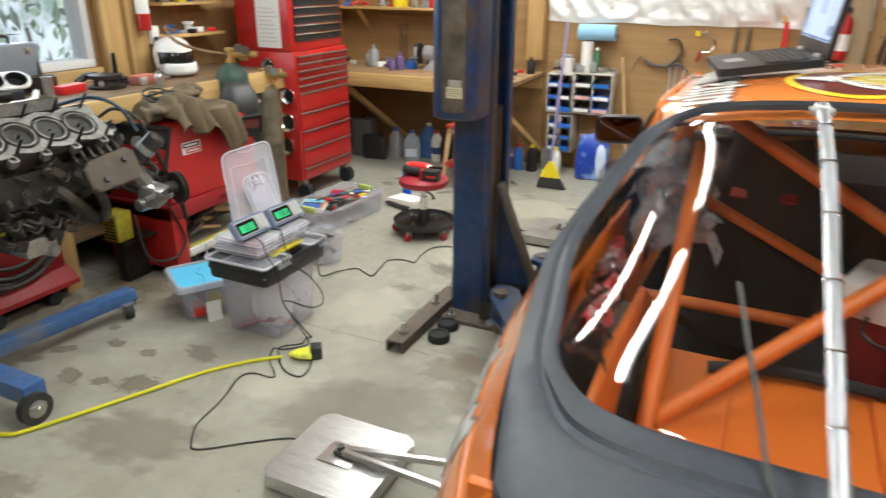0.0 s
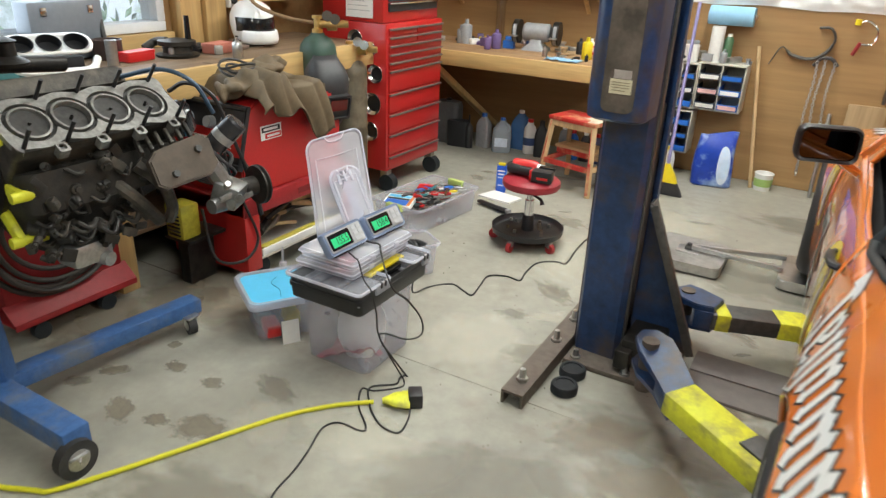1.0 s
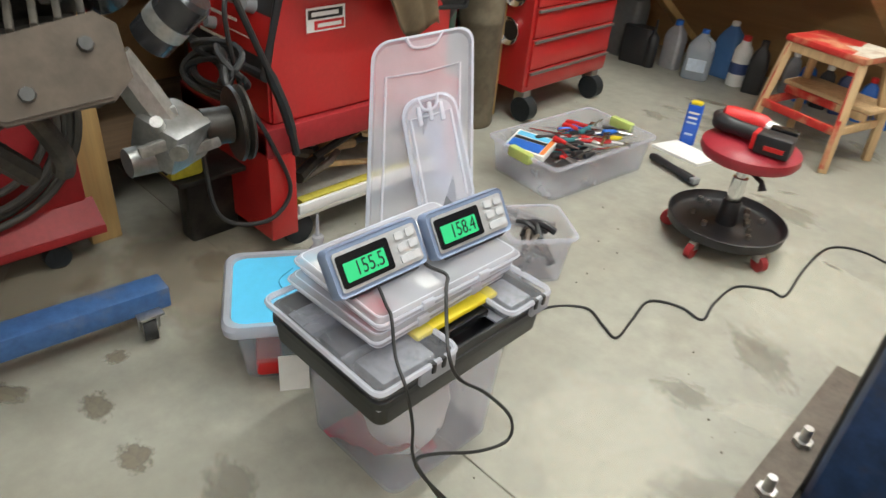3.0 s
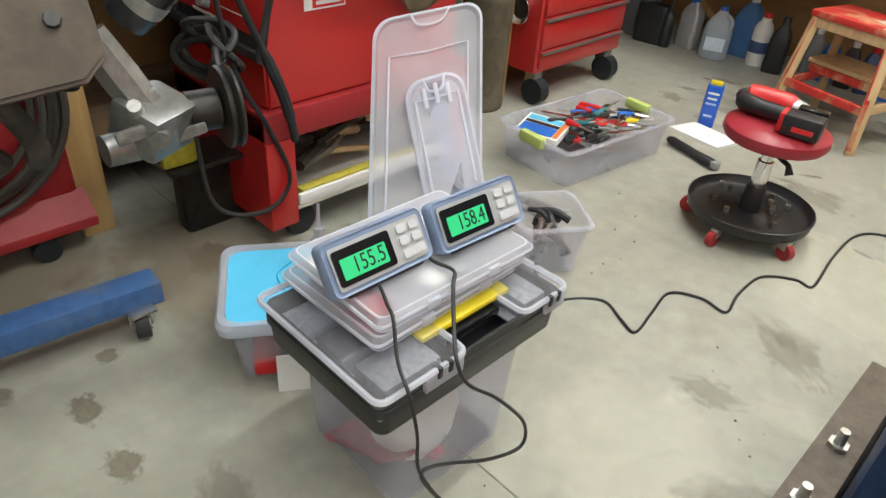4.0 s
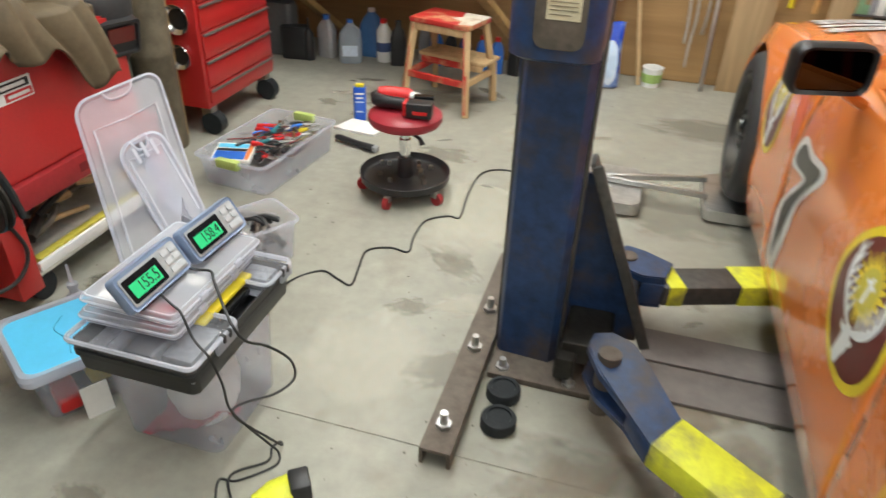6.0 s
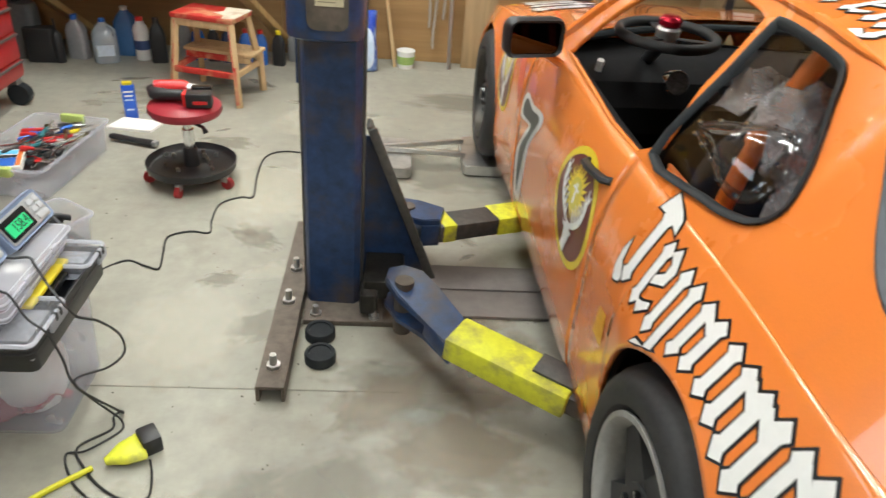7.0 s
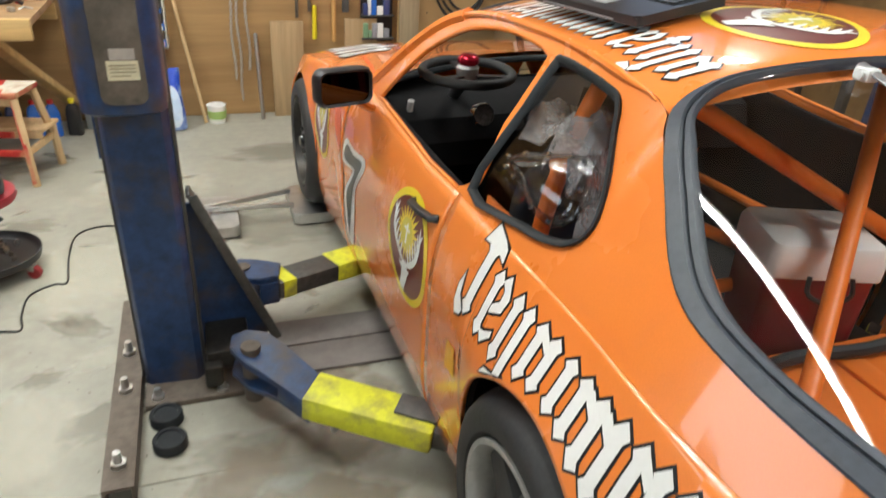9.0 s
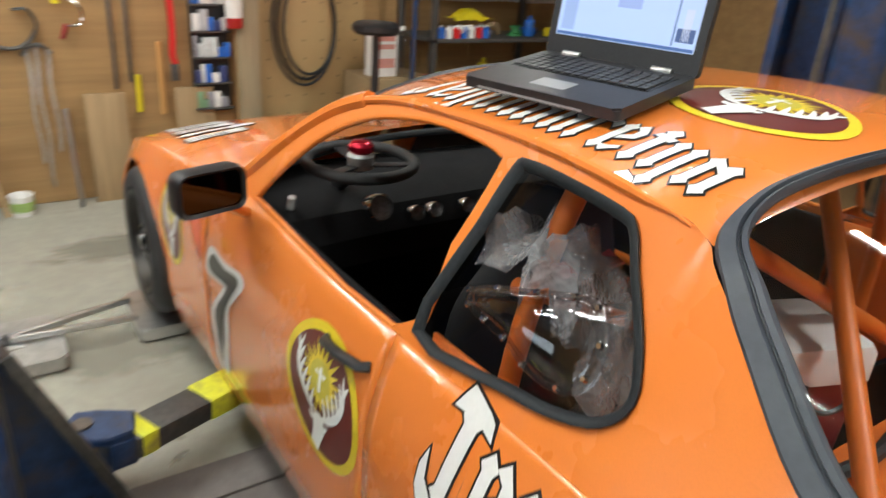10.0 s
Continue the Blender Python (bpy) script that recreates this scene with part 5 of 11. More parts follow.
# the two weight indicators
CASE = surface("blue_grey_case", (0.24, 0.31, 0.46), 0.4, vary=0.05)
FACE = surface("brushed_face", (0.52, 0.53, 0.54), 0.38, 0.4, vary=0.05, grain=60)
LCD = glow("green_display", (0.06, 0.85, 0.32), 0.55)
LCD_INK = surface("display_digits", (0.01, 0.03, 0.02), 0.4, bump=0.0)
BTN = surface("grey_button", (0.55, 0.56, 0.58), 0.45)


def letters(text, size, mat, parent, m, depth=0.0004, name="lettering"):
    cu = bpy.data.curves.new(name, "FONT")
    cu.body, cu.size, cu.extrude, cu.align_x, cu.align_y = text, size, depth, "CENTER", "CENTER"
    tmp = bpy.data.objects.new(name, cu)
    me = bpy.data.meshes.new_from_object(tmp)
    bpy.data.objects.remove(tmp)
    me.materials.clear()
    me.materials.append(mat)
    ob = new(name, me)
    ob.parent = parent
    ob.matrix_basis = m
    return ob


def indicator(place, turn, text):
    t = thing("weight_indicator", place, turn, "blue-grey digital weight indicator with a lit green display", "weight display", "weight indicators")
    w, h, d = 0.205, 0.092, 0.034
    # local x runs along the case, the face looks to -y and leans back
    lean = pose(0, 0, 0.012, -33, 0, 0)
    bm = bmesh.new()
    loft(bm, [[(x, yy, z + h / 2) for x, z in rounded(w + o, h + o, 0.012, 4)] for yy, o in ((0.0, -0.010), (-0.003, -0.004), (0.004, 0.0), (0.022, 0.0), (0.030, -0.012), (d, -0.03))], caps=(True, True))
    bmesh.ops.transform(bm, matrix=lean, verts=bm.verts[:])
    case = part("case", bm, CASE, t)
    bm = bmesh.new()
    slab(bm, rounded(w - 0.022, h - 0.022, 0.006, 3), 0, 0.003, lean @ pose(0, -0.002, h / 2, 90))
    part("face_plate", bm, FACE, t, "brushed grey face plate")
    bm = bmesh.new()
    slab(bm, rounded(0.112, 0.058, 0.005, 3), 0, 0.003, lean @ pose(-0.032, -0.0045, h / 2, 90))
    part("display_frame", bm, BLACK_GLOSS, t)
    bm = bmesh.new()
    slab(bm, rounded(0.088, 0.034, 0.002, 2), 0, 0.002, lean @ pose(-0.034, -0.0072, h / 2 - 0.003, 90))
    part("display", bm, LCD, t, "lit green display")
    letters(text, 0.034, LCD_INK, t, lean @ pose(-0.026, -0.0095, h / 2 - 0.003, 90) @ Matrix.Diagonal((0.85, 1.1, 1, 1)), name="reading")
    for i in range(5):
        bm = bmesh.new()
        bw, bx, bz = (0.019, 0.050 + 0.026 * (i % 2), h / 2 + 0.022 - 0.021 * (i // 2)) if i < 4 else (0.045, 0.063, h / 2 - 0.021)
        slab(bm, rounded(bw, 0.014, 0.003, 3), 0, 0.004, lean @ pose(bx, -0.0045, bz, 90))
        part("button", bm, BTN, t)
    bm = bmesh.new()
    box(bm, (-0.075, 0.005, 0.0), (0.085, 0.05, 0.014), 0.004)
    box(bm, (-0.07, 0.03, 0.01), (0.08, 0.05, 0.05), 0.004)
    part("foot", bm, BLACK, t)
    return t


indicator((-0.608, 4.872, 0.477), 90 - 1.0, "155.5")
indicator((-0.588, 5.085, 0.479), 90 - 3.0, "158.4")

# tote with a light blue lid
bt = tote("storage_tote", (-1.050, 4.945, 0), -32, 0.27, 0.25, 0.175, "low milky tote with a light blue sheet under its lid", 0.84)
bm = bmesh.new()
slab(bm, rounded(0.275, 0.255, 0.03, 4), 0.180, 0.186)
part("liner", bm, BLUE_SHEET, bt, "light blue sheet")
bm = bmesh.new()
loft(bm, [[(x, y, z) for x, y in rounded(0.30 + o, 0.28 + o, 0.035, 4)] for z, o in ((0.165, 0.012), (0.185, 0.016), (0.195, 0.004), (0.195, -0.022), (0.187, -0.028))])
part("lid_rim", bm, MILKY_LID, bt)
# darker blue line that paints in the shade of a crease
bm = bmesh.new()
sweep(bm, spline([(-0.08, 0.02, 0.1875), (-0.03, -0.015, 0.1875), (0.04, 0.0, 0.1875), (0.10, -0.01, 0.1875)], 6), 0.0016, 5)
part("crease", bm, surface("blue_crease_shade", (0.03, 0.30, 0.50), 0.5), bt)
for x, y, m in ((0.07, -0.05, RED_P), (-0.04, -0.06, GREY_PLASTIC), (0.0, 0.05, YELLOW_P)):
    bm = bmesh.new()
    box(bm, (x - 0.05, y - 0.03, 0.014), (x + 0.05, y + 0.03, 0.07), 0.01)
    part("contents", bm, m, bt)
bm = bmesh.new()
box(bm, (-0.035, -0.001, 0), (0.035, 0.001, 0.10))
ob = part("paper_label", bm, WHITE_STUFF)
ob.matrix_world = pose(-0.910, 4.866, 0.0, -6, 0, 58)
tagged(ob, "small white paper card leaning on the tote", "card")
# milky squeeze bottle behind it
bm = bmesh.new()
lathe(bm, [(0, 0), (0.03, 0), (0.033, 0.006), (0.033, 0.10), (0.026, 0.125), (0.013, 0.14), (0.013, 0.155), (0.016, 0.157), (0.016, 0.17), (0.006, 0.172), (0.004, 0.24), (0, 0.24)], 20)
ob = part("squeeze_bottle", bm, MILKY_LID)
ob.matrix_world = pose(-1.215, 5.16, 0.0)
tagged(ob, "milky squeeze bottle with a thin spout on the floor", "bottle")


# clear lids leaning against the welder
def leaning_lid(p0, u, v, thick, label, frame_in, scoop):
    p0, u, v = Vector(p0), Vector(u), Vector(v)
    nrm = u.cross(v).normalized()
    t = thing("loose_cover", p0, 0, label, "lid", "loose lids")
    W, H = u.length, v.length
    m = Matrix((u.normalized(), v.normalized(), nrm)).transposed().to_4x4()
    bm = bmesh.new()
    out = rounded(W, H, 0.05, 6, W / 2, H / 2)
    loft(bm, [[(x, y, z) for x, y in ring] for ring, z in ((out, 0.0), (out, 0.010), (rounded(W - 0.016, H - 0.016, 0.045, 6, W / 2, H / 2), 0.014), (rounded(W - 0.03, H - 0.03, 0.04, 6, W / 2, H / 2), 0.006), (rounded(W - 0.2, H - 0.2, 0.01, 6, W / 2, H / 2), 0.006))], caps=(False, True))
    bmesh.ops.transform(bm, matrix=m, verts=bm.verts[:])
    part("panel", bm, MILKY_LID, t)
    bm = bmesh.new()
    if frame_in:
        a, b = W * 0.14, H * 0.16
        pts = [(a, b * 0.8, 0.009), (a, H - b, 0.009), (W / 2, H - b * 1.06, 0.009), (W - a, H - b, 0.009), (W - a, b * 0.8, 0.009)]
        sweep(bm, pts, 0.004, 6)
        sweep(bm, spline([(W * 0.32, H - 0.004, 0.012), (W * 0.4, H - 0.035, 0.012), (W * 0.6, H - 0.035, 0.012), (W * 0.68, H - 0.004, 0.012)], 5), 0.004, 6)
    for x, y in scoop:
        box(bm, (x * W - 0.006, y * H - 0.03, 0.006), (x * W + 0.006, y * H + 0.02, 0.016), 0.003)
    bmesh.ops.transform(bm, matrix=m, verts=bm.verts[:])
    part("rib", bm, MILKY_RIM, t)
    bm = bmesh.new()
    sweep(bm, [m @ Vector((x, y, 0.007)) for x, y in rounded(W - 0.006, H - 0.006, 0.047, 6, W / 2, H / 2)], 0.004, 6, True)
    part("rim", bm, MILKY_RIM, t)
    return t


leaning_lid((-0.915, 5.075, 0.196), (0.095, 0.28, 0.035), (-0.325, 0.285, 0.47), 0.01, "large milky clear tote lid leaning upright", True, ())
leaning_lid((-0.905, 5.252, 0.317), (0.046, 0.15, 0.024), (-0.195, 0.082, 0.239), 0.01, "smaller milky clear lid leaning on a larger lid", True, ((0.3, 0.86), (0.5, 0.88), (0.7, 0.86)))

# small tote of black fittings
t3 = tote("storage_tote", (-0.883, 5.72, 0), -33, 0.195, 0.195, 0.17, "small milky tote filled with black fittings", 0.86, rim=0.008)
rnd = random.Random(3)
for i in range(18):
    bm = bmesh.new()
    a = rnd.uniform(0, 6.28)
    c = Vector((rnd.uniform(-0.055, 0.055), rnd.uniform(-0.055, 0.055), 0.045 + 0.0055 * i))
    d = Vector((math.cos(a), math.sin(a), rnd.uniform(-0.2, 0.3))) * rnd.uniform(0.02, 0.05)
    sweep(bm, spline([c - d, c + Vector((0, 0, 0.015)), c + d], 4), rnd.uniform(0.006, 0.012), 7)
    part("fitting", bm, rnd.choice((BLACK, OILY, RUSTY, BLACK)), t3)

# shallow tote of hand tools
tt = tote("storage_tote", (-1.232, 6.41, 0), -6, 0.345, 0.585, 0.15, "shallow clear tote filled with hand tools", 0.94, rim=0.010)
for sx, y in ((0, -0.298), (0, 0.298)):
    bm = bmesh.new()
    box(bm, (-0.055, y - 0.016, 0.115), (0.055, y + 0.016, 0.157), 0.008)
    part("latch", bm, GREEN_LATCH, tt, "lime green latch")
rnd = random.Random(11)
for i in range(52):
    tool = bmesh.new()
    L = rnd.uniform(0.09, 0.21)
    a = rnd.gauss(0.9, 0.5)
    c = Vector((rnd.uniform(-0.09, 0.09), rnd.uniform(-0.10, 0.22), 0.09 + 0.0012 * i))
    d = Vector((math.cos(a), math.sin(a), rnd.uniform(-0.10, 0.10))) * (L / 2)
    kind = i % 4
    grip = rnd.choice((RED_P, TEAL, YELLOW_P, BLACK, BLACK, RED_P, BLUE_P, BLACK))
    tl = thing("hand_tool", tt.matrix_world @ c, -4, ("steel pliers with coloured grips in the tote", "screwdriver with a coloured handle in the tote", "steel wrench lying in the tote", "black-handled tool lying in the tote")[kind], "hand tool", "hand tools")
    if kind == 2:
        bar(tool, -d, d, 0.014, 0.006, 0.002)
        cone(tool, d - Vector((0, 0, 0.004)), d + Vector((0, 0, 0.004)), 0.014, 0.014, 10)
        part("body", tool, CHROME, tl)
    elif kind == 0:
        for sgn in (-1, 1):
            gbm = bmesh.new()
            off = Vector((-d.y, d.x, 0)).normalized() * 0.014 * sgn
            sweep(gbm, spline([Vector((0, 0, 0)), -d * 0.5 + off * 1.3, -d + off], 4), 0.007, 6)
            part("grip", gbm, grip, tl)
        sweep(tool, [Vector((0, 0, 0)), d * 0.4, d * 0.75], [0.011, 0.010, 0.003], 6, flat=0.6)
        part("jaw", tool, STEEL, tl)
    else:
        cone(tool, Vector((0, 0, 0)), d, 0.0035, 0.003, 8)
        part("shaft", tool, STEEL, tl)
        gbm = bmesh.new()
        sweep(gbm, [-d, -d * 0.9, -d * 0.4, Vector((0, 0, 0))], [0.008, 0.013, 0.011, 0.007], 8)
        part("grip", gbm, grip, tl)
tl = thing("tool_package", tt.matrix_world @ Vector((-0.065, -0.175, 0.105)), 14, "blue and white boxed tool package on top of the tools", "package", tilt=(8, 0))
bm = bmesh.new()
box(bm, (-0.085, -0.07, 0), (0.085, 0.07, 0.028), 0.002)
part("carton", bm, WHITE_STUFF, tl)
for y0, y1, m in ((-0.06, 0.0, BLUE_P), (0.004, 0.022, BLACK), (0.03, 0.06, BLUE_SHEET)):
    bm = bmesh.new()
    box(bm, (-0.075, y0, 0.0275), (0.06, y1, 0.0295))
    part("print", bm, m, tl)
bm = bmesh.new()
box(bm, (0.062, -0.06, 0.0275), (0.08, 0.06, 0.0296))
part("print", bm, surface("orange_print", (0.7, 0.2, 0.04), 0.5), tl)
# long steel bars lying behind the totes
for k, (a, b) in enumerate((((-1.50, 5.85, 0.012), (-0.98, 5.98, 0.012)), ((-1.45, 5.78, 0.012), (-1.0, 5.92, 0.012)))):
    bm = bmesh.new()
    sweep(bm, [Vector(a) - Vector(a), Vector(b) - Vector(a)], 0.012, 8)
    ob = part("steel_bar", bm, STEEL)
    ob.matrix_world = pose(*a)
    tagged(ob, "round steel bar lying on the floor", "bar", "steel bars")

# mechanic's rolling stool
st = thing("rolling_stool", (-0.565, 6.39, 0), 20, "red padded mechanic's rolling stool with a black tool dish", "stool")
bm = bmesh.new()
lathe(bm, [(0, 0.062), (0.178, 0.062), (0.192, 0.068), (0.198, 0.100), (0.193, 0.102), (0.185, 0.076), (0.178, 0.071), (0.165, 0.0705), (0.06, 0.0712), (0.05, 0.078), (0, 0.078)], 56)
part("dish", bm, BLACK, st, "black round tool dish")
for k in range(5):
    a = 2 * math.pi * k / 5 + 0.5
    cx, cy = 0.175 * math.cos(a), 0.175 * math.sin(a)
    bm = bmesh.new()
    box(bm, (-0.016, -0.013, 0.030), (0.016, 0.013, 0.064), 0.004, pose(cx, cy, 0, 0, 0, math.degrees(a)))
    cas = part("caster", bm, STEEL, st)
    bm = bmesh.new()
    d = Vector((-math.sin(a), math.cos(a), 0)) * 0.011
    c = Vector((cx * 1.06, cy * 1.06, 0.027))
    cone(bm, c - d, c + d, 0.027, 0.027, 20)
    part("wheel", bm, RED_DULL, cas, "red caster wheel")
bm = bmesh.new()
lathe(bm, [(0.0, 0.075), (0.036, 0.075), (0.030, 0.16), (0.026, 0.165)], 24)
part("pole_boot", bm, BLACK, st)
bm = bmesh.new()
lathe(bm, [(0.025, 0.15), (0.025, 0.25), (0.018, 0.252), (0.018, 0.33)], 24)
part("pole", bm, CHROME, st)
bm = bmesh.new()
sweep(bm, [(0.02, -0.02, 0.285), (0.06, -0.06, 0.275), (0.07, -0.07, 0.25)], [0.007, 0.008, 0.013], 8)
part("lever", bm, BLACK, st)
bm = bmesh.new()
lathe(bm, [(0, 0.318), (0.125, 0.318), (0.148, 0.325), (0.157, 0.341), (0.154, 0.361), (0.135, 0.375), (0.08, 0.381), (0, 0.382)], 40)
part("seat", bm, surface("red_vinyl_seat", (0.33, 0.022, 0.035), 0.4, vary=0.08, grain=60, bump=0.1), st, "dark red vinyl padded seat")
rnd = random.Random(31)
for k in range(11):   # odd sockets and nuts in the dish
    a, r = rnd.uniform(0, 6.28), rnd.uniform(0.07, 0.162)
    bm = bmesh.new()
    lathe(bm, [(0.004, 0.0), (0.009, 0.0), (0.009, 0.016), (0.005, 0.016), (0.004, 0.004)], 10)
    ob = part("loose_nut", bm, STEEL if k % 3 else RUSTY)
    ob.matrix_world = pose(-0.565 + r * math.cos(a), 6.39 + r * math.sin(a), 0.0715)
    tagged(ob, "small steel nut lying in the stool's black dish", "nut", "loose nuts")
# impact driver lying on its side on the seat: head and grip at one end, battery at the other
dr = thing("cordless_driver", (-0.565, 6.39, 0.382), 8, "red and black cordless impact driver with its battery", "power tool")
bm = bmesh.new()
sweep(bm, spline([(-0.125, 0.045, 0.034), (-0.09, 0.05, 0.038), (-0.02, 0.05, 0.038), (0.02, 0.045, 0.036)], 4), [0.020] + [0.034] * 10 + [0.030, 0.026], 14)
part("body", bm, RED_P, dr)
bm = bmesh.new()
sweep(bm, spline([(-0.13, 0.01, 0.030), (-0.10, -0.012, 0.031), (-0.05, -0.022, 0.031), (0.01, -0.030, 0.031)], 4), [0.020] + [0.027] * 6 + [0.025] * 6, 12)
part("handle", bm, BLACK, dr, "black rubber grip")
bm = bmesh.new()
sweep(bm, spline([(-0.13, 0.02, 0.032), (-0.138, 0.04, 0.034), (-0.12, 0.06, 0.036)], 4), 0.018, 10)
part("end_cap", bm, BLACK, dr)
bm = bmesh.new()
cone(bm, (0.015, 0.045, 0.036), (0.055, 0.042, 0.035), 0.027, 0.020, 18)
cone(bm, (0.055, 0.042, 0.035), (0.075, 0.041, 0.035), 0.012, 0.011, 12)
part("nose", bm, ALLOY, dr, "grey metal nose")
bm = bmesh.new()
box(bm, (0.020, -0.105, 0.0), (0.125, -0.035, 0.062), 0.007)
bat = part("battery", bm, BLACK, dr, "black battery pack")
bm = bmesh.new()
box(bm, (0.006, -0.098, 0.004), (0.022, -0.030, 0.060), 0.005)
part("shoe", bm, RED_P, dr, "red plastic battery shoe")
bm = bmesh.new()
box(bm, (0.050, -0.1075, 0.018), (0.108, -0.1045, 0.032))
part("print", bm, RED_P, bat)
bm = bmesh.new()
bar(bm, (0.035, 0.0, 0.052), (0.12, 0.005, 0.052), 0.036, 0.022, 0.005)
part("belt_clip", bm, BLACK_GLOSS, dr)

# step stool with chipped red paint
PAINTED = surface("chipped_red_paint", (0.46, 0.022, 0.016), 0.55, vary=0.1, grain=40, stain=(0.60, 0.42, 0.22), stain_scale=5, stain_amount=1.0, bump=0.2)
ss = thing("step_stool", (-0.70, 7.515, 0), -14.5, "wooden step stool with chipped red paint on bare wood", "step stool")
bm = bmesh.new()
box(bm, (-0.185, -0.13, 0.458), (0.185, 0.13, 0.486), 0.006)
part("top", bm, PAINTED, ss, "red seat worn to bare wood")
bm = bmesh.new()
slab(bm, [(0.02, -0.02), (0.06, 0.03), (0.03, 0.128), (0.184, 0.128), (0.184, -0.10), (0.12, -0.125), (0.10, -0.05)], 0.4835, 0.4868)
part("worn_patch", bm, surface("pale_bare_wood", (0.62, 0.56, 0.46), 0.6, vary=0.12, grain=30, stain=(0.42, 0.26, 0.16), stain_scale=18, stain_amount=0.6), ss, "pale bare wood where the paint wore off")
bm = bmesh.new()
for y0, y1 in ((-0.119, -0.101), (0.099, 0.117)):
    box(bm, (-0.165, y0, 0.418), (0.165, y1, 0.458), 0.002)
part("apron", bm, BARE_WOOD, ss)
for sx in (-1, 1):   # splayed front legs to the floor; hind legs end on the step frame
    bm = bmesh.new()
    bar(bm, (sx * 0.205, -0.155, 0.0), (sx * 0.165, -0.105, 0.458), 0.034, 0.034, 0.004)
    part("leg", bm, BARE_WOOD, ss)
    bm = bmesh.new()
    bar(bm, (sx * 0.2055, -0.1735, 0.02), (sx * 0.1655, -0.1235, 0.45), 0.020, 0.003, 0.001)
    part("paint_run", bm, PAINTED, ss, "red paint along the leg")
    bm = bmesh.new()
    bar(bm, (sx * 0.195, 0.150, 0.20), (sx * 0.160, 0.105, 0.458), 0.034, 0.034, 0.004)
    part("leg", bm, BARE_WOOD, ss)
    bm = bmesh.new()
    bar(bm, (sx * 0.200, 0.180, 0.0), (sx * 0.192, 0.170, 0.236), 0.034, 0.034, 0.004)
    part("step_leg", bm, BARE_WOOD, ss)
    bm = bmesh.new()
    bar(bm, (sx * 0.188, -0.135, 0.178), (sx * 0.190, 0.155, 0.178), 0.018, 0.036, 0.003)
    part("rail", bm, PAINTED if sx < 0 else BARE_WOOD, ss)
bm = bmesh.new()
box(bm, (-0.215, 0.02, 0.237), (0.215, 0.215, 0.257), 0.005)
part("step", bm, BARE_WOOD, ss, "bare wood lower step")
bm = bmesh.new()
box(bm, (-0.20, 0.022, 0.200), (0.06, 0.040, 0.236), 0.003)
part("rail", bm, PAINTED, ss)
bm = bmesh.new()
box(bm, (0.061, 0.022, 0.200), (0.20, 0.040, 0.236), 0.003)
part("rail", bm, BARE_WOOD, ss)
bm = bmesh.new()
box(bm, (-0.185, -0.152, 0.160), (0.185, -0.134, 0.196), 0.003)
part("rail", bm, PAINTED, ss)

# blue tin on white paper, black-handled tool
bm = bmesh.new()
slab(bm, [(-0.125, -0.06), (0.11, -0.085), (0.14, 0.05), (-0.08, 0.085)], 0.0, 0.012)
ob = part("paper_pad", bm, WHITE_STUFF)
ob.matrix_world = pose(-1.02, 6.975, 0, 0, 0, 0)
tagged(ob, "pad of white paper lying on the floor", "paper")
tin = thing("blue_tin", (-1.068, 7.09, 0.0), 18, "tall blue tin with a yellow cap standing by the paper", "tin")
bm = bmesh.new()
loft(bm, [[(x, y, z) for x, y in rounded(0.082 * k, 0.05 * k, 0.014, 4)] for z, k in ((0, 0.97), (0.004, 1), (0.235, 1), (0.24, 0.96))], caps=(True, True))
part("body", bm, surface("blue_tin_print", (0.015, 0.10, 0.55), 0.35, vary=0.08, grain=25), tin)
bm = bmesh.new()
box(bm, (-0.03, -0.018, 0.24), (0.03, 0.018, 0.262), 0.005)
part("cap", bm, YELLOW_P, tin, "yellow cap")
for z, w in ((0.19, 0.06), (0.16, 0.05), (0.13, 0.055), (0.06, 0.045)):
    bm = bmesh.new()
    box(bm, (-w / 2, -0.0262, z), (w / 2, -0.0252, z + 0.012))
    part("print", bm, surface("pale_print", (0.45, 0.55, 0.75), 0.5) if z < 0.15 else WHITE_STUFF, tin)
for o in tin.children_recursive:
    o.data.transform(Matrix.Diagonal((0.8, 0.8, 0.76, 1)))
gun = thing("utility_knife", (-0.965, 6.75, 0.0), -16, "black-handled tool lying on the floor beside the tote", "hand tool")
bm = bmesh.new()
sweep(bm, [(-0.11, 0, 0.022), (-0.09, 0, 0.024), (0.03, 0, 0.022), (0.12, 0, 0.022), (0.14, 0, 0.02)], [0.014, 0.02, 0.018, 0.022, 0.016], 10, flat=0.8)
part("handle", bm, BLACK, gun)
bm = bmesh.new()
box(bm, (0.125, -0.018, 0.008), (0.15, 0.018, 0.036), 0.004)
part("end_cap", bm, GREY_PLASTIC, gun)

# extension cord and cables
CORD_Y = surface("yellow_cord", (0.62, 0.60, 0.02), 0.5, vary=0.08, grain=60)
CABLE = surface("black_cable", (0.02, 0.02, 0.02), 0.5, vary=0.2)
cord = thing("extension_cord", (-0.31, 4.775, 0), 0, "yellow extension cord with a three-way outlet end", "extension cord")
base = Vector((-0.31, 4.775, 0))
bm = bmesh.new()
pts = [(-2.3, 3.50), (-1.6, 3.62), (-1.2, 3.74), (-0.972, 3.838), (-0.912, 3.882), (-0.808, 4.078), (-0.673, 4.36), (-0.60, 4.50), (-0.50, 4.63), (-0.40, 4.72)]
sweep(bm, spline([Vector((x, y, 0.009)) - base for x, y in pts], 8), 0.008, 8)
part("cable", bm, CORD_Y, cord)
bm = bmesh.new()
m = pose(0, 0, 0, 0, 0, 36)
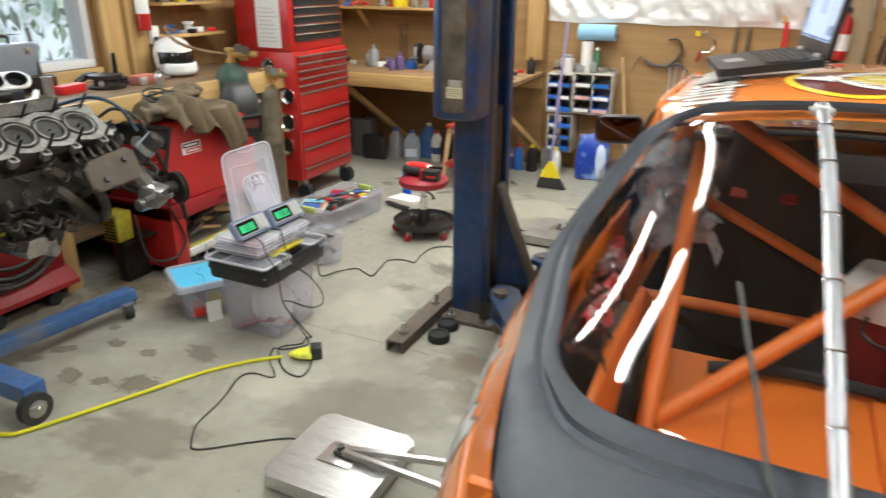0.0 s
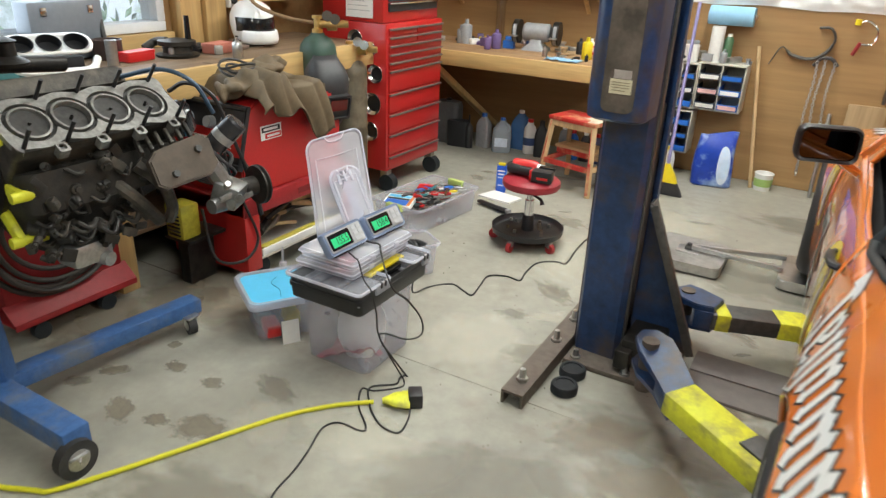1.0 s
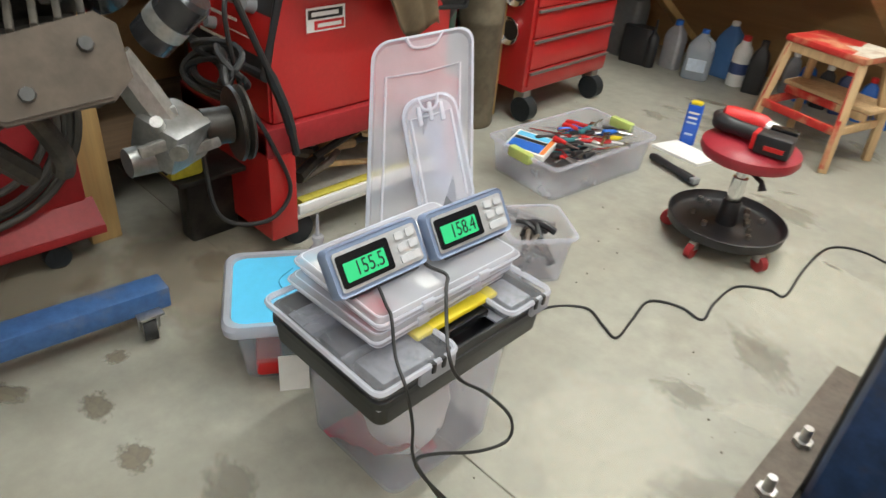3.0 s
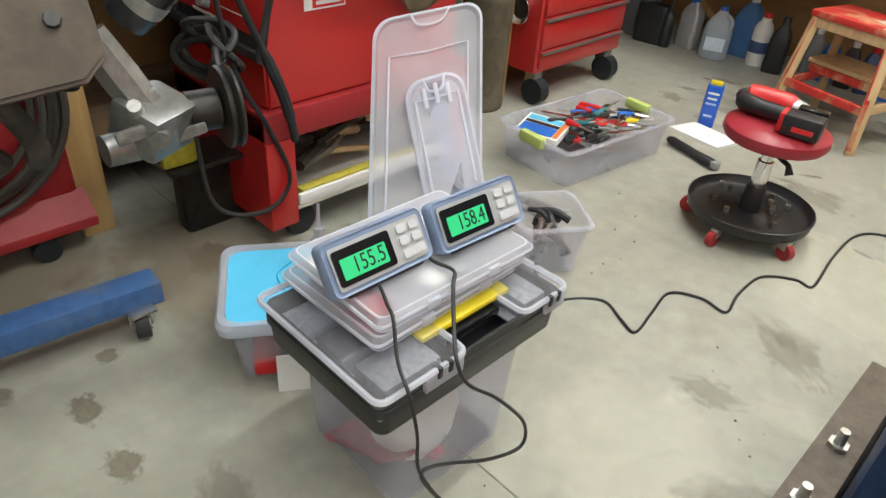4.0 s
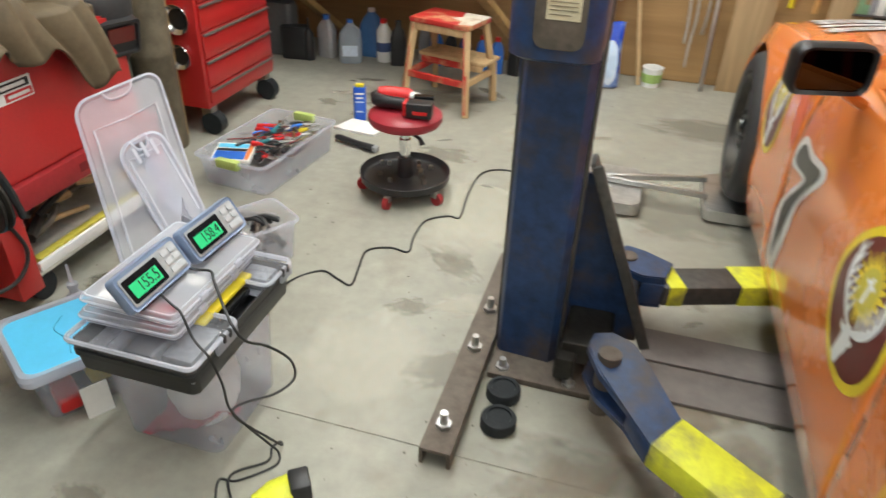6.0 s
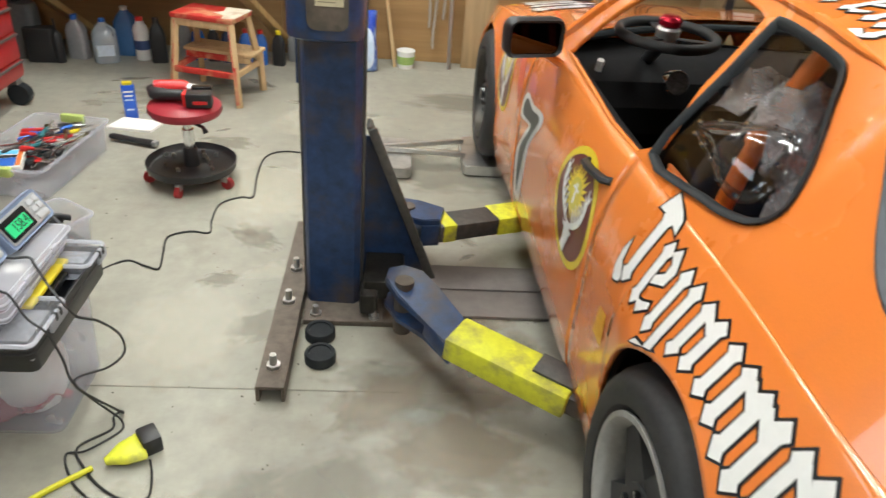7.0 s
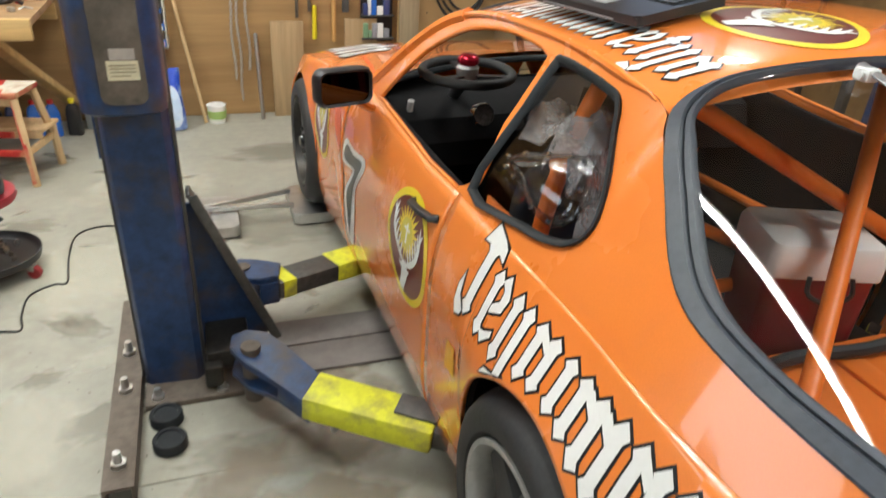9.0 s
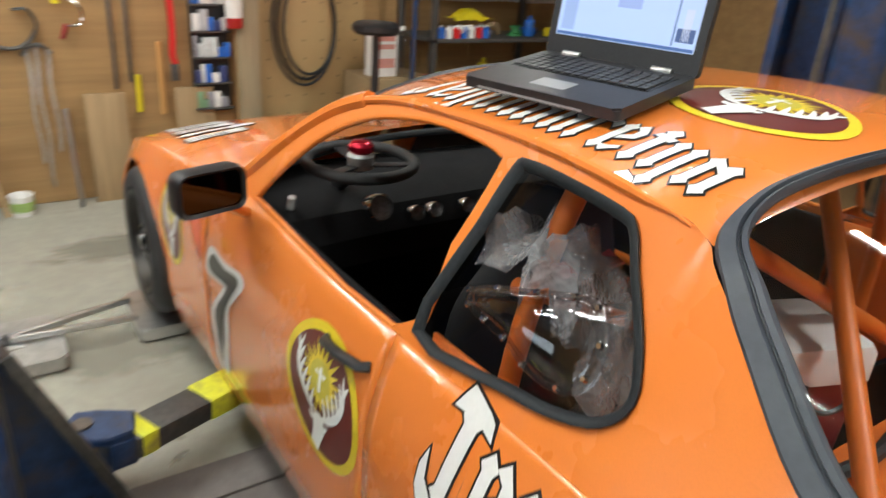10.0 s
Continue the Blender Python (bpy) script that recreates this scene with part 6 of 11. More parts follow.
loft(bm, [[(x, y * w, 0.02 + z * h) for y, z in [(math.cos(a), math.sin(a)) for a in steps(0, 2 * math.pi, 12)[:-1]]] for x, w, h in ((-0.075, 0.010, 0.010), (-0.06, 0.018, 0.014), (-0.03, 0.040, 0.019), (0.015, 0.05, 0.019), (0.02, 0.046, 0.017))], caps=(True, True))
bmesh.ops.transform(bm, matrix=m, verts=bm.verts[:])
part("outlet", bm, LIFT_YELLOW, cord, "bright yellow three-way outlet")
bm = bmesh.new()
box(bm, (0.016, -0.030, 0.0), (0.066, 0.035, 0.055), 0.006, m)
part("adapter", bm, BLACK, cord, "black plug-in adapter")


def cable(pts, r=0.0027, k=8):
    b = Vector((pts[0][0], pts[0][1], 0))
    bm = bmesh.new()
    sweep(bm, spline([Vector(p) - b for p in pts], k), r, 6)
    ob = part("cable", bm, CABLE)
    ob.matrix_world = Matrix.Translation(b)
    return tagged(ob, "thin black cable trailing across the concrete floor", "cable", "floor cables")


F = 0.0045
cable([(-0.55, 5.20, 0.40), (-0.60, 5.29, 0.25), (-0.69, 5.42, 0.06), (-0.715, 5.60, F), (-0.64, 5.69, F), (-0.56, 5.66, F), (-0.505, 5.644, F), (-0.52, 5.75, F), (-0.535, 5.87, F), (-0.46, 5.92, F), (-0.385, 5.915, F), (-0.40, 6.02, F), (-0.395, 6.16, F), (-0.32, 6.23, F), (-0.27, 6.24, F), (-0.29, 6.45, F), (-0.285, 6.66, F), (-0.20, 6.74, F), (-0.05, 6.717, F), (0.15, 6.68, F)], 0.004, 6)
cable([(-0.66, 4.86, 0.492), (-0.615, 4.855, 0.487), (-0.56, 4.83, 0.484), (-0.535, 4.82, 0.478), (-0.50, 4.80, 0.43), (-0.458, 4.785, 0.405), (-0.448, 4.79, 0.36), (-0.44, 4.793, 0.31), (-0.435, 4.795, 0.24), (-0.42, 4.83, 0.15), (-0.40, 4.87, 0.06), (-0.385, 4.89, F), (-0.375, 4.85, F), (-0.44, 4.78, F), (-0.485, 4.765, F), (-0.434, 4.678, F), (-0.345, 4.60, F), (-0.35, 4.572, F), (-0.433, 4.567, F), (-0.461, 4.513, F), (-0.426, 4.402, F), (-0.403, 4.31, F), (-0.384, 4.197, F), (-0.325, 4.11, F), (-0.275, 4.09, F), (-0.15, 4.19, F), (-0.02, 4.284, F), (0.06, 4.25, 0.02)], 0.0032, 6)
cable([(-0.66, 4.97, 0.492), (-0.60, 4.965, 0.487), (-0.56, 4.975, 0.484), (-0.535, 4.95, 0.478), (-0.50, 4.92, 0.44), (-0.455, 4.885, 0.41), (-0.438, 4.90, 0.36), (-0.42, 4.96, 0.30), (-0.41, 5.04, 0.19), (-0.41, 5.045, 0.12), (-0.425, 4.97, 0.13), (-0.432, 4.85, 0.21), (-0.432, 4.80, 0.232), (-0.425, 4.81, 0.19), (-0.405, 4.86, 0.10), (-0.385, 4.905, 0.02), (-0.40, 4.925, F), (-0.41, 4.90, F), (-0.40, 4.856, F), (-0.465, 4.79, F), (-0.42, 4.72, F), (-0.365, 4.667, F), (-0.30, 4.63, F), (-0.237, 4.633, F), (-0.245, 4.70, F), (-0.26, 4.74, 0.02)], 0.0035, 6)

# ---- along the window wall ----
# workbench under the window
wb = thing("workbench", (-2.11, 3.6, 0), 0, "long pine workbench with a worn dark top", "workbench")
for i in range(3):
    bm = bmesh.new()
    box(bm, (-0.34 + i * 0.218, -2.6, 0.905), (-0.34 + i * 0.218 + 0.215, 3.05, 0.943), 0.004)
    part("top_board", bm, BENCH_TOP, wb)
bm = bmesh.new()
box(bm, (0.315, -2.6, 0.815), (0.352, 3.05, 0.946), 0.004)
part("front_board", bm, PINE_Y, wb, "pale knotty pine front board")
for y in (-2.4, -0.6, 1.2, 2.95):
    bm = bmesh.new()
    box(bm, (0.22, y - 0.045, 0), (0.31, y + 0.045, 0.904), 0.004)
    part("leg", bm, PINE_Z, wb)
bm = bmesh.new()
box(bm, (-0.335, -2.6, 0.20), (0.2, 3.0, 0.22), 0.003)
part("shelf", bm, BENCH_TOP, wb)

# red tool chest on casters
ch = thing("tool_chest", (-1.90, 6.925, 0), 0, "tall red steel rolling tool chest with many drawers", "tool chest")
CH0, CH1, CD = -0.325, 0.325, 0.25
bm = bmesh.new()
box(bm, (-CD, CH0, 0.145), (CD - 0.012, CH1, 1.055), 0.008)
part("cabinet", bm, RED_PAINT, ch)
bm = bmesh.new()
box(bm, (-CD, CH0 + 0.005, 1.057), (CD - 0.04, CH1 - 0.02, 1.62), 0.008)
part("top_chest", bm, RED_PAINT, ch)
zz = [1.035, 0.985, 0.935, 0.885, 0.835, 0.785, 0.645, 0.515, 0.385, 0.245]
DARK_TRIM = surface("dark_pull", (0.22, 0.20, 0.19), 0.35, 0.6, vary=0.1)
for i, (z1, z0) in enumerate(zip(zz, zz[1:] + [0.16])):
    for (y0, y1) in (((CH0 + 0.02, -0.005), (0.005, CH1 - 0.02)) if i in (0, 1) else ((CH0 + 0.02, CH1 - 0.02),)):
        if i == 9:
            z0 = 0.165
        bm = bmesh.new()
        box(bm, (CD - 0.014, y0, z0 + 0.004), (CD, y1, z1 - 0.004), 0.004)
        d = part("drawer", bm, RED_PAINT, ch)
        bm = bmesh.new()
        box(bm, (CD - 0.002, y0, z1 - 0.018), (CD + 0.013, y1, z1 - 0.006), 0.003)
        part("pull", bm, DARK_TRIM, d, "dark metal drawer pull")
for i in range(5):
    bm = bmesh.new()
    z = 1.12 + i * 0.058
    box(bm, (CD - 0.042, CH0 + 0.055, z), (CD - 0.026, CH1 - 0.05, z + 0.052), 0.003)
    d = part("drawer", bm, surface("black_drawer", (0.03, 0.03, 0.032), 0.4), ch, "black drawer front")
    bm = bmesh.new()
    box(bm, (CD - 0.028, CH0 + 0.055, z + 0.042), (CD - 0.012, CH1 - 0.05, z + 0.052), 0.003)
    part("pull", bm, CHROME, d, "bright metal pull")
for sx in (-1, 1):
    for sy in (-1, 1):
        cx, cy = sx * (CD - 0.05), sy * (CH1 - 0.055)
        bm = bmesh.new()
        box(bm, (cx - 0.03, cy - 0.026, 0.07), (cx + 0.03, cy + 0.026, 0.146), 0.006)
        c = part("caster", bm, STEEL, ch)
        bm = bmesh.new()
        cone(bm, (cx + 0.02, cy - 0.028, 0.058), (cx + 0.02, cy + 0.028, 0.058), 0.057, 0.057, 24)
        part("wheel", bm, RUBBER, c, "black rubber wheel")
bm = bmesh.new()
box(bm, (-0.06, CH0 - 0.004, 1.08), (0.14, CH0 - 0.0005, 1.40))
sh = part("paper_sheet", bm, WHITE_STUFF)
sh.matrix_world = pose(-1.90, 6.925, 0)
tagged(sh, "white paper sheet taped to the side of the tool chest", "paper")
bm = bmesh.new()
for i in range(9):
    box(bm, (-0.045, CH0 - 0.0052, 1.12 + i * 0.027), (0.12 - 0.02 * (i % 3), CH0 - 0.0042, 1.124 + i * 0.027))
ob = part("print", bm, surface("grey_print", (0.45, 0.45, 0.45), 0.6), sh)
# round magnetic trays on its side
for x, z, r in ((0.02, 0.955, 0.055), (0.13, 0.905, 0.045), (0.17, 0.76, 0.055), (0.145, 0.575, 0.068), (0.13, 0.40, 0.06)):
    t = thing("magnetic_tray", (-1.90 + x, 6.925 + CH0, z), 0, "round steel magnetic tray stuck to the tool chest", "tray", "magnetic trays")
    bm = bmesh.new()
    lathe(bm, [(0, 0.004), (r * 0.72, 0.004), (r * 0.9, 0.016), (r, 0.026), (r * 1.02, 0.024), (r * 0.94, 0.012), (r * 0.8, 0.0), (0, 0.0)], 32, pose(0, 0, 0, 90))
    part("bowl", bm, CHROME, t)
    bm = bmesh.new()
    lathe(bm, [(0, 0.0055), (r * 0.7, 0.0055), (r * 0.7, 0.0045)], 32, pose(0, 0, 0, 90))
    part("magnet_face", bm, BLACK, t)

# gas cylinders with brass regulators
BRASS = surface("brass", (0.78, 0.58, 0.24), 0.28, 0.9, vary=0.12, grain=60)
CYL_BROWN = surface("weathered_cylinder_paint", (0.105, 0.085, 0.055), 0.6, vary=0.2, grain=20, stain=(0.17, 0.14, 0.095), stain_scale=5, stain_amount=0.8, bump=0.2)
CYL_GREEN = surface("dark_green_cylinder_paint", (0.035, 0.075, 0.055), 0.5, vary=0.15, grain=20, stain=(0.07, 0.10, 0.08), stain_scale=4, stain_amount=0.6, bump=0.1)


def gas_cylinder(x, y, r, h, mat, label, arm):
    t = thing("gas_cylinder", (x, y, 0), arm, label, "gas cylinder", "gas cylinders")
    bm = bmesh.new()
    lathe(bm, [(0, 0.0), (r * 0.95, 0), (r, 0.012), (r, 0.04), (r * 0.985, 0.05), (r * 0.985, h * 0.52), (r, h * 0.525), (r, h * 0.545), (r * 0.985, h * 0.55), (r, h - r * 0.9), (r * 0.93, h - r * 0.5), (r * 0.7, h - r * 0.18), (r * 0.4, h), (r * 0.34, h + 0.012), (0, h + 0.012)], 36)
    part("tank", bm, mat, t)
    bm = bmesh.new()
    lathe(bm, [(0, h), (0.03, h), (0.03, h + 0.03), (0.018, h + 0.035), (0.018, h + 0.08), (0.028, h + 0.085), (0.028, h + 0.10), (0, h + 0.10)], 16)
    v = part("valve", bm, BRASS, t, "brass valve")
    bm = bmesh.new()
    cone(bm, (0.015, 0, h + 0.055), (0.15, 0, h + 0.06), 0.019, 0.019, 12)
    cone(bm, (0.055, 0, h + 0.057), (0.105, 0, h + 0.058), 0.034, 0.034, 16)
    cone(bm, (0.13, 0, h + 0.06), (0.165, 0, h + 0.06), 0.02, 0.018, 6)
    part("regulator", bm, BRASS, v)
    for dx, dz in ((0.06, 0.075), (0.10, 0.05)):
        bm = bmesh.new()
        c = Vector((dx, -0.035, h + 0.055 + dz * 0.6))
        cone(bm, c, c + Vector((0.004, -0.022, 0.004)), 0.027, 0.027, 20)
        part("gauge", bm, CHROME, v, "round pressure gauge")
    return t


gas_cylinder(-1.81, 6.44, 0.098, 0.86, CYL_BROWN, "weathered brown gas cylinder with a brass regulator", 18)
gas_cylinder(-1.735, 6.06, 0.10, 1.03, CYL_GREEN, "dark green gas cylinder with a brass regulator", 30)
bm = bmesh.new()
sweep(bm, spline([(-1.735, 6.06, 1.09), (-1.88, 5.99, 1.11), (-2.05, 5.95, 1.16), (-2.16, 5.97, 1.24), (-2.2, 6.1, 1.2)], 6), 0.010, 8)
ob = part("gas_hose", bm, surface("tan_hose", (0.22, 0.13, 0.06), 0.6))
tagged(ob, "brown rubber gas hose looping off the regulator", "hose")

# welder on its cart
wd = thing("welder_cart", (-1.66, 5.50, 0), 0, "red arc welder on a red wheeled cart, grimy shelf below", "welder")
X = 0.225   # half width
bm = bmesh.new()
prof = [(-0.33, 0.415), (0.36, 0.415), (0.36, 0.80), (-0.20, 0.845), (-0.27, 0.80), (-0.33, 0.62)]
vs = slab(bm, prof, -X, X, Matrix(((0, 0, 1, 0), (1, 0, 0, 0), (0, 1, 0, 0), (0, 0, 0, 1))))
bmesh.ops.bevel(bm, geom=bm.edges[:], offset=0.008, segments=2, affect="EDGES")
part("housing", bm, RED_PAINT, wd)
bm = bmesh.new()
a, b = Vector((0, -0.27, 0.80)), Vector((0, -0.335, 0.56))
sheet(bm, lambda u, v: (-X + 0.01 + (2 * X - 0.02) * u, (a + (b - a) * v).y - 0.006, (a + (b - a) * v).z), (0, 1), (0, 1))
sweep(bm, [(-X, -0.275, 0.81), (X + 0.004, -0.275, 0.81), (X + 0.004, -0.343, 0.56), (-X, -0.343, 0.56)], 0.016, 8, True)
pn = part("control_panel", bm, BLACK, wd, "black control panel with knobs")
for x, v, r in ((-0.12, 0.3, 0.03), (0.02, 0.3, 0.03), (0.12, 0.35, 0.022), (-0.05, 0.7, 0.018)):
    p = a + (b - a) * v
    bm = bmesh.new()
    cone(bm, (x, p.y - 0.006, p.z), (x, p.y - 0.035, p.z + 0.008), r, r * 0.85, 16)
    part("knob", bm, GREY_PLASTIC, pn)
for z, x0 in ((0.60, -0.12), (0.63, 0.0), (0.66, -0.1)):
    bm = bmesh.new()
    p = a + (b - a) * ((0.8 - z) / 0.24)
    box(bm, (x0, p.y - 0.009, z), (x0 + 0.16, p.y - 0.0065, z + 0.008))
    part("print", bm, WHITE_STUFF, pn)
# maker's plate on the side, as plain bars
bm = bmesh.new()
box(bm, (X + 0.0005, -0.205, 0.655), (X + 0.003, -0.075, 0.72))
lb = part("label", bm, WHITE, wd, "red, black and white maker's label")
for y0, y1, z0, z1, m in ((-0.20, -0.085, 0.69, 0.714, INK), (-0.18, -0.08, 0.660, 0.684, RED_P)):
    bm = bmesh.new()
    box(bm, (X + 0.0028, y0, z0), (X + 0.0045, y1, z1))
    part("print", bm, m, lb)
for y0, y1 in ((-0.19, -0.10),):
    bm = bmesh.new()
    box(bm, (X + 0.0042, y0, 0.697), (X + 0.0055, y1, 0.708))
    part("print", bm, WHITE, lb)
bm = bmesh.new()
box(bm, (X + 0.0042, -0.17, 0.667), (X + 0.0055, -0.09, 0.677))
part("print", bm, WHITE, lb)
# cart
bm = bmesh.new()
box(bm, (-X - 0.02, -0.36, 0.33), (X + 0.02, 0.42, 0.414), 0.006)
part("cart_top", bm, RED_DULL, wd, "dusty red cart top tray")
bm = bmesh.new()
box(bm, (X + 0.0205, 0.0, 0.355), (X + 0.022, 0.20, 0.385))
part("print", bm, surface("dark_red_print", (0.20, 0.01, 0.012), 0.6), wd)
for sx in (-1, 1):
    for y0, y1 in ((-0.36, -0.27), (0.34, 0.42)):
        bm = bmesh.new()
        box(bm, (sx * (X + 0.018) - 0.004, y0, 0.06), (sx * (X + 0.018) + 0.004, y1, 0.33), 0.002)
        part("upright", bm, RED_PAINT, wd)
bm = bmesh.new()
slab(bm, [(-X - 0.015, 0.06), (X + 0.015, 0.06), (X + 0.015, 0.40), (-X - 0.015, 0.40)], 0.345, 0.36, Matrix(((1, 0, 0, 0), (0, 0, -1, 0), (0, 1, 0, 0), (0, 0, 0, 1))))
part("front_panel", bm, RED_PAINT, wd)
bm = bmesh.new()
box(bm, (-X, -0.34, 0.10), (X + 0.02, 0.42, 0.112), 0.002)
part("shelf", bm, surface("white_shelf", (0.60, 0.58, 0.52), 0.5, vary=0.15, grain=20, stain=(0.3, 0.27, 0.2)), wd, "grubby white shelf tray")
bm = bmesh.new()
box(bm, (X + 0.006, -0.26, 0.112), (X + 0.02, 0.42, 0.145), 0.002)
part("shelf_lip", bm, WHITE_STUFF, wd)
bm = bmesh.new()
box(bm, (X - 0.03, -0.24, 0.113), (X + 0.004, 0.40, 0.148), 0.002)
part("level", bm, surface("grimy_yellow", (0.50, 0.43, 0.06), 0.5, vary=0.2), wd, "yellow spirit level")
for x in (-X, X - 0.03):
    bm = bmesh.new()
    cone(bm, (x, -0.25, 0.05), (x + 0.03, -0.25, 0.05), 0.05, 0.05, 20)
    part("wheel", bm, RUBBER, wd)
    bm = bmesh.new()
    cone(bm, (x - 0.01, 0.33, 0.09), (x + 0.03, 0.33, 0.09), 0.09, 0.09, 24)
    part("wheel", bm, RUBBER, wd)
rnd = random.Random(8)
RUST_WOOD = (RUSTY, BARE_WOOD, DARK_STEEL, surface("old_leather", (0.16, 0.10, 0.055), 0.7, vary=0.25), OILY)
for i in range(38):
    bm = bmesh.new()
    c = Vector((rnd.uniform(-0.12, 0.17), rnd.uniform(-0.2, 0.34), 0.155 + 0.0042 * i))
    d = Vector((rnd.uniform(-0.05, 0.05), rnd.uniform(0.06, 0.16), rnd.uniform(-0.05, 0.06)))
    sweep(bm, spline([c - d, c + Vector((rnd.uniform(-0.03, 0.03), 0, 0.012)), c + d], 4), rnd.uniform(0.009, 0.024), 7)
    ob = part("scrap_tool", bm, RUST_WOOD[i % 5])
    ob.matrix_world = pose(-1.66, 5.50, 0)
    tagged(ob, "old rusty tool piled on the cart shelf", "hand tool", "cart shelf tools")
# leads coiled at its front
for k, (r, c) in enumerate(((0.13, (-1.47, 5.05, 0.600)), (0.145, (-1.46, 5.03, 0.575)), (0.12, (-1.48, 5.04, 0.555)), (0.105, (-1.45, 5.04, 0.62)))):
    bm = bmesh.new()
    sweep(bm, [Vector((c[0] + r * math.cos(t) * 0.8, c[1] - 0.03 * math.sin(t * 2 + k), c[2] + 0.45 * r * math.sin(t))) for t in steps(0, 2 * math.pi, 28)[:-1]], 0.009, 7, True)
    ob = part("welding_lead", bm, CABLE)
    tagged(ob, "black welding lead coiled at the front of the welder", "cable", "welding leads")
bm = bmesh.new()
sweep(bm, spline([(-1.44, 5.10, 0.82), (-1.40, 5.04, 0.75), (-1.40, 5.07, 0.55), (-1.405, 5.15, 0.38), (-1.40, 5.20, 0.22), (-1.41, 5.12, 0.14), (-1.46, 5.0, 0.18), (-1.52, 5.0, 0.40)], 8), 0.0065, 8)
ob = part("welding_lead", bm, CABLE)
tagged(ob, "black welding lead hanging down the cart", "cable", "welding leads")
bm = bmesh.new()
sweep(bm, spline([(-1.62, 4.98, 0.90), (-1.52, 4.99, 0.945), (-1.42, 5.03, 0.90), (-1.395, 5.08, 0.75), (-1.385, 5.17, 0.52), (-1.385, 5.20, 0.42), (-1.385, 5.215, 0.34)], 8), [0.009] * 30 + [0.015] * 12 + [0.012] * 7, 8)
ob = part("electrode_holder", bm, CABLE)
tagged(ob, "black electrode holder hanging off the welder", "welding tool")

# leather jacket thrown over the welder
LEATHER = surface("brown_leather", (0.115, 0.082, 0.045), 0.65, vary=0.15, grain=30, stain=(0.17, 0.125, 0.07), stain_scale=5, stain_amount=0.6, bump=0.15)


def drape(u, v):
    x = -0.28 + 0.62 * u
    y = -0.27 + 0.47 * v
    top = 0.868 - 0.05 * max(0, v - 0.4)
    hang = max(0.0, x - 0.20)
    edge = interp(v, [(0, 0.0), (0.12, 0.03), (0.25, 0.10), (0.36, 0.10), (0.46, 0.05), (0.56, 0.06), (0.68, 0.14), (0.82, 0.21), (1.0, 0.19)])
    d = v * 1.0 - u * 0.75
    p = Vector((u * 2.2, v * 2.6, 0.4))
    wob = noise.noise(p) * 0.5
    folds = abs(math.sin(7.5 * d + 3.0 * wob)) ** 0.7 * 0.040 + abs(math.sin(15 * d + 5 * wob + u * 4)) ** 0.8 * 0.014
    z = top + 0.05 * noise.noise(p * 1.3) + folds * (0.6 + 0.4 * noise.noise(p * 2.1)) + 0.03 * bell(v - 0.2, 0.2)
    if hang > 0:
        k = min(1.0, hang / 0.14)
        x = 0.225 + 0.045 * math.sin(k * 1.57) + folds * 0.9
        z -= 0.04 * k + k ** 1.3 * edge
    fwd = max(0.0, -0.20 - y)
    z -= fwd * 0.9
    return (x, y, z)


bm = bmesh.new()
sheet(bm, drape, steps(0, 1, 70), steps(0, 1, 80))
jkt = thing("leather_jacket", (-1.66, 5.52, 0), 0, "brown leather welding jacket draped over the welder", "jacket")
jk = part("body", bm, LEATHER, jkt, angle=180)
bm = bmesh.new()   # a rolled sleeve with its open cuff
C = spline([(0.0, 0.10, 0.93), (0.08, -0.02, 0.945), (0.14, -0.16, 0.93), (0.13, -0.27, 0.885), (0.09, -0.33, 0.865)], 8)
def sleeve(k, a):
    c = C[int(k)]
    r = 0.050 + 0.012 * math.sin(k * 1.1) + 0.010 * math.sin(3 * a + k * 0.5) + 0.006 * math.sin(5 * a - k)
    d = (C[min(int(k) + 1, len(C) - 1)] - C[max(int(k) - 1, 0)]).normalized()
    s = d.cross(Vector((0, 0, 1))).normalized()
    return c + s * r * 1.25 * math.cos(a) + s.cross(d) * r * 0.72 * math.sin(a)
sheet(bm, sleeve, range(len(C)), steps(0, 2 * math.pi, 20))
sl = part("sleeve", bm, LEATHER, jkt, angle=180)
sl.modifiers.new("thickness", "SOLIDIFY").thickness = 0.006
md = jk.modifiers.new("thickness", "SOLIDIFY")
md.thickness = 0.006
for k, (x, y, z, r) in enumerate(((-1.60, 5.36, 0.935, 0.085), (-1.585, 5.37, 0.952, 0.075), (-1.61, 5.355, 0.968, 0.08))):
    bm = bmesh.new()
    sweep(bm, [Vector((x + r * math.cos(t), y + r * math.sin(t), z + 0.012 * math.sin(2 * t + k))) for t in steps(0, 2 * math.pi, 26)[:-1]], 0.006, 6, True)
    tagged(part("cable_coil", bm, CABLE), "coil of dark cable lying on the leather jacket", "cable", "jacket cables")

# welding mask standing behind it
mk = thing("welding_mask", (-1.565, 5.86, 0.0), -62, "black welding mask with a red-lit dark lens", "welding mask")
mk.matrix_world = pose(-1.55, 5.87, 0.78, 12, 0, 72)
bm = bmesh.new()


def shell(z):
    k = (z + 0.18) / 0.37
    w = interp(k, [(0, 0.062), (0.25, 0.092), (0.55, 0.108), (0.8, 0.105), (1.0, 0.060)])
    d = interp(k, [(0, 0.13), (0.25, 0.16), (0.5, 0.155), (0.8, 0.12), (1.0, 0.02)])
    pts = []
    for i in range(15):
        a = math.pi * i / 14
        sq = 0.65
        c, s = math.cos(a), math.sin(a)
        pts.append((w * math.copysign(abs(c) ** sq, c), -d * abs(s) ** sq + 0.02, z))
    return pts


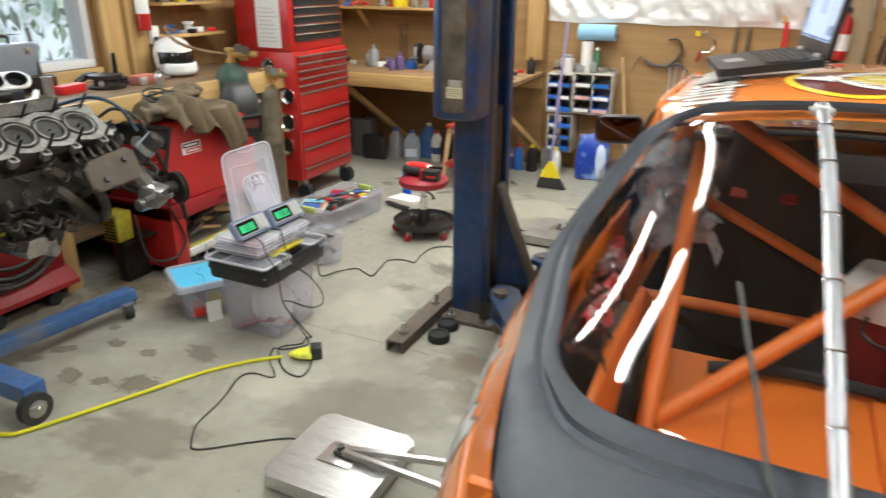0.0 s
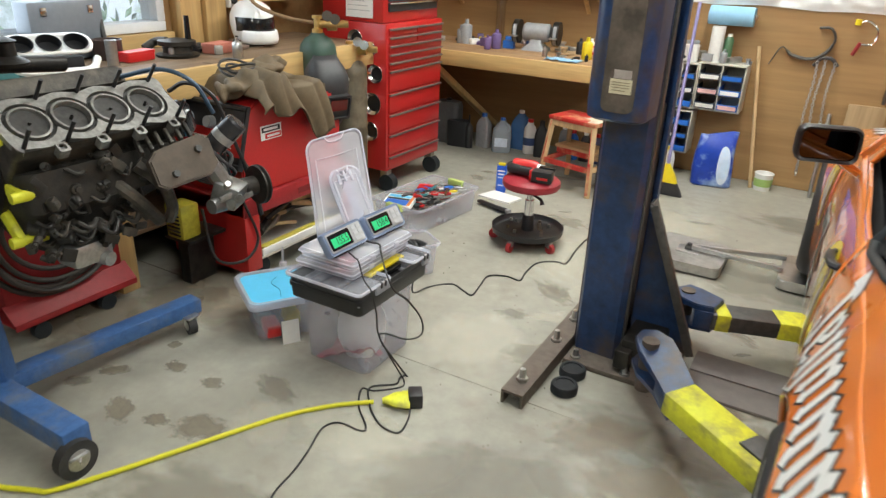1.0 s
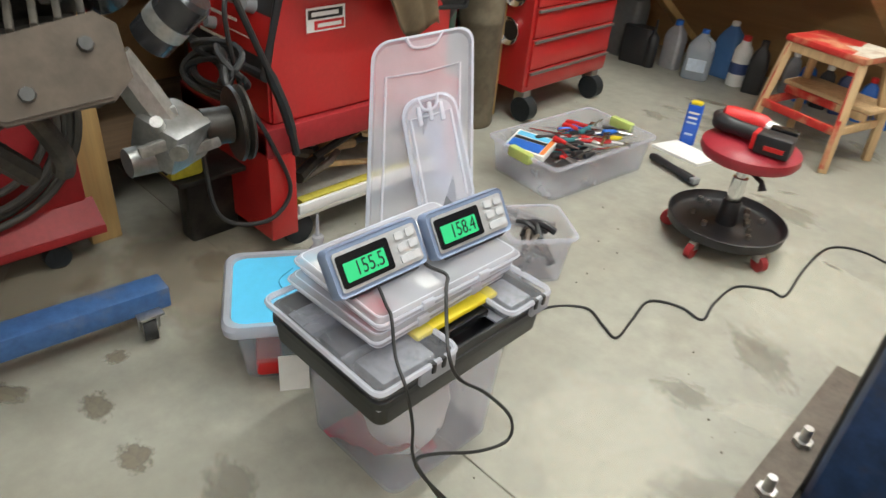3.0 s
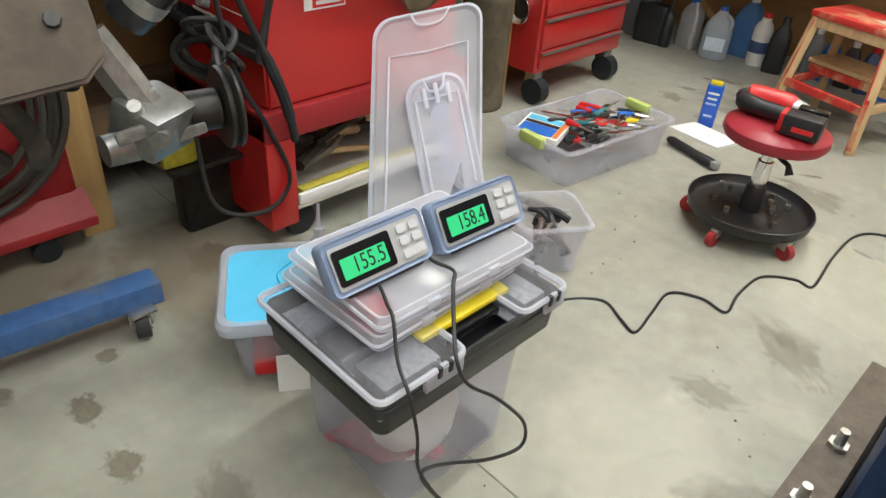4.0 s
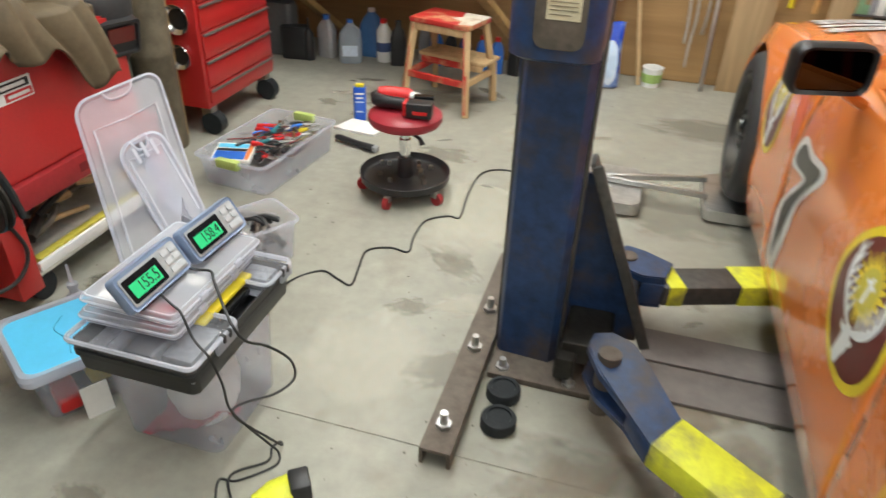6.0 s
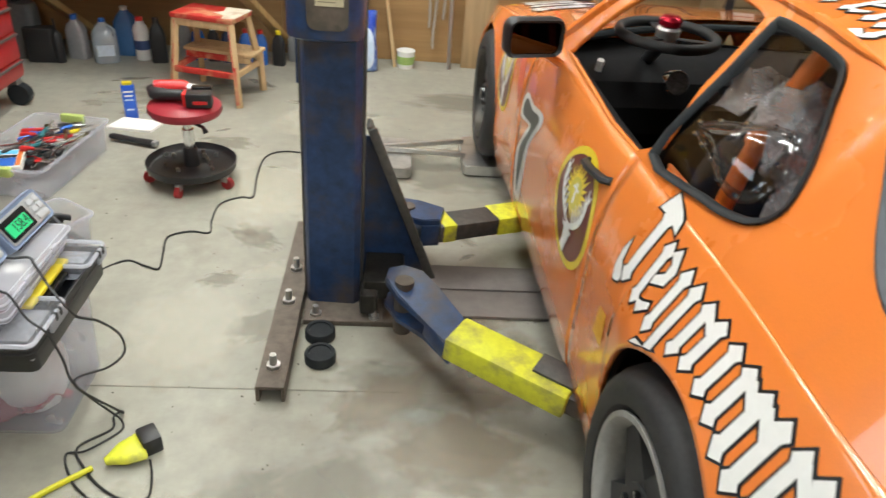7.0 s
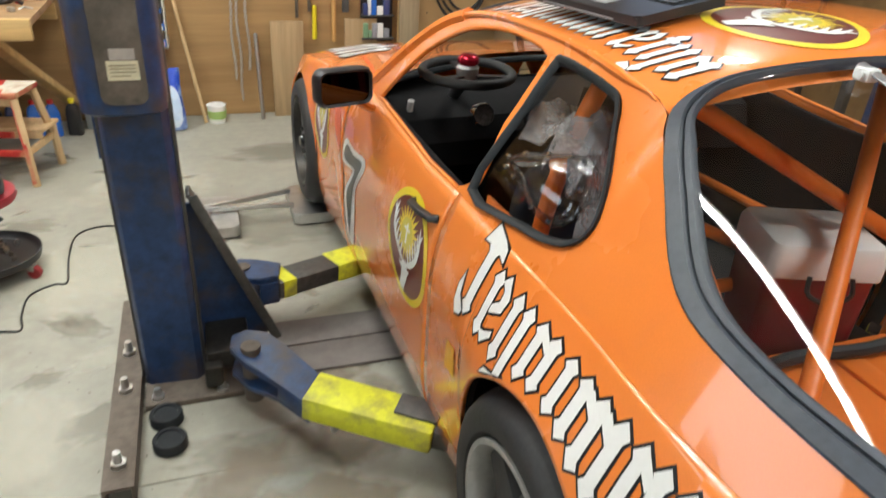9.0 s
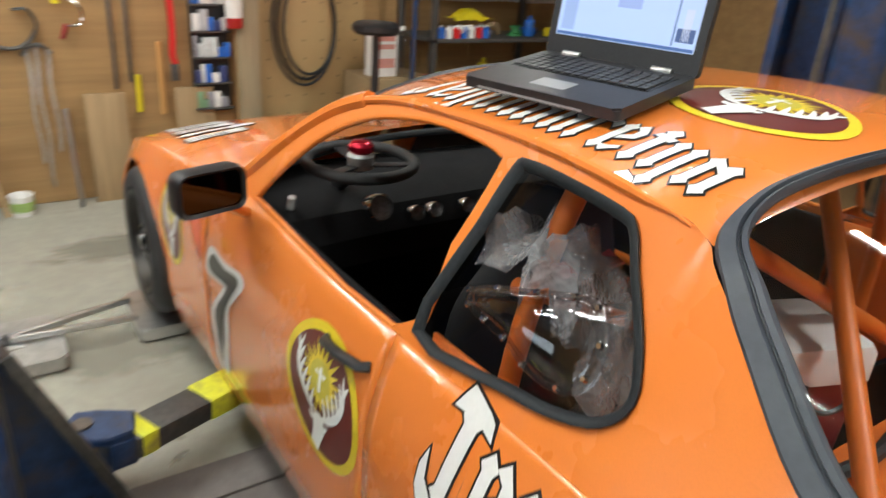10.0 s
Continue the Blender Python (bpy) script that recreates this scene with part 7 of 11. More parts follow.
loft(bm, [shell(z) for z in steps(-0.18, 0.19, 14)], closed=False)
body = part("shell", bm, surface("matt_black_shell", (0.03, 0.03, 0.032), 0.5, vary=0.15, grain=60), mk, angle=50)
md = body.modifiers.new("thickness", "SOLIDIFY")
md.thickness = 0.004
bm = bmesh.new()
loft(bm, [[(x, -0.142 + dy, z - 0.03) for x, z in rounded(w, h, 0.012, 3)] for w, h, dy in ((0.15, 0.13, 0.03), (0.145, 0.125, -0.012), (0.125, 0.105, -0.014), (0.12, 0.10, -0.004))], caps=(False, True))
part("lens_frame", bm, BLACK, mk)
bm = bmesh.new()
slab(bm, rounded(0.10, 0.055, 0.006, 3), 0, 0.003, pose(0, -0.152, -0.015, 90))
part("lens", bm, surface("dark_red_lens", (0.12, 0.012, 0.01), 0.08, vary=0.1), mk, "dark red lens")
bm = bmesh.new()
cone(bm, (0.115, -0.02, 0.06), (0.135, -0.02, 0.06), 0.014, 0.011, 12)
part("knob", bm, STEEL, mk)
bm = bmesh.new()
sweep(bm, [(0, 0.03, -0.78), (0, 0.03, -0.1), (0, 0.0, 0.05)], 0.014, 8)
part("stand_rod", bm, DARK_STEEL, mk)

# red wheeled cabinet behind the engine, hoses hung in loops over its face
rc = thing("hose_cart", (-1.96, 4.51, 0), 0, "dull red wheeled cabinet with dark hoses looped on its face", "cart")
bm = bmesh.new()
box(bm, (-0.16, -0.25, 0.14), (0.17, 0.255, 0.80), 0.012)
part("cabinet", bm, RED_DULL, rc, "dull red sheet-metal cabinet")
bm = bmesh.new()   # base pan with a sloping front lip
loft(bm, [[(x0, y, z0), (x1, y, z1), (x1, y, z1 - 0.012), (x0, y, z0 - 0.012)] for y, x0, z0, x1, z1 in ((-0.262, 0.165, 0.165, 0.235, 0.098), (0.27, 0.165, 0.165, 0.235, 0.098))], caps=(True, True))
box(bm, (-0.18, -0.262, 0.085), (0.235, 0.27, 0.098), 0.003)
box(bm, (0.229, -0.262, 0.076), (0.236, 0.27, 0.102), 0.002)
part("base_pan", bm, RED_DULL, rc, "red base pan with a sloping lip")
bm = bmesh.new()
cone(bm, (0.16, -0.02, 0.72), (0.24, -0.02, 0.735), 0.018, 0.018, 14)
part("hose_hook", bm, DARK_STEEL, rc)
HOSE = surface("grey_hose", (0.060, 0.055, 0.048), 0.55, vary=0.15)
for k, (ry, rz, dx) in enumerate(((0.262, 0.272, 0.0), (0.278, 0.290, 0.016), (0.285, 0.305, -0.002), (0.235, 0.245, 0.014), (0.205, 0.200, 0.004))):
    bm = bmesh.new()
    sweep(bm, [Vector((0.188 + dx + 0.006 * math.sin(2 * t + k), -0.02 + 0.012 * math.sin(k * 2.1) + ry * math.cos(t) * (1.0 - 0.16 * max(0, math.sin(t))), 0.455 + rz * math.sin(t))) for t in steps(0, 2 * math.pi, 44)[:-1]], 0.0105, 8, True)
    part("hose", bm, HOSE, rc, "dark rubber hose loop")
for x, y in ((-0.13, -0.17), (0.21, -0.16), (0.21, 0.13), (-0.13, 0.2)):
    bm = bmesh.new()
    cone(bm, (x - 0.015, y, 0.036), (x + 0.015, y, 0.036), 0.036, 0.036, 18)
    part("wheel", bm, RUBBER, rc)

# yellow ribbed case on a low shelf behind the engine
yc = thing("yellow_case", (-1.62, 4.97, 0), 0, "grimy yellow ribbed plastic case standing on the floor", "case")
# dark stand added to carry the case and fill the dark region below it
bm = bmesh.new()
box(bm, (-0.08, 0.02, 0.0), (-0.01, 0.18, 0.25), 0.01)
box(bm, (-0.08, -0.04, 0.245), (0.08, 0.20, 0.26), 0.002)
part("lower_box", bm, OILY, yc, "dark stand added below the case")
bm = bmesh.new()
box(bm, (-0.05, -0.05, 0.262), (0.06, 0.05, 0.42), 0.012)
part("case", bm, surface("grimy_yellow_case", (0.42, 0.36, 0.03), 0.55, vary=0.2, stain=(0.2, 0.16, 0.05), stain_scale=6), yc)
for k in range(7):
    bm = bmesh.new()
    box(bm, (-0.03, -0.056, 0.28 + k * 0.018), (0.045, -0.049, 0.288 + k * 0.018), 0.002)
    part("rib", bm, OILY, yc)

# engine on its stand
es = thing("engine_stand", (-1.36, 4.02, 0), 0, "worn blue steel engine stand on casters with yellow arms", "engine stand")
O = Vector((-1.36, 4.02, 0))


def E(x, y, z):
    return Vector((x, y, z)) - O


bm = bmesh.new()
bar(bm, E(-1.90, 3.975, 0.115), E(-0.93, 3.975, 0.115), 0.085, 0.075, 0.005)
part("cross_leg", bm, STAND_BLUE, es)
bm = bmesh.new()
bar(bm, E(-1.39, 4.02, 0.115), E(-1.335, 4.765, 0.10), 0.075, 0.06, 0.005)
part("long_leg", bm, STAND_BLUE, es)
bm = bmesh.new()
bar(bm, E(-1.40, 4.00, 0.06), E(-1.34, 3.93, 0.84), 0.12, 0.085, 0.006)
part("post", bm, STAND_BLUE, es)
bm = bmesh.new()
box(bm, E(-1.46, 3.86, 0.76), E(-1.27, 4.03, 0.90), 0.02)
part("head", bm, STAND_BLUE, es)
bm = bmesh.new()
box(bm, E(-1.275, 3.90, 0.63), E(-1.268, 3.98, 0.70), 0.001)
part("sticker", bm, LIFT_YELLOW, es, "yellow warning sticker")
bm = bmesh.new()   # maker's writing as a bar
bar(bm, E(-1.305, 3.955, 0.56), E(-1.325, 3.985, 0.30), 0.003, 0.03, 0.0)
part("print", bm, surface("olive_print", (0.25, 0.35, 0.08), 0.5), es)
bm = bmesh.new()
cone(bm, E(-1.365, 4.02, 0.83), E(-1.365, 4.10, 0.83), 0.05, 0.05, 20)
cone(bm, E(-1.365, 4.07, 0.83), E(-1.365, 4.085, 0.83), 0.15, 0.15, 24)
part("mount_plate", bm, OILY, es)
for dx, dz in ((0.17, 0.12), (0.20, -0.04), (0.15, -0.19), (-0.12, 0.12)):
    bm = bmesh.new()
    c = E(-1.365, 4.085, 0.83)
    bar(bm, c + Vector((dx * 0.4, 0, dz * 0.4)), c + Vector((dx, 0, dz)), 0.024, 0.036, 0.006)
    cone(bm, c + Vector((dx, -0.03, dz)), c + Vector((dx + 0.01, 0.07, dz)), 0.017, 0.017, 14)
    part("mount_arm", bm, LIFT_YELLOW, es, "bright yellow mounting arm")
bm = bmesh.new()
bar(bm, E(-1.31, 3.90, 0.72), E(-1.20, 3.98, 0.60), 0.016, 0.016, 0.003)
part("handle", bm, LIFT_YELLOW, es)
for x, y, r in ((-0.925, 3.955, 0.062), (-1.88, 3.955, 0.062), (-1.30, 4.70, 0.038)):
    bm = bmesh.new()
    p = E(x, y, 0)
    ax = Vector((0.35, 0.94, 0)) if y > 4.5 else Vector((1, 0, 0))
    box(bm, p + Vector((-0.03, -0.03, 0.074)), p + Vector((0.03, 0.03, 0.082)), 0.002)
    for k in (-0.022, 0.022):
        bar(bm, p + ax * k + Vector((0, 0, r)), p + ax * k + Vector((0.008, -0.004, 0.078)), 0.006, 0.024, 0.001)
    c = part("caster", bm, STEEL, es)
    bm = bmesh.new()
    cone(bm, p - ax * 0.016 + Vector((0, 0, r)), p + ax * 0.016 + Vector((0, 0, r)), r, r, 24)
    part("wheel", bm, TYRE, c)
    bm = bmesh.new()
    cone(bm, p - ax * 0.019 + Vector((0, 0, r)), p + ax * 0.019 + Vector((0, 0, r)), r * 0.55, r * 0.55, 24)
    part("wheel_hub", bm, ALLOY, c)

GRIME_BLACK = surface("oil_caked_iron", (0.020, 0.018, 0.015), 0.62, 0.1, vary=0.4, grain=70, stain=(0.05, 0.043, 0.034), stain_scale=12, stain_amount=0.7, bump=0.5)
BRIGHT_ALLOY = surface("bright_gasket_face", (0.23, 0.225, 0.21), 0.5, 0.45, vary=0.3, grain=60, stain=(0.11, 0.10, 0.09), stain_scale=18, stain_amount=0.75, bump=0.2)
# the engine: an eight-cylinder block, one bank turned up to the light
eng = thing("engine_block", (-1.33, 4.36, 0.83), 0, "greasy bare V8 engine block hung on the stand", "engine")
G = Vector((-1.33, 4.36, 0.83))
DECK = pose(-1.185, 4.36, 0.985, 0, 38, 0)
DM = Matrix.Translation(-G) @ DECK
L, WD = 0.57, 0.192
outline = rounded(WD, L, 0.02, 3)
bores = [(0.0, -0.198 + i * 0.128) for i in range(4)]
circle = [(math.cos(t), math.sin(t)) for t in steps(0, 2 * math.pi, 32)[:-1]]
bm = fill([(x, y) for x, y in outline], [[(x + 0.052 * c, y + 0.052 * s) for c, s in circle] for x, y in bores], 0.2)
bmesh.ops.transform(bm, matrix=DM, verts=bm.verts[:])
bmesh.ops.transform(bm, matrix=DM @ Matrix.Translation((0, 0, -0.016)) @ DM.inverted(), verts=bm.verts[:])
deck = part("deck", bm, surface("dark_water_jacket", (0.022, 0.021, 0.019), 0.6, 0.2, vary=0.3, grain=40, stain=(0.05, 0.047, 0.042), stain_scale=9, stain_amount=0.7), eng, "dark water jacket round the cylinders", smooth=False)
CH = 0.0700   # the open channel follows the four cylinders
cut = math.degrees(math.acos(0.064 / CH)) + 3
ring = []
for sx in (1, -1):
    for k, (x, y) in enumerate(bores if sx > 0 else bores[::-1]):
        for t in steps(-90 if k == 0 else -90 + cut, 90 if k == 3 else 90 - cut, 12):
            ring.append((x + sx * CH * math.cos(radians(t)), y + sx * CH * math.sin(radians(t))))
edge = [(-0.094, -0.285), (-0.06, -0.292), (0.06, -0.287), (0.096, -0.27), (0.086, -0.262), (0.094, -0.198), (0.080, -0.134), (0.094, -0.07), (0.080, -0.006), (0.094, 0.058), (0.080, 0.122), (0.094, 0.186), (0.086, 0.25), (0.096, 0.276), (0.05, 0.288), (-0.02, 0.280), (-0.07, 0.288), (-0.096, 0.272), (-0.084, 0.25), (-0.094, 0.186), (-0.080, 0.122), (-0.094, 0.058), (-0.080, -0.006), (-0.094, -0.07), (-0.080, -0.134), (-0.094, -0.198), (-0.084, -0.262)]
edge = [tuple(p[:2]) for p in spline([(x, y, 0) for x, y in edge], 3, True)]
bm = fill(edge, [ring], 0.2)
for loop in (ring, edge):
    lo, hi = [bm.verts.new((x, y, -0.018)) for x, y in loop], [bm.verts.new((x, y, 0.0)) for x, y in loop]
    for i in range(len(loop)):
        bm.faces.new((lo[i], lo[(i + 1) % len(loop)], hi[(i + 1) % len(loop)], hi[i]))
bmesh.ops.transform(bm, matrix=DM, verts=bm.verts[:])
part("gasket_face", bm, BRIGHT_ALLOY, deck, "pale machined gasket face", smooth=False)
for i, (x, y) in enumerate(bores):
    bm = bmesh.new()
    lathe(bm, [(0.0585, -0.018), (0.0585, 0.0015), (0.0575, 0.002), (0.0515, 0.002), (0.050, -0.004), (0.050, -0.16)], 40, DM @ pose(x, y, 0))
    part("cylinder_liner", bm, BRIGHT_ALLOY, deck, "bright cylinder ring")
    bm = bmesh.new()
    lathe(bm, [(0.0497, -0.008 - 0.008 * (i % 2)), (0.02, -0.010 - 0.008 * (i % 2)), (0.0, -0.007 - 0.008 * (i % 2))], 32, DM @ pose(x, y, 0))
    cone(bm, DM @ Vector((x, y, -0.016)), DM @ Vector((x, y, 0.002)), 0.006, 0.004, 8)
    part("piston", bm, surface("sooty_piston", (0.030, 0.028, 0.026), 0.5, 0.3, vary=0.4, grain=60, stain=(0.07, 0.065, 0.058), stain_scale=14, stain_amount=0.7), deck, "sooty piston crown")
for y in steps(-0.262, 0.25, 4):
    for x in (-0.080, 0.080):
        bm = bmesh.new()
        cone(bm, DM @ Vector((x, y, -0.01)), DM @ Vector((x, y, 0.075)), 0.0062, 0.0058, 8)
        part("head_stud", bm, BLACK, deck)
for y in (-0.134, -0.006, 0.122, 0.25):
    for x in (0.104,):
        bm = bmesh.new()
        loft(bm, [[DM @ Vector((x + a, y - 0.03 + b, z)) for a, b in rounded(w, w, 0.006, 2)] for w, z in ((0.034, -0.03), (0.034, 0.002), (0.020, 0.002), (0.018, -0.01))], caps=(True, True))
        part("oil_port", bm, BRIGHT_ALLOY, deck)
bm = bmesh.new()   # bank body under the deck
loft(bm, [[DM @ Vector((x * k, y, z)) for x, y in outline] for k, z in ((1.0, -0.001), (1.02, -0.03), (0.9, -0.05), (0.92, -0.14), (0.8, -0.22))], caps=(False, True))
part("bank", bm, GREASY, eng)
D2 = Matrix.Translation(-G) @ pose(-1.50, 4.36, 0.99, 0, -48, 0)
bm = bmesh.new()
loft(bm, [[D2 @ Vector((x * k, y, z)) for x, y in outline] for k, z in ((1.0, 0.0), (1.02, -0.03), (0.9, -0.05), (0.85, -0.22))], caps=(True, True))
part("bank", bm, GREASY, eng)
bm = bmesh.new()
loft(bm, [[(x, y, z) for x, y in rounded(w, l, 0.05, 4)] for w, l, z in ((0.22, 0.24, -0.26), (0.26, 0.28, -0.22), (0.32, 0.40, -0.15), (0.40, 0.54, -0.10), (0.38, 0.55, 0.02))], caps=(True, True))
for v in bm.verts:
    v.co.y -= 0.08 if v.co.z < -0.2 else 0.045 if v.co.z < -0.12 else 0.0
part("crankcase", bm, GRIME_BLACK, eng)
bm = bmesh.new()
box(bm, (0.07, -0.17, -0.315), (0.185, -0.03, -0.235), 0.02)
cone(bm, (0.15, -0.07, -0.30), (0.20, -0.06, -0.305), 0.026, 0.024, 16)
part("sump_casting", bm, ALLOY, eng, "dull alloy sump casting")
for k in range(9):
    y = -0.24 + 0.062 * k
    bm = bmesh.new()
    bar(bm, (0.165 + 0.01 * (k % 2), y, -0.02), (0.19, y + 0.01, -0.10 - 0.02 * (k % 3)), 0.018, 0.03, 0.006)
    part("rib", bm, OILY, eng)
# front cover plate, bracket and steering pump
bm = bmesh.new()
plate = [(-0.112, -0.045), (-0.09, -0.066), (0.07, -0.072), (0.108, -0.045), (0.116, 0.04), (0.09, 0.066), (-0.07, 0.060), (-0.105, 0.035)]
PMX = Matrix.Translation(-G) @ pose(-1.02, 4.53, 0.815, 62, 20, 66) @ pose(0, 0, 0, 0, 0, 32)
slab(bm, plate, -0.02, 0.012, PMX, bevel=0.006)
pl = part("cover_plate", bm, surface("brown_plate", (0.085, 0.066, 0.050), 0.5, 0.4, vary=0.25, grain=20, stain=(0.13, 0.105, 0.08), stain_scale=8), eng, "brown stained cover plate")
for x, y in ((-0.045, -0.03), (0.06, 0.02)):
    bm = bmesh.new()
    cone(bm, PMX @ Vector((x, y, 0.012)), PMX @ Vector((x, y, 0.026)), 0.013, 0.011, 8)
    part("bolt", bm, DARK_STEEL, pl)
for k in range(6):
    bm = bmesh.new()
    bar(bm, PMX @ Vector((-0.10 + 0.035 * k, 0.065, -0.02)), PMX @ Vector((-0.085 + 0.035 * k, 0.12, -0.06)), 0.012, 0.02, 0.003)
    part("fin", bm, GREASY, eng)
bm = bmesh.new()
sweep(bm, spline([(0.20, 0.08, -0.02), (0.24, 0.13, -0.08), (0.22, 0.18, -0.19), (0.18, 0.19, -0.25)], 6), [0.028] * 7 + [0.02] * 12, 8)
sweep(bm, spline([(0.17, 0.0, -0.06), (0.22, 0.05, -0.13), (0.21, 0.13, -0.23)], 6), 0.022, 8)
part("bracket", bm, GREASY, eng)
bm = bmesh.new()
a = Vector((-1.00, 4.70, 0.668)) - G
box(bm, (-0.05, -0.055, -0.045), (0.045, 0.055, 0.04), 0.012, Matrix.Translation(a) @ pose(0, 0, 0, 0, 18, 25))
sweep(bm, [a + Vector((-0.05, -0.06, 0.14)), a + Vector((-0.03, -0.03, 0.07)), a], [0.03, 0.034, 0.03], 8)
cone(bm, a + Vector((0.0, -0.09, -0.03)), a + Vector((0.0, 0.0, -0.03)), 0.026, 0.03, 14)
cone(bm, a + Vector((0.03, -0.01, 0.0)), a + Vector((0.065, -0.025, -0.005)), 0.02, 0.016, 12)
pump = part("steering_pump", bm, surface("bright_cast_alloy", (0.24, 0.24, 0.235), 0.4, 0.8, vary=0.2, grain=60, stain=(0.25, 0.24, 0.22), stain_scale=8, stain_amount=0.6, bump=0.25), eng, "bright alloy steering pump")
bm = bmesh.new()
q = a + Vector((0.0, 0.055, 0.0))
cone(bm, q, q + Vector((0.01, 0.05, 0)), 0.035, 0.035, 16)
lathe(bm, [(0, 0.0), (0.07, 0.0), (0.072, 0.006), (0.062, 0.012), (0.072, 0.018), (0.07, 0.024), (0, 0.024)], 32, Matrix.Translation(q + Vector((0.012, 0.055, 0))) @ pose(0, 0, 0, -90, 0, -12))
part("pulley", bm, OILY, pump, "dark ribbed pulley")
for k in range(7):   # cast bosses, ribs and bolts of the pump
    t = 0.9 * k
    bm = bmesh.new()
    c = a + Vector((0.035 * math.cos(t), -0.05 + 0.015 * k, 0.035 * math.sin(t)))
    if k % 2:
        cone(bm, c, c + Vector((0.03 * math.cos(t), -0.01, 0.03 * math.sin(t))), 0.014, 0.011, 10)
    else:
        bar(bm, c - Vector((0, 0.03, 0)), c + Vector((0.01, 0.03, 0.012)), 0.014, 0.022, 0.004)
    part("boss", bm, ALLOY if k % 3 else BRIGHT_ALLOY, pump)
bm = bmesh.new()   # oil filter
f0, f1 = Vector((-1.085, 4.72, 0.815)) - G, Vector((-1.025, 4.775, 0.895)) - G
cone(bm, f0, f1, 0.040, 0.040, 28)
cone(bm, f1, f1 + (f1 - f0) * 0.08, 0.040, 0.034, 28)
flt = part("oil_filter", bm, surface("dark_filter_can", (0.07, 0.07, 0.075), 0.22, 0.6, vary=0.15), eng, "dark glossy oil filter canister")
bm = bmesh.new()
cone(bm, f0 + (f1 - f0) * 0.30, f0 + (f1 - f0) * 0.55, 0.0406, 0.0406, 28, caps=False)
part("band", bm, ALLOY, flt, "pale printed band")
# brackets, hoses and lumps around the block
rnd = random.Random(21)
for i in range(120):
    bm = bmesh.new()
    low = rnd.uniform(-0.24, 0.03)
    c = Vector((rnd.uniform(0.12, 0.22), rnd.uniform(-0.27, 0.30 if low > -0.12 else 0.06), low))
    kind = i % 4
    if kind == 0:   # bosses with a bolt
        d = Vector((rnd.uniform(0.012, 0.03), rnd.uniform(-0.03, 0.03), rnd.uniform(-0.02, 0.02)))
        r = rnd.uniform(0.010, 0.022)
        cone(bm, c, c + d, r, r * 0.85, 14)
        cone(bm, c + d, c + d * 1.4, r * 0.55, r * 0.5, 6)
    elif kind == 1:   # cast webs
        a = c + Vector((0, rnd.uniform(0.02, 0.06), rnd.uniform(-0.07, 0.02)))
        bar(bm, c, a, rnd.uniform(0.006, 0.012), rnd.uniform(0.02, 0.045), 0.003)
    elif kind == 2:   # pads and lugs
        w = rnd.uniform(0.012, 0.026)
        box(bm, (-w, -w * 0.7, -w * 0.6), (w, w, w * 0.8), 0.006, Matrix.Translation(c) @ pose(0, 0, 0, rnd.uniform(0, 90), rnd.uniform(0, 90), rnd.uniform(0, 90)))
        cone(bm, c, c + Vector((w * 1.3, 0, w * 0.5)), 0.006, 0.006, 6)
    else:   # short pipes
        sweep(bm, spline([c, c + Vector((0.02, 0.025, -0.02)), c + Vector((0.0, 0.06, rnd.uniform(-0.05, 0.02)))], 5), rnd.uniform(0.004, 0.009), 8)
    part("fitting", bm, (GRIME_BLACK, GREASY, GRIME_BLACK, OILY, GRIME_BLACK, GRIME_BLACK, GREASY)[i % 7], eng)
bm = bmesh.new()
sweep(bm, spline([(-0.10, -0.30, 0.30), (-0.14, -0.22, 0.28), (-0.2, -0.05, 0.26), (-0.22, 0.15, 0.24)], 6), 0.028, 10)
lathe(bm, [(0, 0), (0.06, 0), (0.062, 0.01), (0.03, 0.03), (0.028, 0.07), (0.035, 0.075), (0, 0.09)], 20, pose(-0.18, -0.05, 0.26))
lathe(bm, [(0, 0), (0.075, 0), (0.075, 0.03), (0.03, 0.045), (0, 0.045)], 24, pose(-0.10, -0.24, 0.24, 0, 20))
part("water_manifold", bm, OILY, eng)
bm = bmesh.new()
cone(bm, (0.0, -0.36, 0.16), (0.02, -0.34, 0.44), 0.038, 0.04, 20)
nk = part("filler_neck", bm, BLACK, eng)
bm = bmesh.new()
cone(bm, (0.02, -0.34, 0.44), (0.022, -0.338, 0.475), 0.046, 0.046, 20)
part("cap", bm, surface("amber_cap", (0.65, 0.36, 0.02), 0.4), nk, "amber yellow plastic cap")
bm = bmesh.new()
sweep(bm, spline([(-0.07, 0.26, 0.20), (0.05, 0.33, 0.23), (0.15, 0.38, 0.19), (0.18, 0.43, 0.08)], 8), 0.008, 8)
part("hose", bm, surface("blue_grey_hose", (0.05, 0.09, 0.14), 0.35), eng)
bm = bmesh.new()
lathe(bm, [(0, 0), (0.05, 0), (0.052, 0.005), (0.045, 0.09), (0.03, 0.10), (0, 0.10)], 20, pose(0.10, 0.35, 0.03, 24, 20))
part("sensor_housing", bm, BLACK_GLOSS, eng)

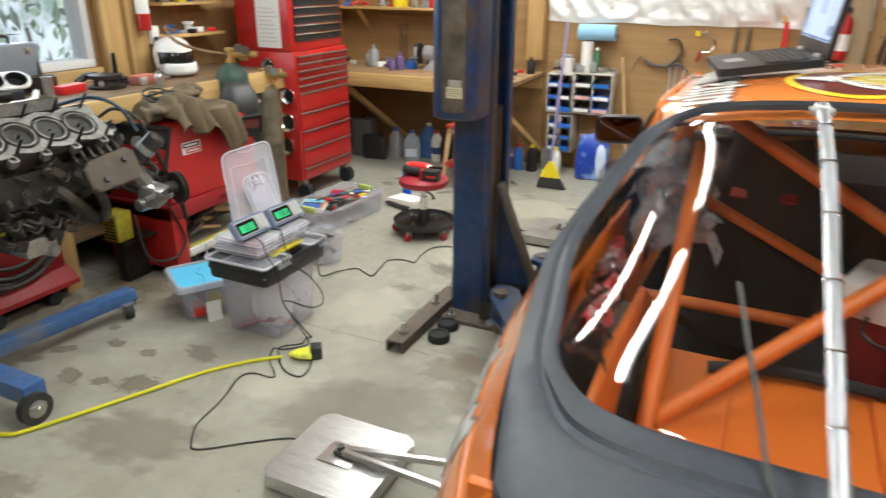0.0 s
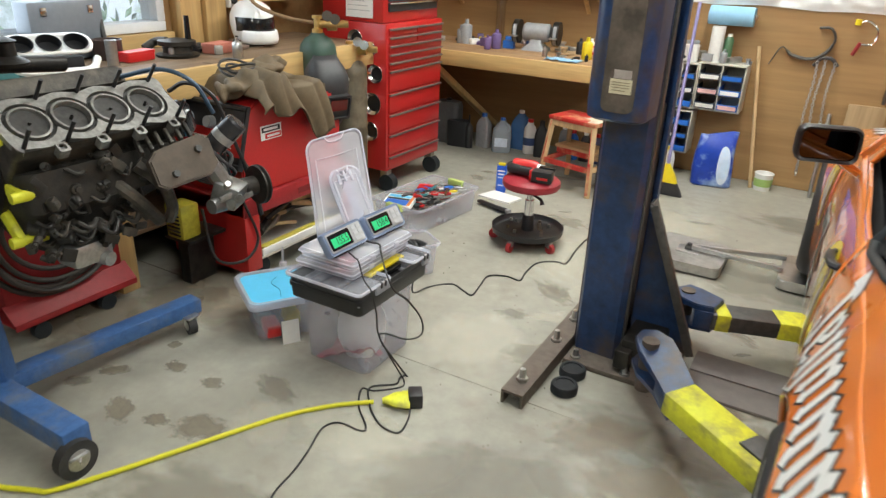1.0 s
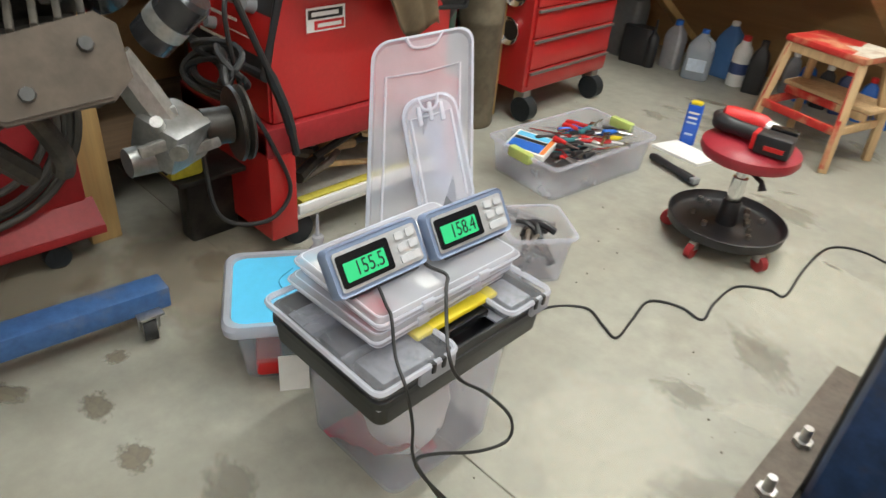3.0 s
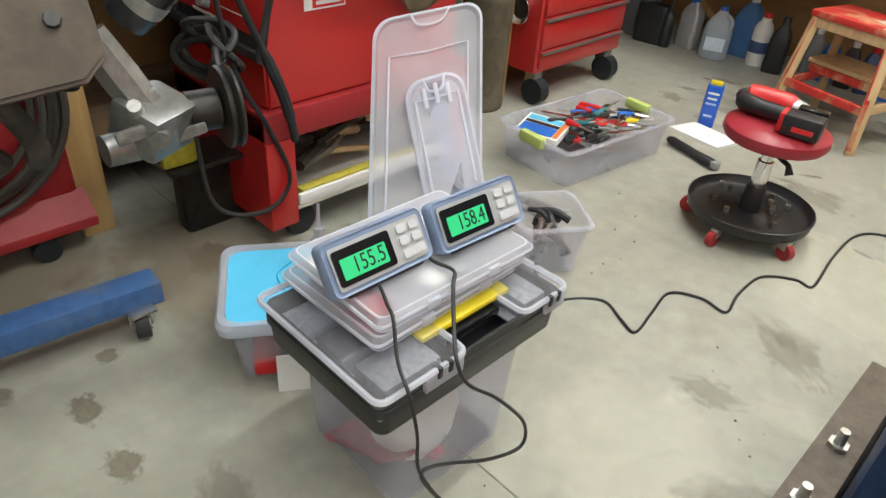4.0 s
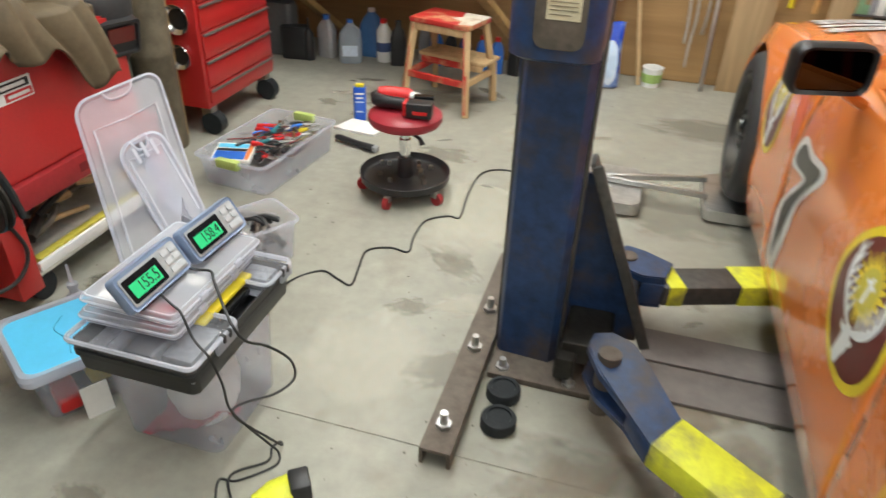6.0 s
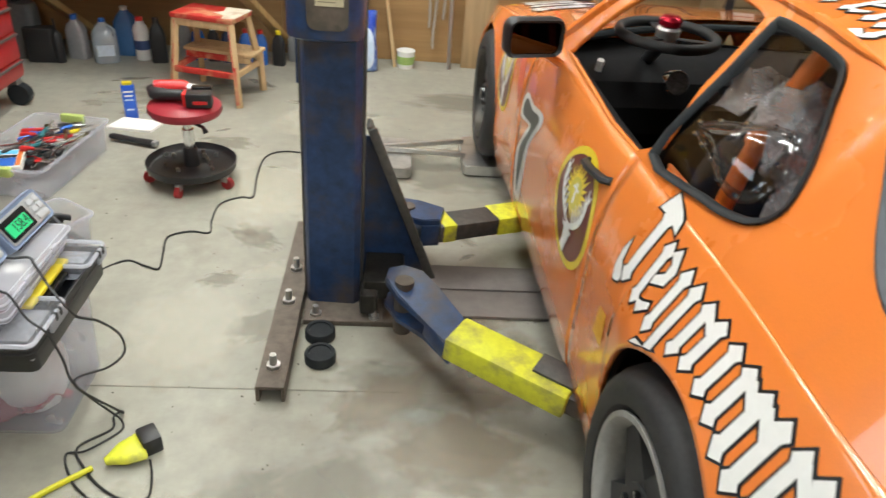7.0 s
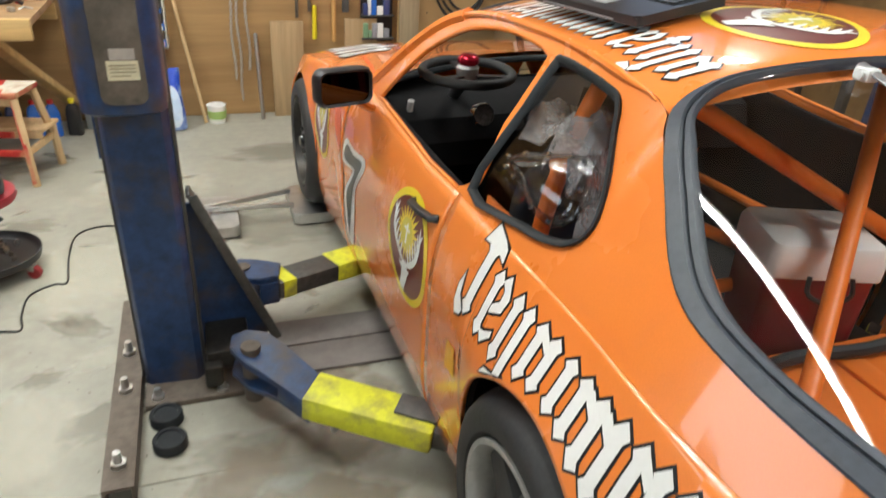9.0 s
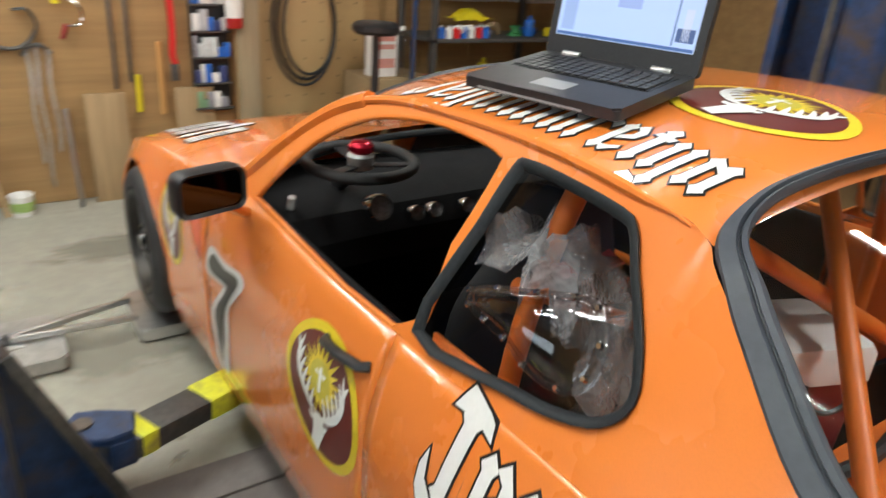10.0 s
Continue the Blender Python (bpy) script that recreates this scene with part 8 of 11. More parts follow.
# ---- along the far wall ----
bb = thing("workbench", (-1.44, 8.01, 0), 0, "pine workbench along the plywood wall, cluttered with tools", "workbench")
for i in range(3):
    bm = bmesh.new()
    box(bm, (-1.0, -0.39 + i * 0.262, 0.762), (0.98, -0.39 + i * 0.262 + 0.259, 0.80), 0.004)
    part("top_board", bm, timber("bench_board", (0.36, 0.22, 0.11), (0.2, 0.12, 0.07), 1.0, 0, 0.6) if i == 0 else bpy.data.materials["bench_board"], bb)
bm = bmesh.new()
box(bm, (-1.0, -0.43, 0.695), (0.98, -0.392, 0.803), 0.004)
part("front_board", bm, PINE, bb, "pale pine front board")
for x in (-0.60, 0.72):
    bm = bmesh.new()
    bar(bm, (x, -0.37, 0.74), (x + 0.30 * (1 if x < 0 else 1), 0.36, 0.10), 0.09, 0.038, 0.003)
    part("brace", bm, PINE_Z, bb, "diagonal pine brace")
bm = bmesh.new()
box(bm, (-1.0, 0.36, 0.66), (0.98, 0.395, 0.755), 0.003)
part("back_rail", bm, PINE, bb)


def bottle(name, x, y, prof, mat, label, cap=None, cap_mat=None, cat="bottle", z=0.0, k=None, turn=0, group="bottles under the bench"):
    t = thing(name, (x, y, z), turn, label, cat, group)
    bm = bmesh.new()
    if k:
        loft(bm, [[(a, b, h) for a, b in rounded(k[0] * s, k[1] * s, min(k[0], k[1]) * s * 0.28, 4)] for s, h in prof], caps=(True, True))
    else:
        lathe(bm, prof, 24)
    part("body", bm, mat, t)
    if cap:
        bm = bmesh.new()
        lathe(bm, [(0, cap[0]), (cap[2], cap[0]), (cap[2], cap[1] - 0.003), (cap[2] * 0.9, cap[1]), (0, cap[1])], 18, pose(cap[3] if len(cap) > 3 else 0, 0, 0))
        part("cap", bm, cap_mat, t)
    return t


WATER = clear("clear_jug_plastic", (0.55, 0.62, 0.70), 0.12, 0.5)
JUG = [(0.93, 0.0), (1.0, 0.006), (1.0, 0.15), (0.9, 0.185), (0.62, 0.22), (0.36, 0.24), (0.3, 0.25)]
j = bottle("water_jug", -1.52, 8.02, JUG, WATER, "clear plastic water jug on the floor under the bench", (0.25, 0.27, 0.02), BLUE_P, "jug", k=(0.15, 0.15), turn=20)
bm = bmesh.new()
box(bm, (-0.05, -0.0765, 0.05), (0.05, -0.0755, 0.12))
part("label", bm, surface("pale_label", (0.6, 0.68, 0.8), 0.5), j)
bm = bmesh.new()
sweep(bm, spline([(0.03, -0.04, 0.235), (0.06, -0.06, 0.21), (0.06, -0.065, 0.17)], 5), 0.011, 8)
part("grip", bm, WATER, j)
bottle("washer_fluid_jug", -1.44, 8.20, [(a, b * 1.15) for a, b in JUG], clear("blue_fluid_jug", (0.10, 0.25, 0.55), 0.15, 0.75), "jug of blue washer fluid under the bench", (0.285, 0.31, 0.022), WHITE_STUFF, "jug", k=(0.15, 0.13))
w = bottle("oil_bottle", -1.315, 8.10, [(0, 0), (0.045, 0), (0.048, 0.006), (0.048, 0.19), (0.04, 0.215), (0.026, 0.232), (0.024, 0.25), (0, 0.25)], WHITE_STUFF, "white bottle with a red cap under the bench", (0.245, 0.275, 0.022), RED_P)
bm = bmesh.new()
lathe(bm, [(0.0485, 0.07), (0.049, 0.07), (0.049, 0.13), (0.0485, 0.13)], 24)
part("label", bm, surface("navy_label", (0.05, 0.08, 0.2), 0.5), w)
bottle("oil_bottle", -1.20, 8.06, [(0.95, 0), (1, 0.006), (1, 0.17), (0.8, 0.215), (0.4, 0.245), (0.4, 0.26)], BLACK, "black oil bottle standing under the bench", (0.255, 0.285, 0.02), BLACK, k=(0.10, 0.075), turn=15)
bottle("oil_bottle", -1.70, 8.05, [(0.95, 0), (1, 0.006), (1, 0.18), (0.8, 0.21), (0.4, 0.24), (0.4, 0.25)], surface("silver_bottle", (0.45, 0.45, 0.47), 0.35, 0.4), "silver oil bottle with a blue cap under the bench", (0.245, 0.275, 0.022), BLUE_P, k=(0.12, 0.08), turn=-10)
bottle("coolant_can", -2.02, 8.02, [(0.96, 0), (1, 0.008), (1, 0.30), (0.9, 0.335), (0.5, 0.345)], surface("dark_grey_can", (0.10, 0.105, 0.11), 0.45), "dark grey fluid container under the bench", (0.34, 0.36, 0.025), BLACK, "container", k=(0.22, 0.14))
bottle("oil_drain_box", -1.88, 7.95, [(0.96, 0), (1, 0.006), (1, 0.20), (0.95, 0.21)], BLACK, "black plastic box under the bench", None, None, "box", k=(0.18, 0.10), turn=8)
bottle("spray_can", -1.78, 7.94, [(0, 0), (0.032, 0), (0.033, 0.004), (0.033, 0.17), (0.02, 0.19), (0.008, 0.20), (0.006, 0.27), (0, 0.27)], BLACK, "black spray can with a long nozzle under the bench", None, None, "spray can")
rnd = random.Random(5)
for i in range(9):
    bottle("oil_bottle", -1.08 + 0.105 * i + rnd.uniform(-0.01, 0.01), 8.18 + rnd.uniform(-0.06, 0.1), [(0.95, 0), (1, 0.006), (1, 0.14), (0.8, 0.18), (0.4, 0.20), (0.4, 0.21)], rnd.choice((BLUE_P, BLACK, surface("dark_navy_bottle", (0.02, 0.04, 0.12), 0.4), WHITE_STUFF, BLACK, GREY_PLASTIC)), "small fluid bottle on the floor against the wall", (0.205, 0.23, 0.018), rnd.choice((WHITE_STUFF, RED_P, YELLOW_P, BLACK)), k=(0.08, 0.06), turn=rnd.uniform(-30, 30))

# bench grinder and clutter
gr = thing("bench_grinder", (-1.33, 8.10, 0.80), 8, "grey double-wheel bench grinder", "bench grinder")
GR = surface("grinder_grey", (0.33, 0.34, 0.35), 0.4, 0.3, vary=0.1)
bm = bmesh.new()
cone(bm, (-0.09, 0, 0.13), (0.09, 0, 0.13), 0.066, 0.066, 28)
cone(bm, (-0.105, 0, 0.13), (-0.09, 0, 0.13), 0.05, 0.066, 28)
cone(bm, (0.09, 0, 0.13), (0.105, 0, 0.13), 0.066, 0.05, 28)
part("motor", bm, GR, gr)
bm = bmesh.new()
loft(bm, [[(x, y, z) for x, y in rounded(a, b, 0.02, 3)] for a, b, z in ((0.20, 0.15, 0), (0.19, 0.14, 0.02), (0.10, 0.10, 0.05), (0.10, 0.09, 0.09))], caps=(True, True))
part("foot", bm, GR, gr)
for sx in (-1, 1):
    bm = bmesh.new()
    cone(bm, (sx * 0.13, 0, 0.13), (sx * 0.175, 0, 0.13), 0.086, 0.086, 28)
    part("wheel_guard", bm, OILY, gr)
    bm = bmesh.new()
    cone(bm, (sx * 0.14, -0.02, 0.125), (sx * 0.165, -0.02, 0.125), 0.076, 0.076, 28)
    part("grinding_wheel", bm, GREY_PLASTIC, gr)
    bm = bmesh.new()
    box(bm, (sx * 0.15 - 0.03, -0.14, 0.10), (sx * 0.15 + 0.03, -0.09, 0.108), 0.002)
    part("tool_rest", bm, STEEL, gr)
CLUTTER = (OILY, GREY_PLASTIC, STEEL, RED_P, surface("purple_wrap", (0.15, 0.10, 0.25), 0.5), WHITE_STUFF, ALLOY, BLACK, surface("green_tin", (0.05, 0.25, 0.08), 0.5), surface("cardboard", (0.35, 0.24, 0.13), 0.8), YELLOW_P, BLUE_P)
CL_NAMES = (("small_box", "box", "small box lying among the clutter"), ("spare_part", "part", "greasy spare part lying among the clutter"), ("tin_can", "can", "small can standing among the clutter"), ("bracket", "part", "bent metal bracket lying among the clutter"))


def clutter(n, x0, x1, y0, y1, z, seed, big=1.0, mats=CLUTTER, group="bench clutter"):
    """Small odds and ends set out along a surface."""
    rnd = random.Random(seed)
    for i in range(n):
        x, y = x0 + (x1 - x0) * (i + rnd.uniform(0.1, 0.9)) / n, rnd.uniform(y0, y1)
        kind = rnd.randrange(4)
        nm, cat, lab = CL_NAMES[kind]
        s = rnd.uniform(0.6, 1.25) * big
        bm = bmesh.new()
        if kind == 0:
            box(bm, (-0.04 * s, -0.03 * s, 0), (0.04 * s, 0.03 * s, rnd.uniform(0.03, 0.07) * s), 0.004)
        elif kind == 1:
            lathe(bm, [(0, 0), (0.045 * s, 0), (0.045 * s, 0.012 * s), (0.022 * s, 0.016 * s), (0.02 * s, 0.045 * s), (0.03 * s, 0.05 * s), (0.03 * s, 0.06 * s), (0, 0.06 * s)], 18)
            box(bm, (0.02 * s, -0.012 * s, 0.004), (0.08 * s, 0.012 * s, 0.03 * s), 0.004)
        elif kind == 2:
            lathe(bm, [(0, 0), (0.028 * s, 0), (0.03 * s, 0.003), (0.03 * s, 0.085 * s), (0.026 * s, 0.092 * s), (0.012 * s, 0.098 * s), (0.01 * s, 0.12 * s), (0, 0.12 * s)], 18)
        else:
            sweep(bm, spline([(-0.06 * s, 0, 0.012), (-0.01 * s, 0.02 * s, 0.02), (0.03 * s, -0.01 * s, 0.035 * s), (0.06 * s, 0.01 * s, 0.014)], 4), 0.011 * s, 7)
        ob = part(nm, bm, rnd.choice(mats))
        ob.matrix_world = pose(x, y, z, 0, 0, rnd.uniform(-80, 80))
        tagged(ob, lab, cat, group)


clutter(9, -2.35, -1.75, 7.95, 8.3, 0.80, 1, 1.15)
clutter(12, -1.15, -0.5, 7.85, 8.3, 0.80, 2, 1.0)
clutter(8, -1.9, -0.7, 8.2, 8.36, 0.80, 9, 1.0)
clutter(8, -1.98, -1.5, 7.85, 8.15, 0.80, 33, 1.25, (OILY, BLACK, CLUTTER[4], WHITE_STUFF, GREY_PLASTIC, BLUE_P, STEEL))
clutter(9, -1.15, -0.5, 7.72, 7.84, 0.80, 21, 0.7, (OILY, STEEL, BLACK, ALLOY, GREY_PLASTIC))
bm = bmesh.new()
sheet(bm, lambda u, v: (-1.08 + 0.24 * u, 7.66 + 0.12 * v, 0.804 + 0.02 * abs(noise.noise(Vector((u * 4, v * 4, 0)))) + 0.004), steps(0, 1, 14), steps(0, 1, 8))
rg = part("blue_rag", bm, surface("pale_blue_cloth", (0.25, 0.45, 0.65), 0.8), angle=180)
rg.modifiers.new("thickness", "SOLIDIFY").thickness = 0.005
tagged(rg, "pale blue shop towel lying on the bench edge", "cloth")
tb = bottle("plastic_tube", -1.70, 8.22, [(0, 0), (0.035, 0), (0.036, 0.30), (0.05, 0.34), (0.05, 0.35), (0, 0.35)], CLEAR_P, "tall clear plastic tube standing on the bench", None, None, "tube", z=0.80, group="")
# shelf above the bench
bs = thing("wall_shelf", (-1.55, 8.30, 1.27), 0, "long plywood wall shelf crowded with small supplies", "shelf")
bm = bmesh.new()
box(bm, (-0.9, -0.12, 0), (0.72, 0.118, 0.02), 0.003)
part("board", bm, PINE, bs)
for x in (-0.6, 0.5):
    bm = bmesh.new()
    bar(bm, (x, -0.10, -0.005), (x, 0.11, -0.20), 0.03, 0.02, 0.002)
    part("brace", bm, PINE_Z, bs)
clutter(16, -2.4, -0.9, 8.22, 8.36, 1.29, 31, 1.2, group="shelf clutter")
bm = bmesh.new()
bar(bm, (-1.02, 8.405, 1.27), (-0.80, 8.405, 1.0), 0.02, 0.09, 0.003)
tagged(part("wall_brace", bm, PINE_Z), "diagonal pine brace nailed to the wall", "brace", kind="structure")

# small-parts cabinets with pull-out bins
BIN_CASE = surface("cream_case", (0.55, 0.53, 0.46), 0.45, vary=0.05)
BIN_MATS = (BLUE_P, surface("dark_bin", (0.02, 0.03, 0.06), 0.4), WHITE_STUFF, surface("pink_tag", (0.75, 0.45, 0.42), 0.5))


def bins(x0, x1, z0, z1, seed):
    t = thing("parts_cabinet", ((x0 + x1) / 2, 8.42, z0), 0, "cream small-parts cabinet of labelled pull-out bins", "parts cabinet", "parts cabinets")
    w, h, d = (x1 - x0) / 2, z1 - z0, 0.20
    for lo, hi in (((-w, -d, 0), (w, -0.003, 0.012)), ((-w, -d, h - 0.012), (w, -0.003, h)), ((-w, -d, 0.012), (-w + 0.010, -0.003, h - 0.012)), ((w - 0.010, -d, 0.012), (w, -0.003, h - 0.012)), ((-0.005, -d + 0.002, 0.012), (0.005, -0.003, h - 0.012)), ((-w + 0.01, -0.02, 0.012), (w - 0.01, -0.003, h - 0.012))):
        bm = bmesh.new()
        box(bm, lo, hi, 0.002)
        part("case_panel", bm, BIN_CASE, t)
    rnd = random.Random(seed)
    for r in range(3):
        for c in range(2):
            xa = -w + 0.012 if c == 0 else 0.006
            xb = -0.006 if c == 0 else w - 0.012
            za = 0.014 + r * (h - 0.026) / 3
            hh = (h - 0.026) / 3
            bm = bmesh.new()
            box(bm, (xa, -d - 0.012, za), (xb, -0.025, za + 0.006), 0.001)
            box(bm, (xa, -d - 0.014, za), (xb, -d - 0.008, za + hh * 0.42), 0.002)
            for xx in (xa, xb - 0.003):
                box(bm, (xx, -d - 0.008, za), (xx + 0.003, -0.025, za + hh * 0.55))
            b = part("bin", bm, BIN_MATS[0] if rnd.random() < 0.55 else BIN_MATS[1], t)
            bm = bmesh.new()
            box(bm, (xa + 0.008, -d - 0.0165, za + 0.006), (xb - 0.008, -d - 0.0135, za + hh * 0.34))
            part("tag", bm, rnd.choice((BIN_MATS[2], BIN_MATS[2], BIN_MATS[3], BIN_MATS[0])), b)
    for r in range(1, 3):
        bm = bmesh.new()
        box(bm, (-w + 0.01, -d + 0.004, 0.012 + r * (h - 0.026) / 3 - 0.003), (w - 0.01, -0.02, 0.012 + r * (h - 0.026) / 3 + 0.001))
        part("shelf", bm, BIN_CASE, t)


bins(-0.365, -0.150, 0.50, 0.815, 1)
bins(-0.146, 0.165, 0.505, 0.83, 2)
bins(-0.345, -0.135, 0.175, 0.485, 3)
clutter(10, -0.36, 0.16, 8.25, 8.38, 0.832, 17, 0.8, (OILY, STEEL, GREY_PLASTIC, BLACK, ALLOY), "cabinet top clutter")
bottle("paper_roll", -0.075, 8.30, [(0, 0), (0.045, 0), (0.045, 0.235), (0.018, 0.235), (0.018, 0.20), (0, 0.20)], WHITE_STUFF, "white paper towel roll on the parts cabinet", None, None, "paper roll", z=0.83, group="")
bottle("spray_can", 0.0, 8.33, [(0, 0), (0.03, 0), (0.031, 0.15), (0.02, 0.17), (0, 0.175)], surface("green_can", (0.06, 0.14, 0.07), 0.4), "green spray can on the parts cabinet", (0.165, 0.19, 0.016), WHITE_STUFF, "spray can", z=0.83, group="")
bottle("white_jar", -0.23, 8.30, [(0, 0), (0.05, 0), (0.052, 0.11), (0.04, 0.12), (0, 0.12)], WHITE_STUFF, "white plastic jar on the parts cabinet", (0.12, 0.14, 0.045), GREY_PLASTIC, "jar", z=0.818, group="")
# blue paper roll on the wall
tr = thing("towel_roll", (-0.015, 8.345, 1.135), 0, "roll of blue shop towels on a wall holder", "paper roll")
bm = bmesh.new()
lathe(bm, [(0.018, -0.145), (0.062, -0.145), (0.063, -0.14), (0.063, 0.14), (0.062, 0.145), (0.018, 0.145)], 28, pose(0, 0, 0, 0, 90, 0))
part("roll", bm, surface("blue_paper", (0.28, 0.52, 0.72), 0.85, vary=0.04), tr)
bm = bmesh.new()
for sx in (-1, 1):
    bar(bm, (sx * 0.152, 0.07, 0.0), (sx * 0.152, -0.015, 0.0), 0.006, 0.03, 0.001)
cone(bm, (-0.15, 0, 0), (0.15, 0, 0), 0.012, 0.012, 10)
part("holder", bm, STEEL, tr)

# blue and white bag, broom, bucket, poles
bag = thing("plastic_bag", (0.085, 8.15, 0), 12, "blue and white printed plastic sack standing on the floor", "sack")
bm = bmesh.new()


def sack(k, w, d):
    z = 0.38 * k
    return [(x * w + 0.012 * math.sin(9 * z + x * 20), y * d + 0.01 * math.cos(7 * z + x * 12), z + (0.02 * math.sin(x * 17) if k > 0.95 else 0)) for x, y in rounded(0.26, 0.13, 0.04, 5)]


loft(bm, [sack(k, w, d) for k, w, d in ((0, 0.85, 0.8), (0.03, 0.98, 1.0), (0.3, 1.02, 1.15), (0.6, 1.0, 1.0), (0.85, 0.98, 0.6), (1.0, 1.0, 0.10))], caps=(True, True))
part("sack", bm, surface("blue_white_print", (0.012, 0.055, 0.42), 0.3, vary=0.3, grain=7, stain=(0.45, 0.62, 0.85), stain_scale=4.5, stain_amount=1.0, bump=0.2), bag)
bm = fill([(0.005 + 0.112 * min(1.0, 0.5 + 0.5 * math.cos(t)) * (0.9 + 0.1 * math.sin(t)), 0.165 + 0.135 * math.sin(t)) for t in steps(0, 2 * math.pi, 36)[:-1]], (), 0.02)
for v in bm.verts:
    x, z = v.co.x, v.co.y
    d = interp(z / 0.38, [(0, 0.8), (0.03, 1.0), (0.3, 1.15), (0.6, 1.0), (0.85, 0.6)])
    v.co = (x + 0.012 * math.sin(9 * z + x * 20), -0.065 * d - 0.012, z)
part("print", bm, surface("pale_blue_print", (0.55, 0.68, 0.86), 0.3, vary=0.1, grain=20, stain=(0.80, 0.84, 0.90), stain_scale=9, stain_amount=0.8), bag, "pale blue and white swoosh")
br = thing("broom", (-0.135, 7.69, 0), 0, "push broom with yellow head and dark bristles leaning up", "broom")
bm = bmesh.new()
loft(bm, [[(x, y + 0.04 * (1 - z / 0.10), z) for x, y in rounded(w, d, 0.012, 3)] for w, d, z in ((0.235, 0.045, 0.002), (0.20, 0.045, 0.05), (0.15, 0.04, 0.105))], caps=(True, True))
part("bristles", bm, surface("dark_bristle", (0.05, 0.05, 0.055), 0.8, vary=0.4, grain=200, bump=0.6), br, "dark bristles")
bm = bmesh.new()
loft(bm, [[(x, y, z) for x, y in rounded(w, d, 0.012, 3)] for w, d, z in ((0.155, 0.045, 0.10), (0.11, 0.04, 0.16), (0.06, 0.03, 0.20), (0.03, 0.03, 0.225))], caps=(True, True))
part("head", bm, YELLOW_P, br, "yellow broom head")
bm = bmesh.new()
cone(bm, (0, 0, 0.20), (-0.06, 0.42, 1.22), 0.011, 0.011, 12)
part("handle", bm, surface("lilac_handle", (0.25, 0.22, 0.42), 0.45), br, "lilac handle")
bk = bottle("plastic_bucket", 0.415, 8.27, [(0, 0), (0.052, 0), (0.062, 0.115), (0.065, 0.115), (0.065, 0.12), (0.058, 0.12), (0.048, 0.006), (0, 0.006)], WHITE_STUFF, "small white bucket with a green label on the floor", None, None, "bucket", group="")
bm = bmesh.new()
lathe(bm, [(0.0575, 0.03), (0.0585, 0.03), (0.0635, 0.085), (0.0625, 0.085)], 24)
part("label", bm, surface("green_label", (0.35, 0.5, 0.15), 0.5), bk)


def leaning(name, a, b, r, mat, label, cat, flat=None):
    a, b = Vector(a), Vector(b)
    bm = bmesh.new()
    if flat:
        bar(bm, a - a, b - a, flat[0], flat[1], 0.003)
    else:
        cone(bm, a - a, b - a, r, r * 0.95, 12)
    ob = part(name, bm, mat)
    ob.matrix_world = Matrix.Translation(a)
    return tagged(ob, label, cat)


leaning("wooden_pole", (0.34, 8.26, 0.0), (0.19, 8.40, 0.95), 0.012, BARE_WOOD, "wooden broom handle leaning on the plywood wall", "pole")
leaning("pry_bar", (0.72, 8.28, 0.0), (0.715, 8.40, 0.56), 0.013, STEEL, "steel bar leaning on the plywood wall", "bar")
for x0, x1, z1, y in ((0.81, 1.03, 0.65, 8.33), (1.32, 1.55, 0.66, 8.36)):
    bm = bmesh.new()
    box(bm, (x0, y, 0.0), (x1, y + 0.022, z1), 0.003, None)
    ob = part("wood_board", bm, timber("weathered_board", (0.40, 0.27, 0.14), (0.28, 0.18, 0.09), 1.0, 2, 0.7))
    tagged(ob, "weathered board leaning against the plywood wall", "board", "leaning boards")
bm = bmesh.new()
box(bm, (1.70, 8.30, 0.0), (1.84, 8.332, 1.9), 0.004)
tagged(part("plank", bm, timber("grey_plank", (0.33, 0.26, 0.16), (0.22, 0.17, 0.10), 1.0, 2, 0.75)), "grey-green rough plank standing against the wall", "plank")
# pegboard sheet
pb = bmesh.new()
box(pb, (1.86, 8.405, 0.3), (2.62, 8.418, 1.60), 0.002)
pg = tagged(part("peg_panel", pb, surface("pale_panel", (0.46, 0.31, 0.14), 0.6, vary=0.06, grain=12)), "pale board with rows of small holes on the wall", "panel", kind="structure")
# black discs on the solid board stand for the dark of its holes
for i in range(6):
    for k in range(10):
        bm = bmesh.new()
        cone(bm, (1.93 + i * 0.125, 8.4055, 0.45 + k * 0.12), (1.93 + i * 0.125, 8.4035, 0.45 + k * 0.12), 0.006, 0.006, 8)
        part("peg_hole", bm, BLACK, pg)
for k, (x, r) in enumerate(((2.18, 0.20), (2.20, 0.18), (2.16, 0.22))):
    bm = bmesh.new()
    sweep(bm, [Vector((x + r * math.cos(t), 8.375 - 0.012 * k, 1.02 + 1.7 * r * math.sin(t))) for t in steps(0, 2 * math.pi, 36)[:-1]], 0.010, 8, True)
    tagged(part("cable_loop", bm, CABLE), "black cable looped on a hook against the wall", "cable", "wall cables")
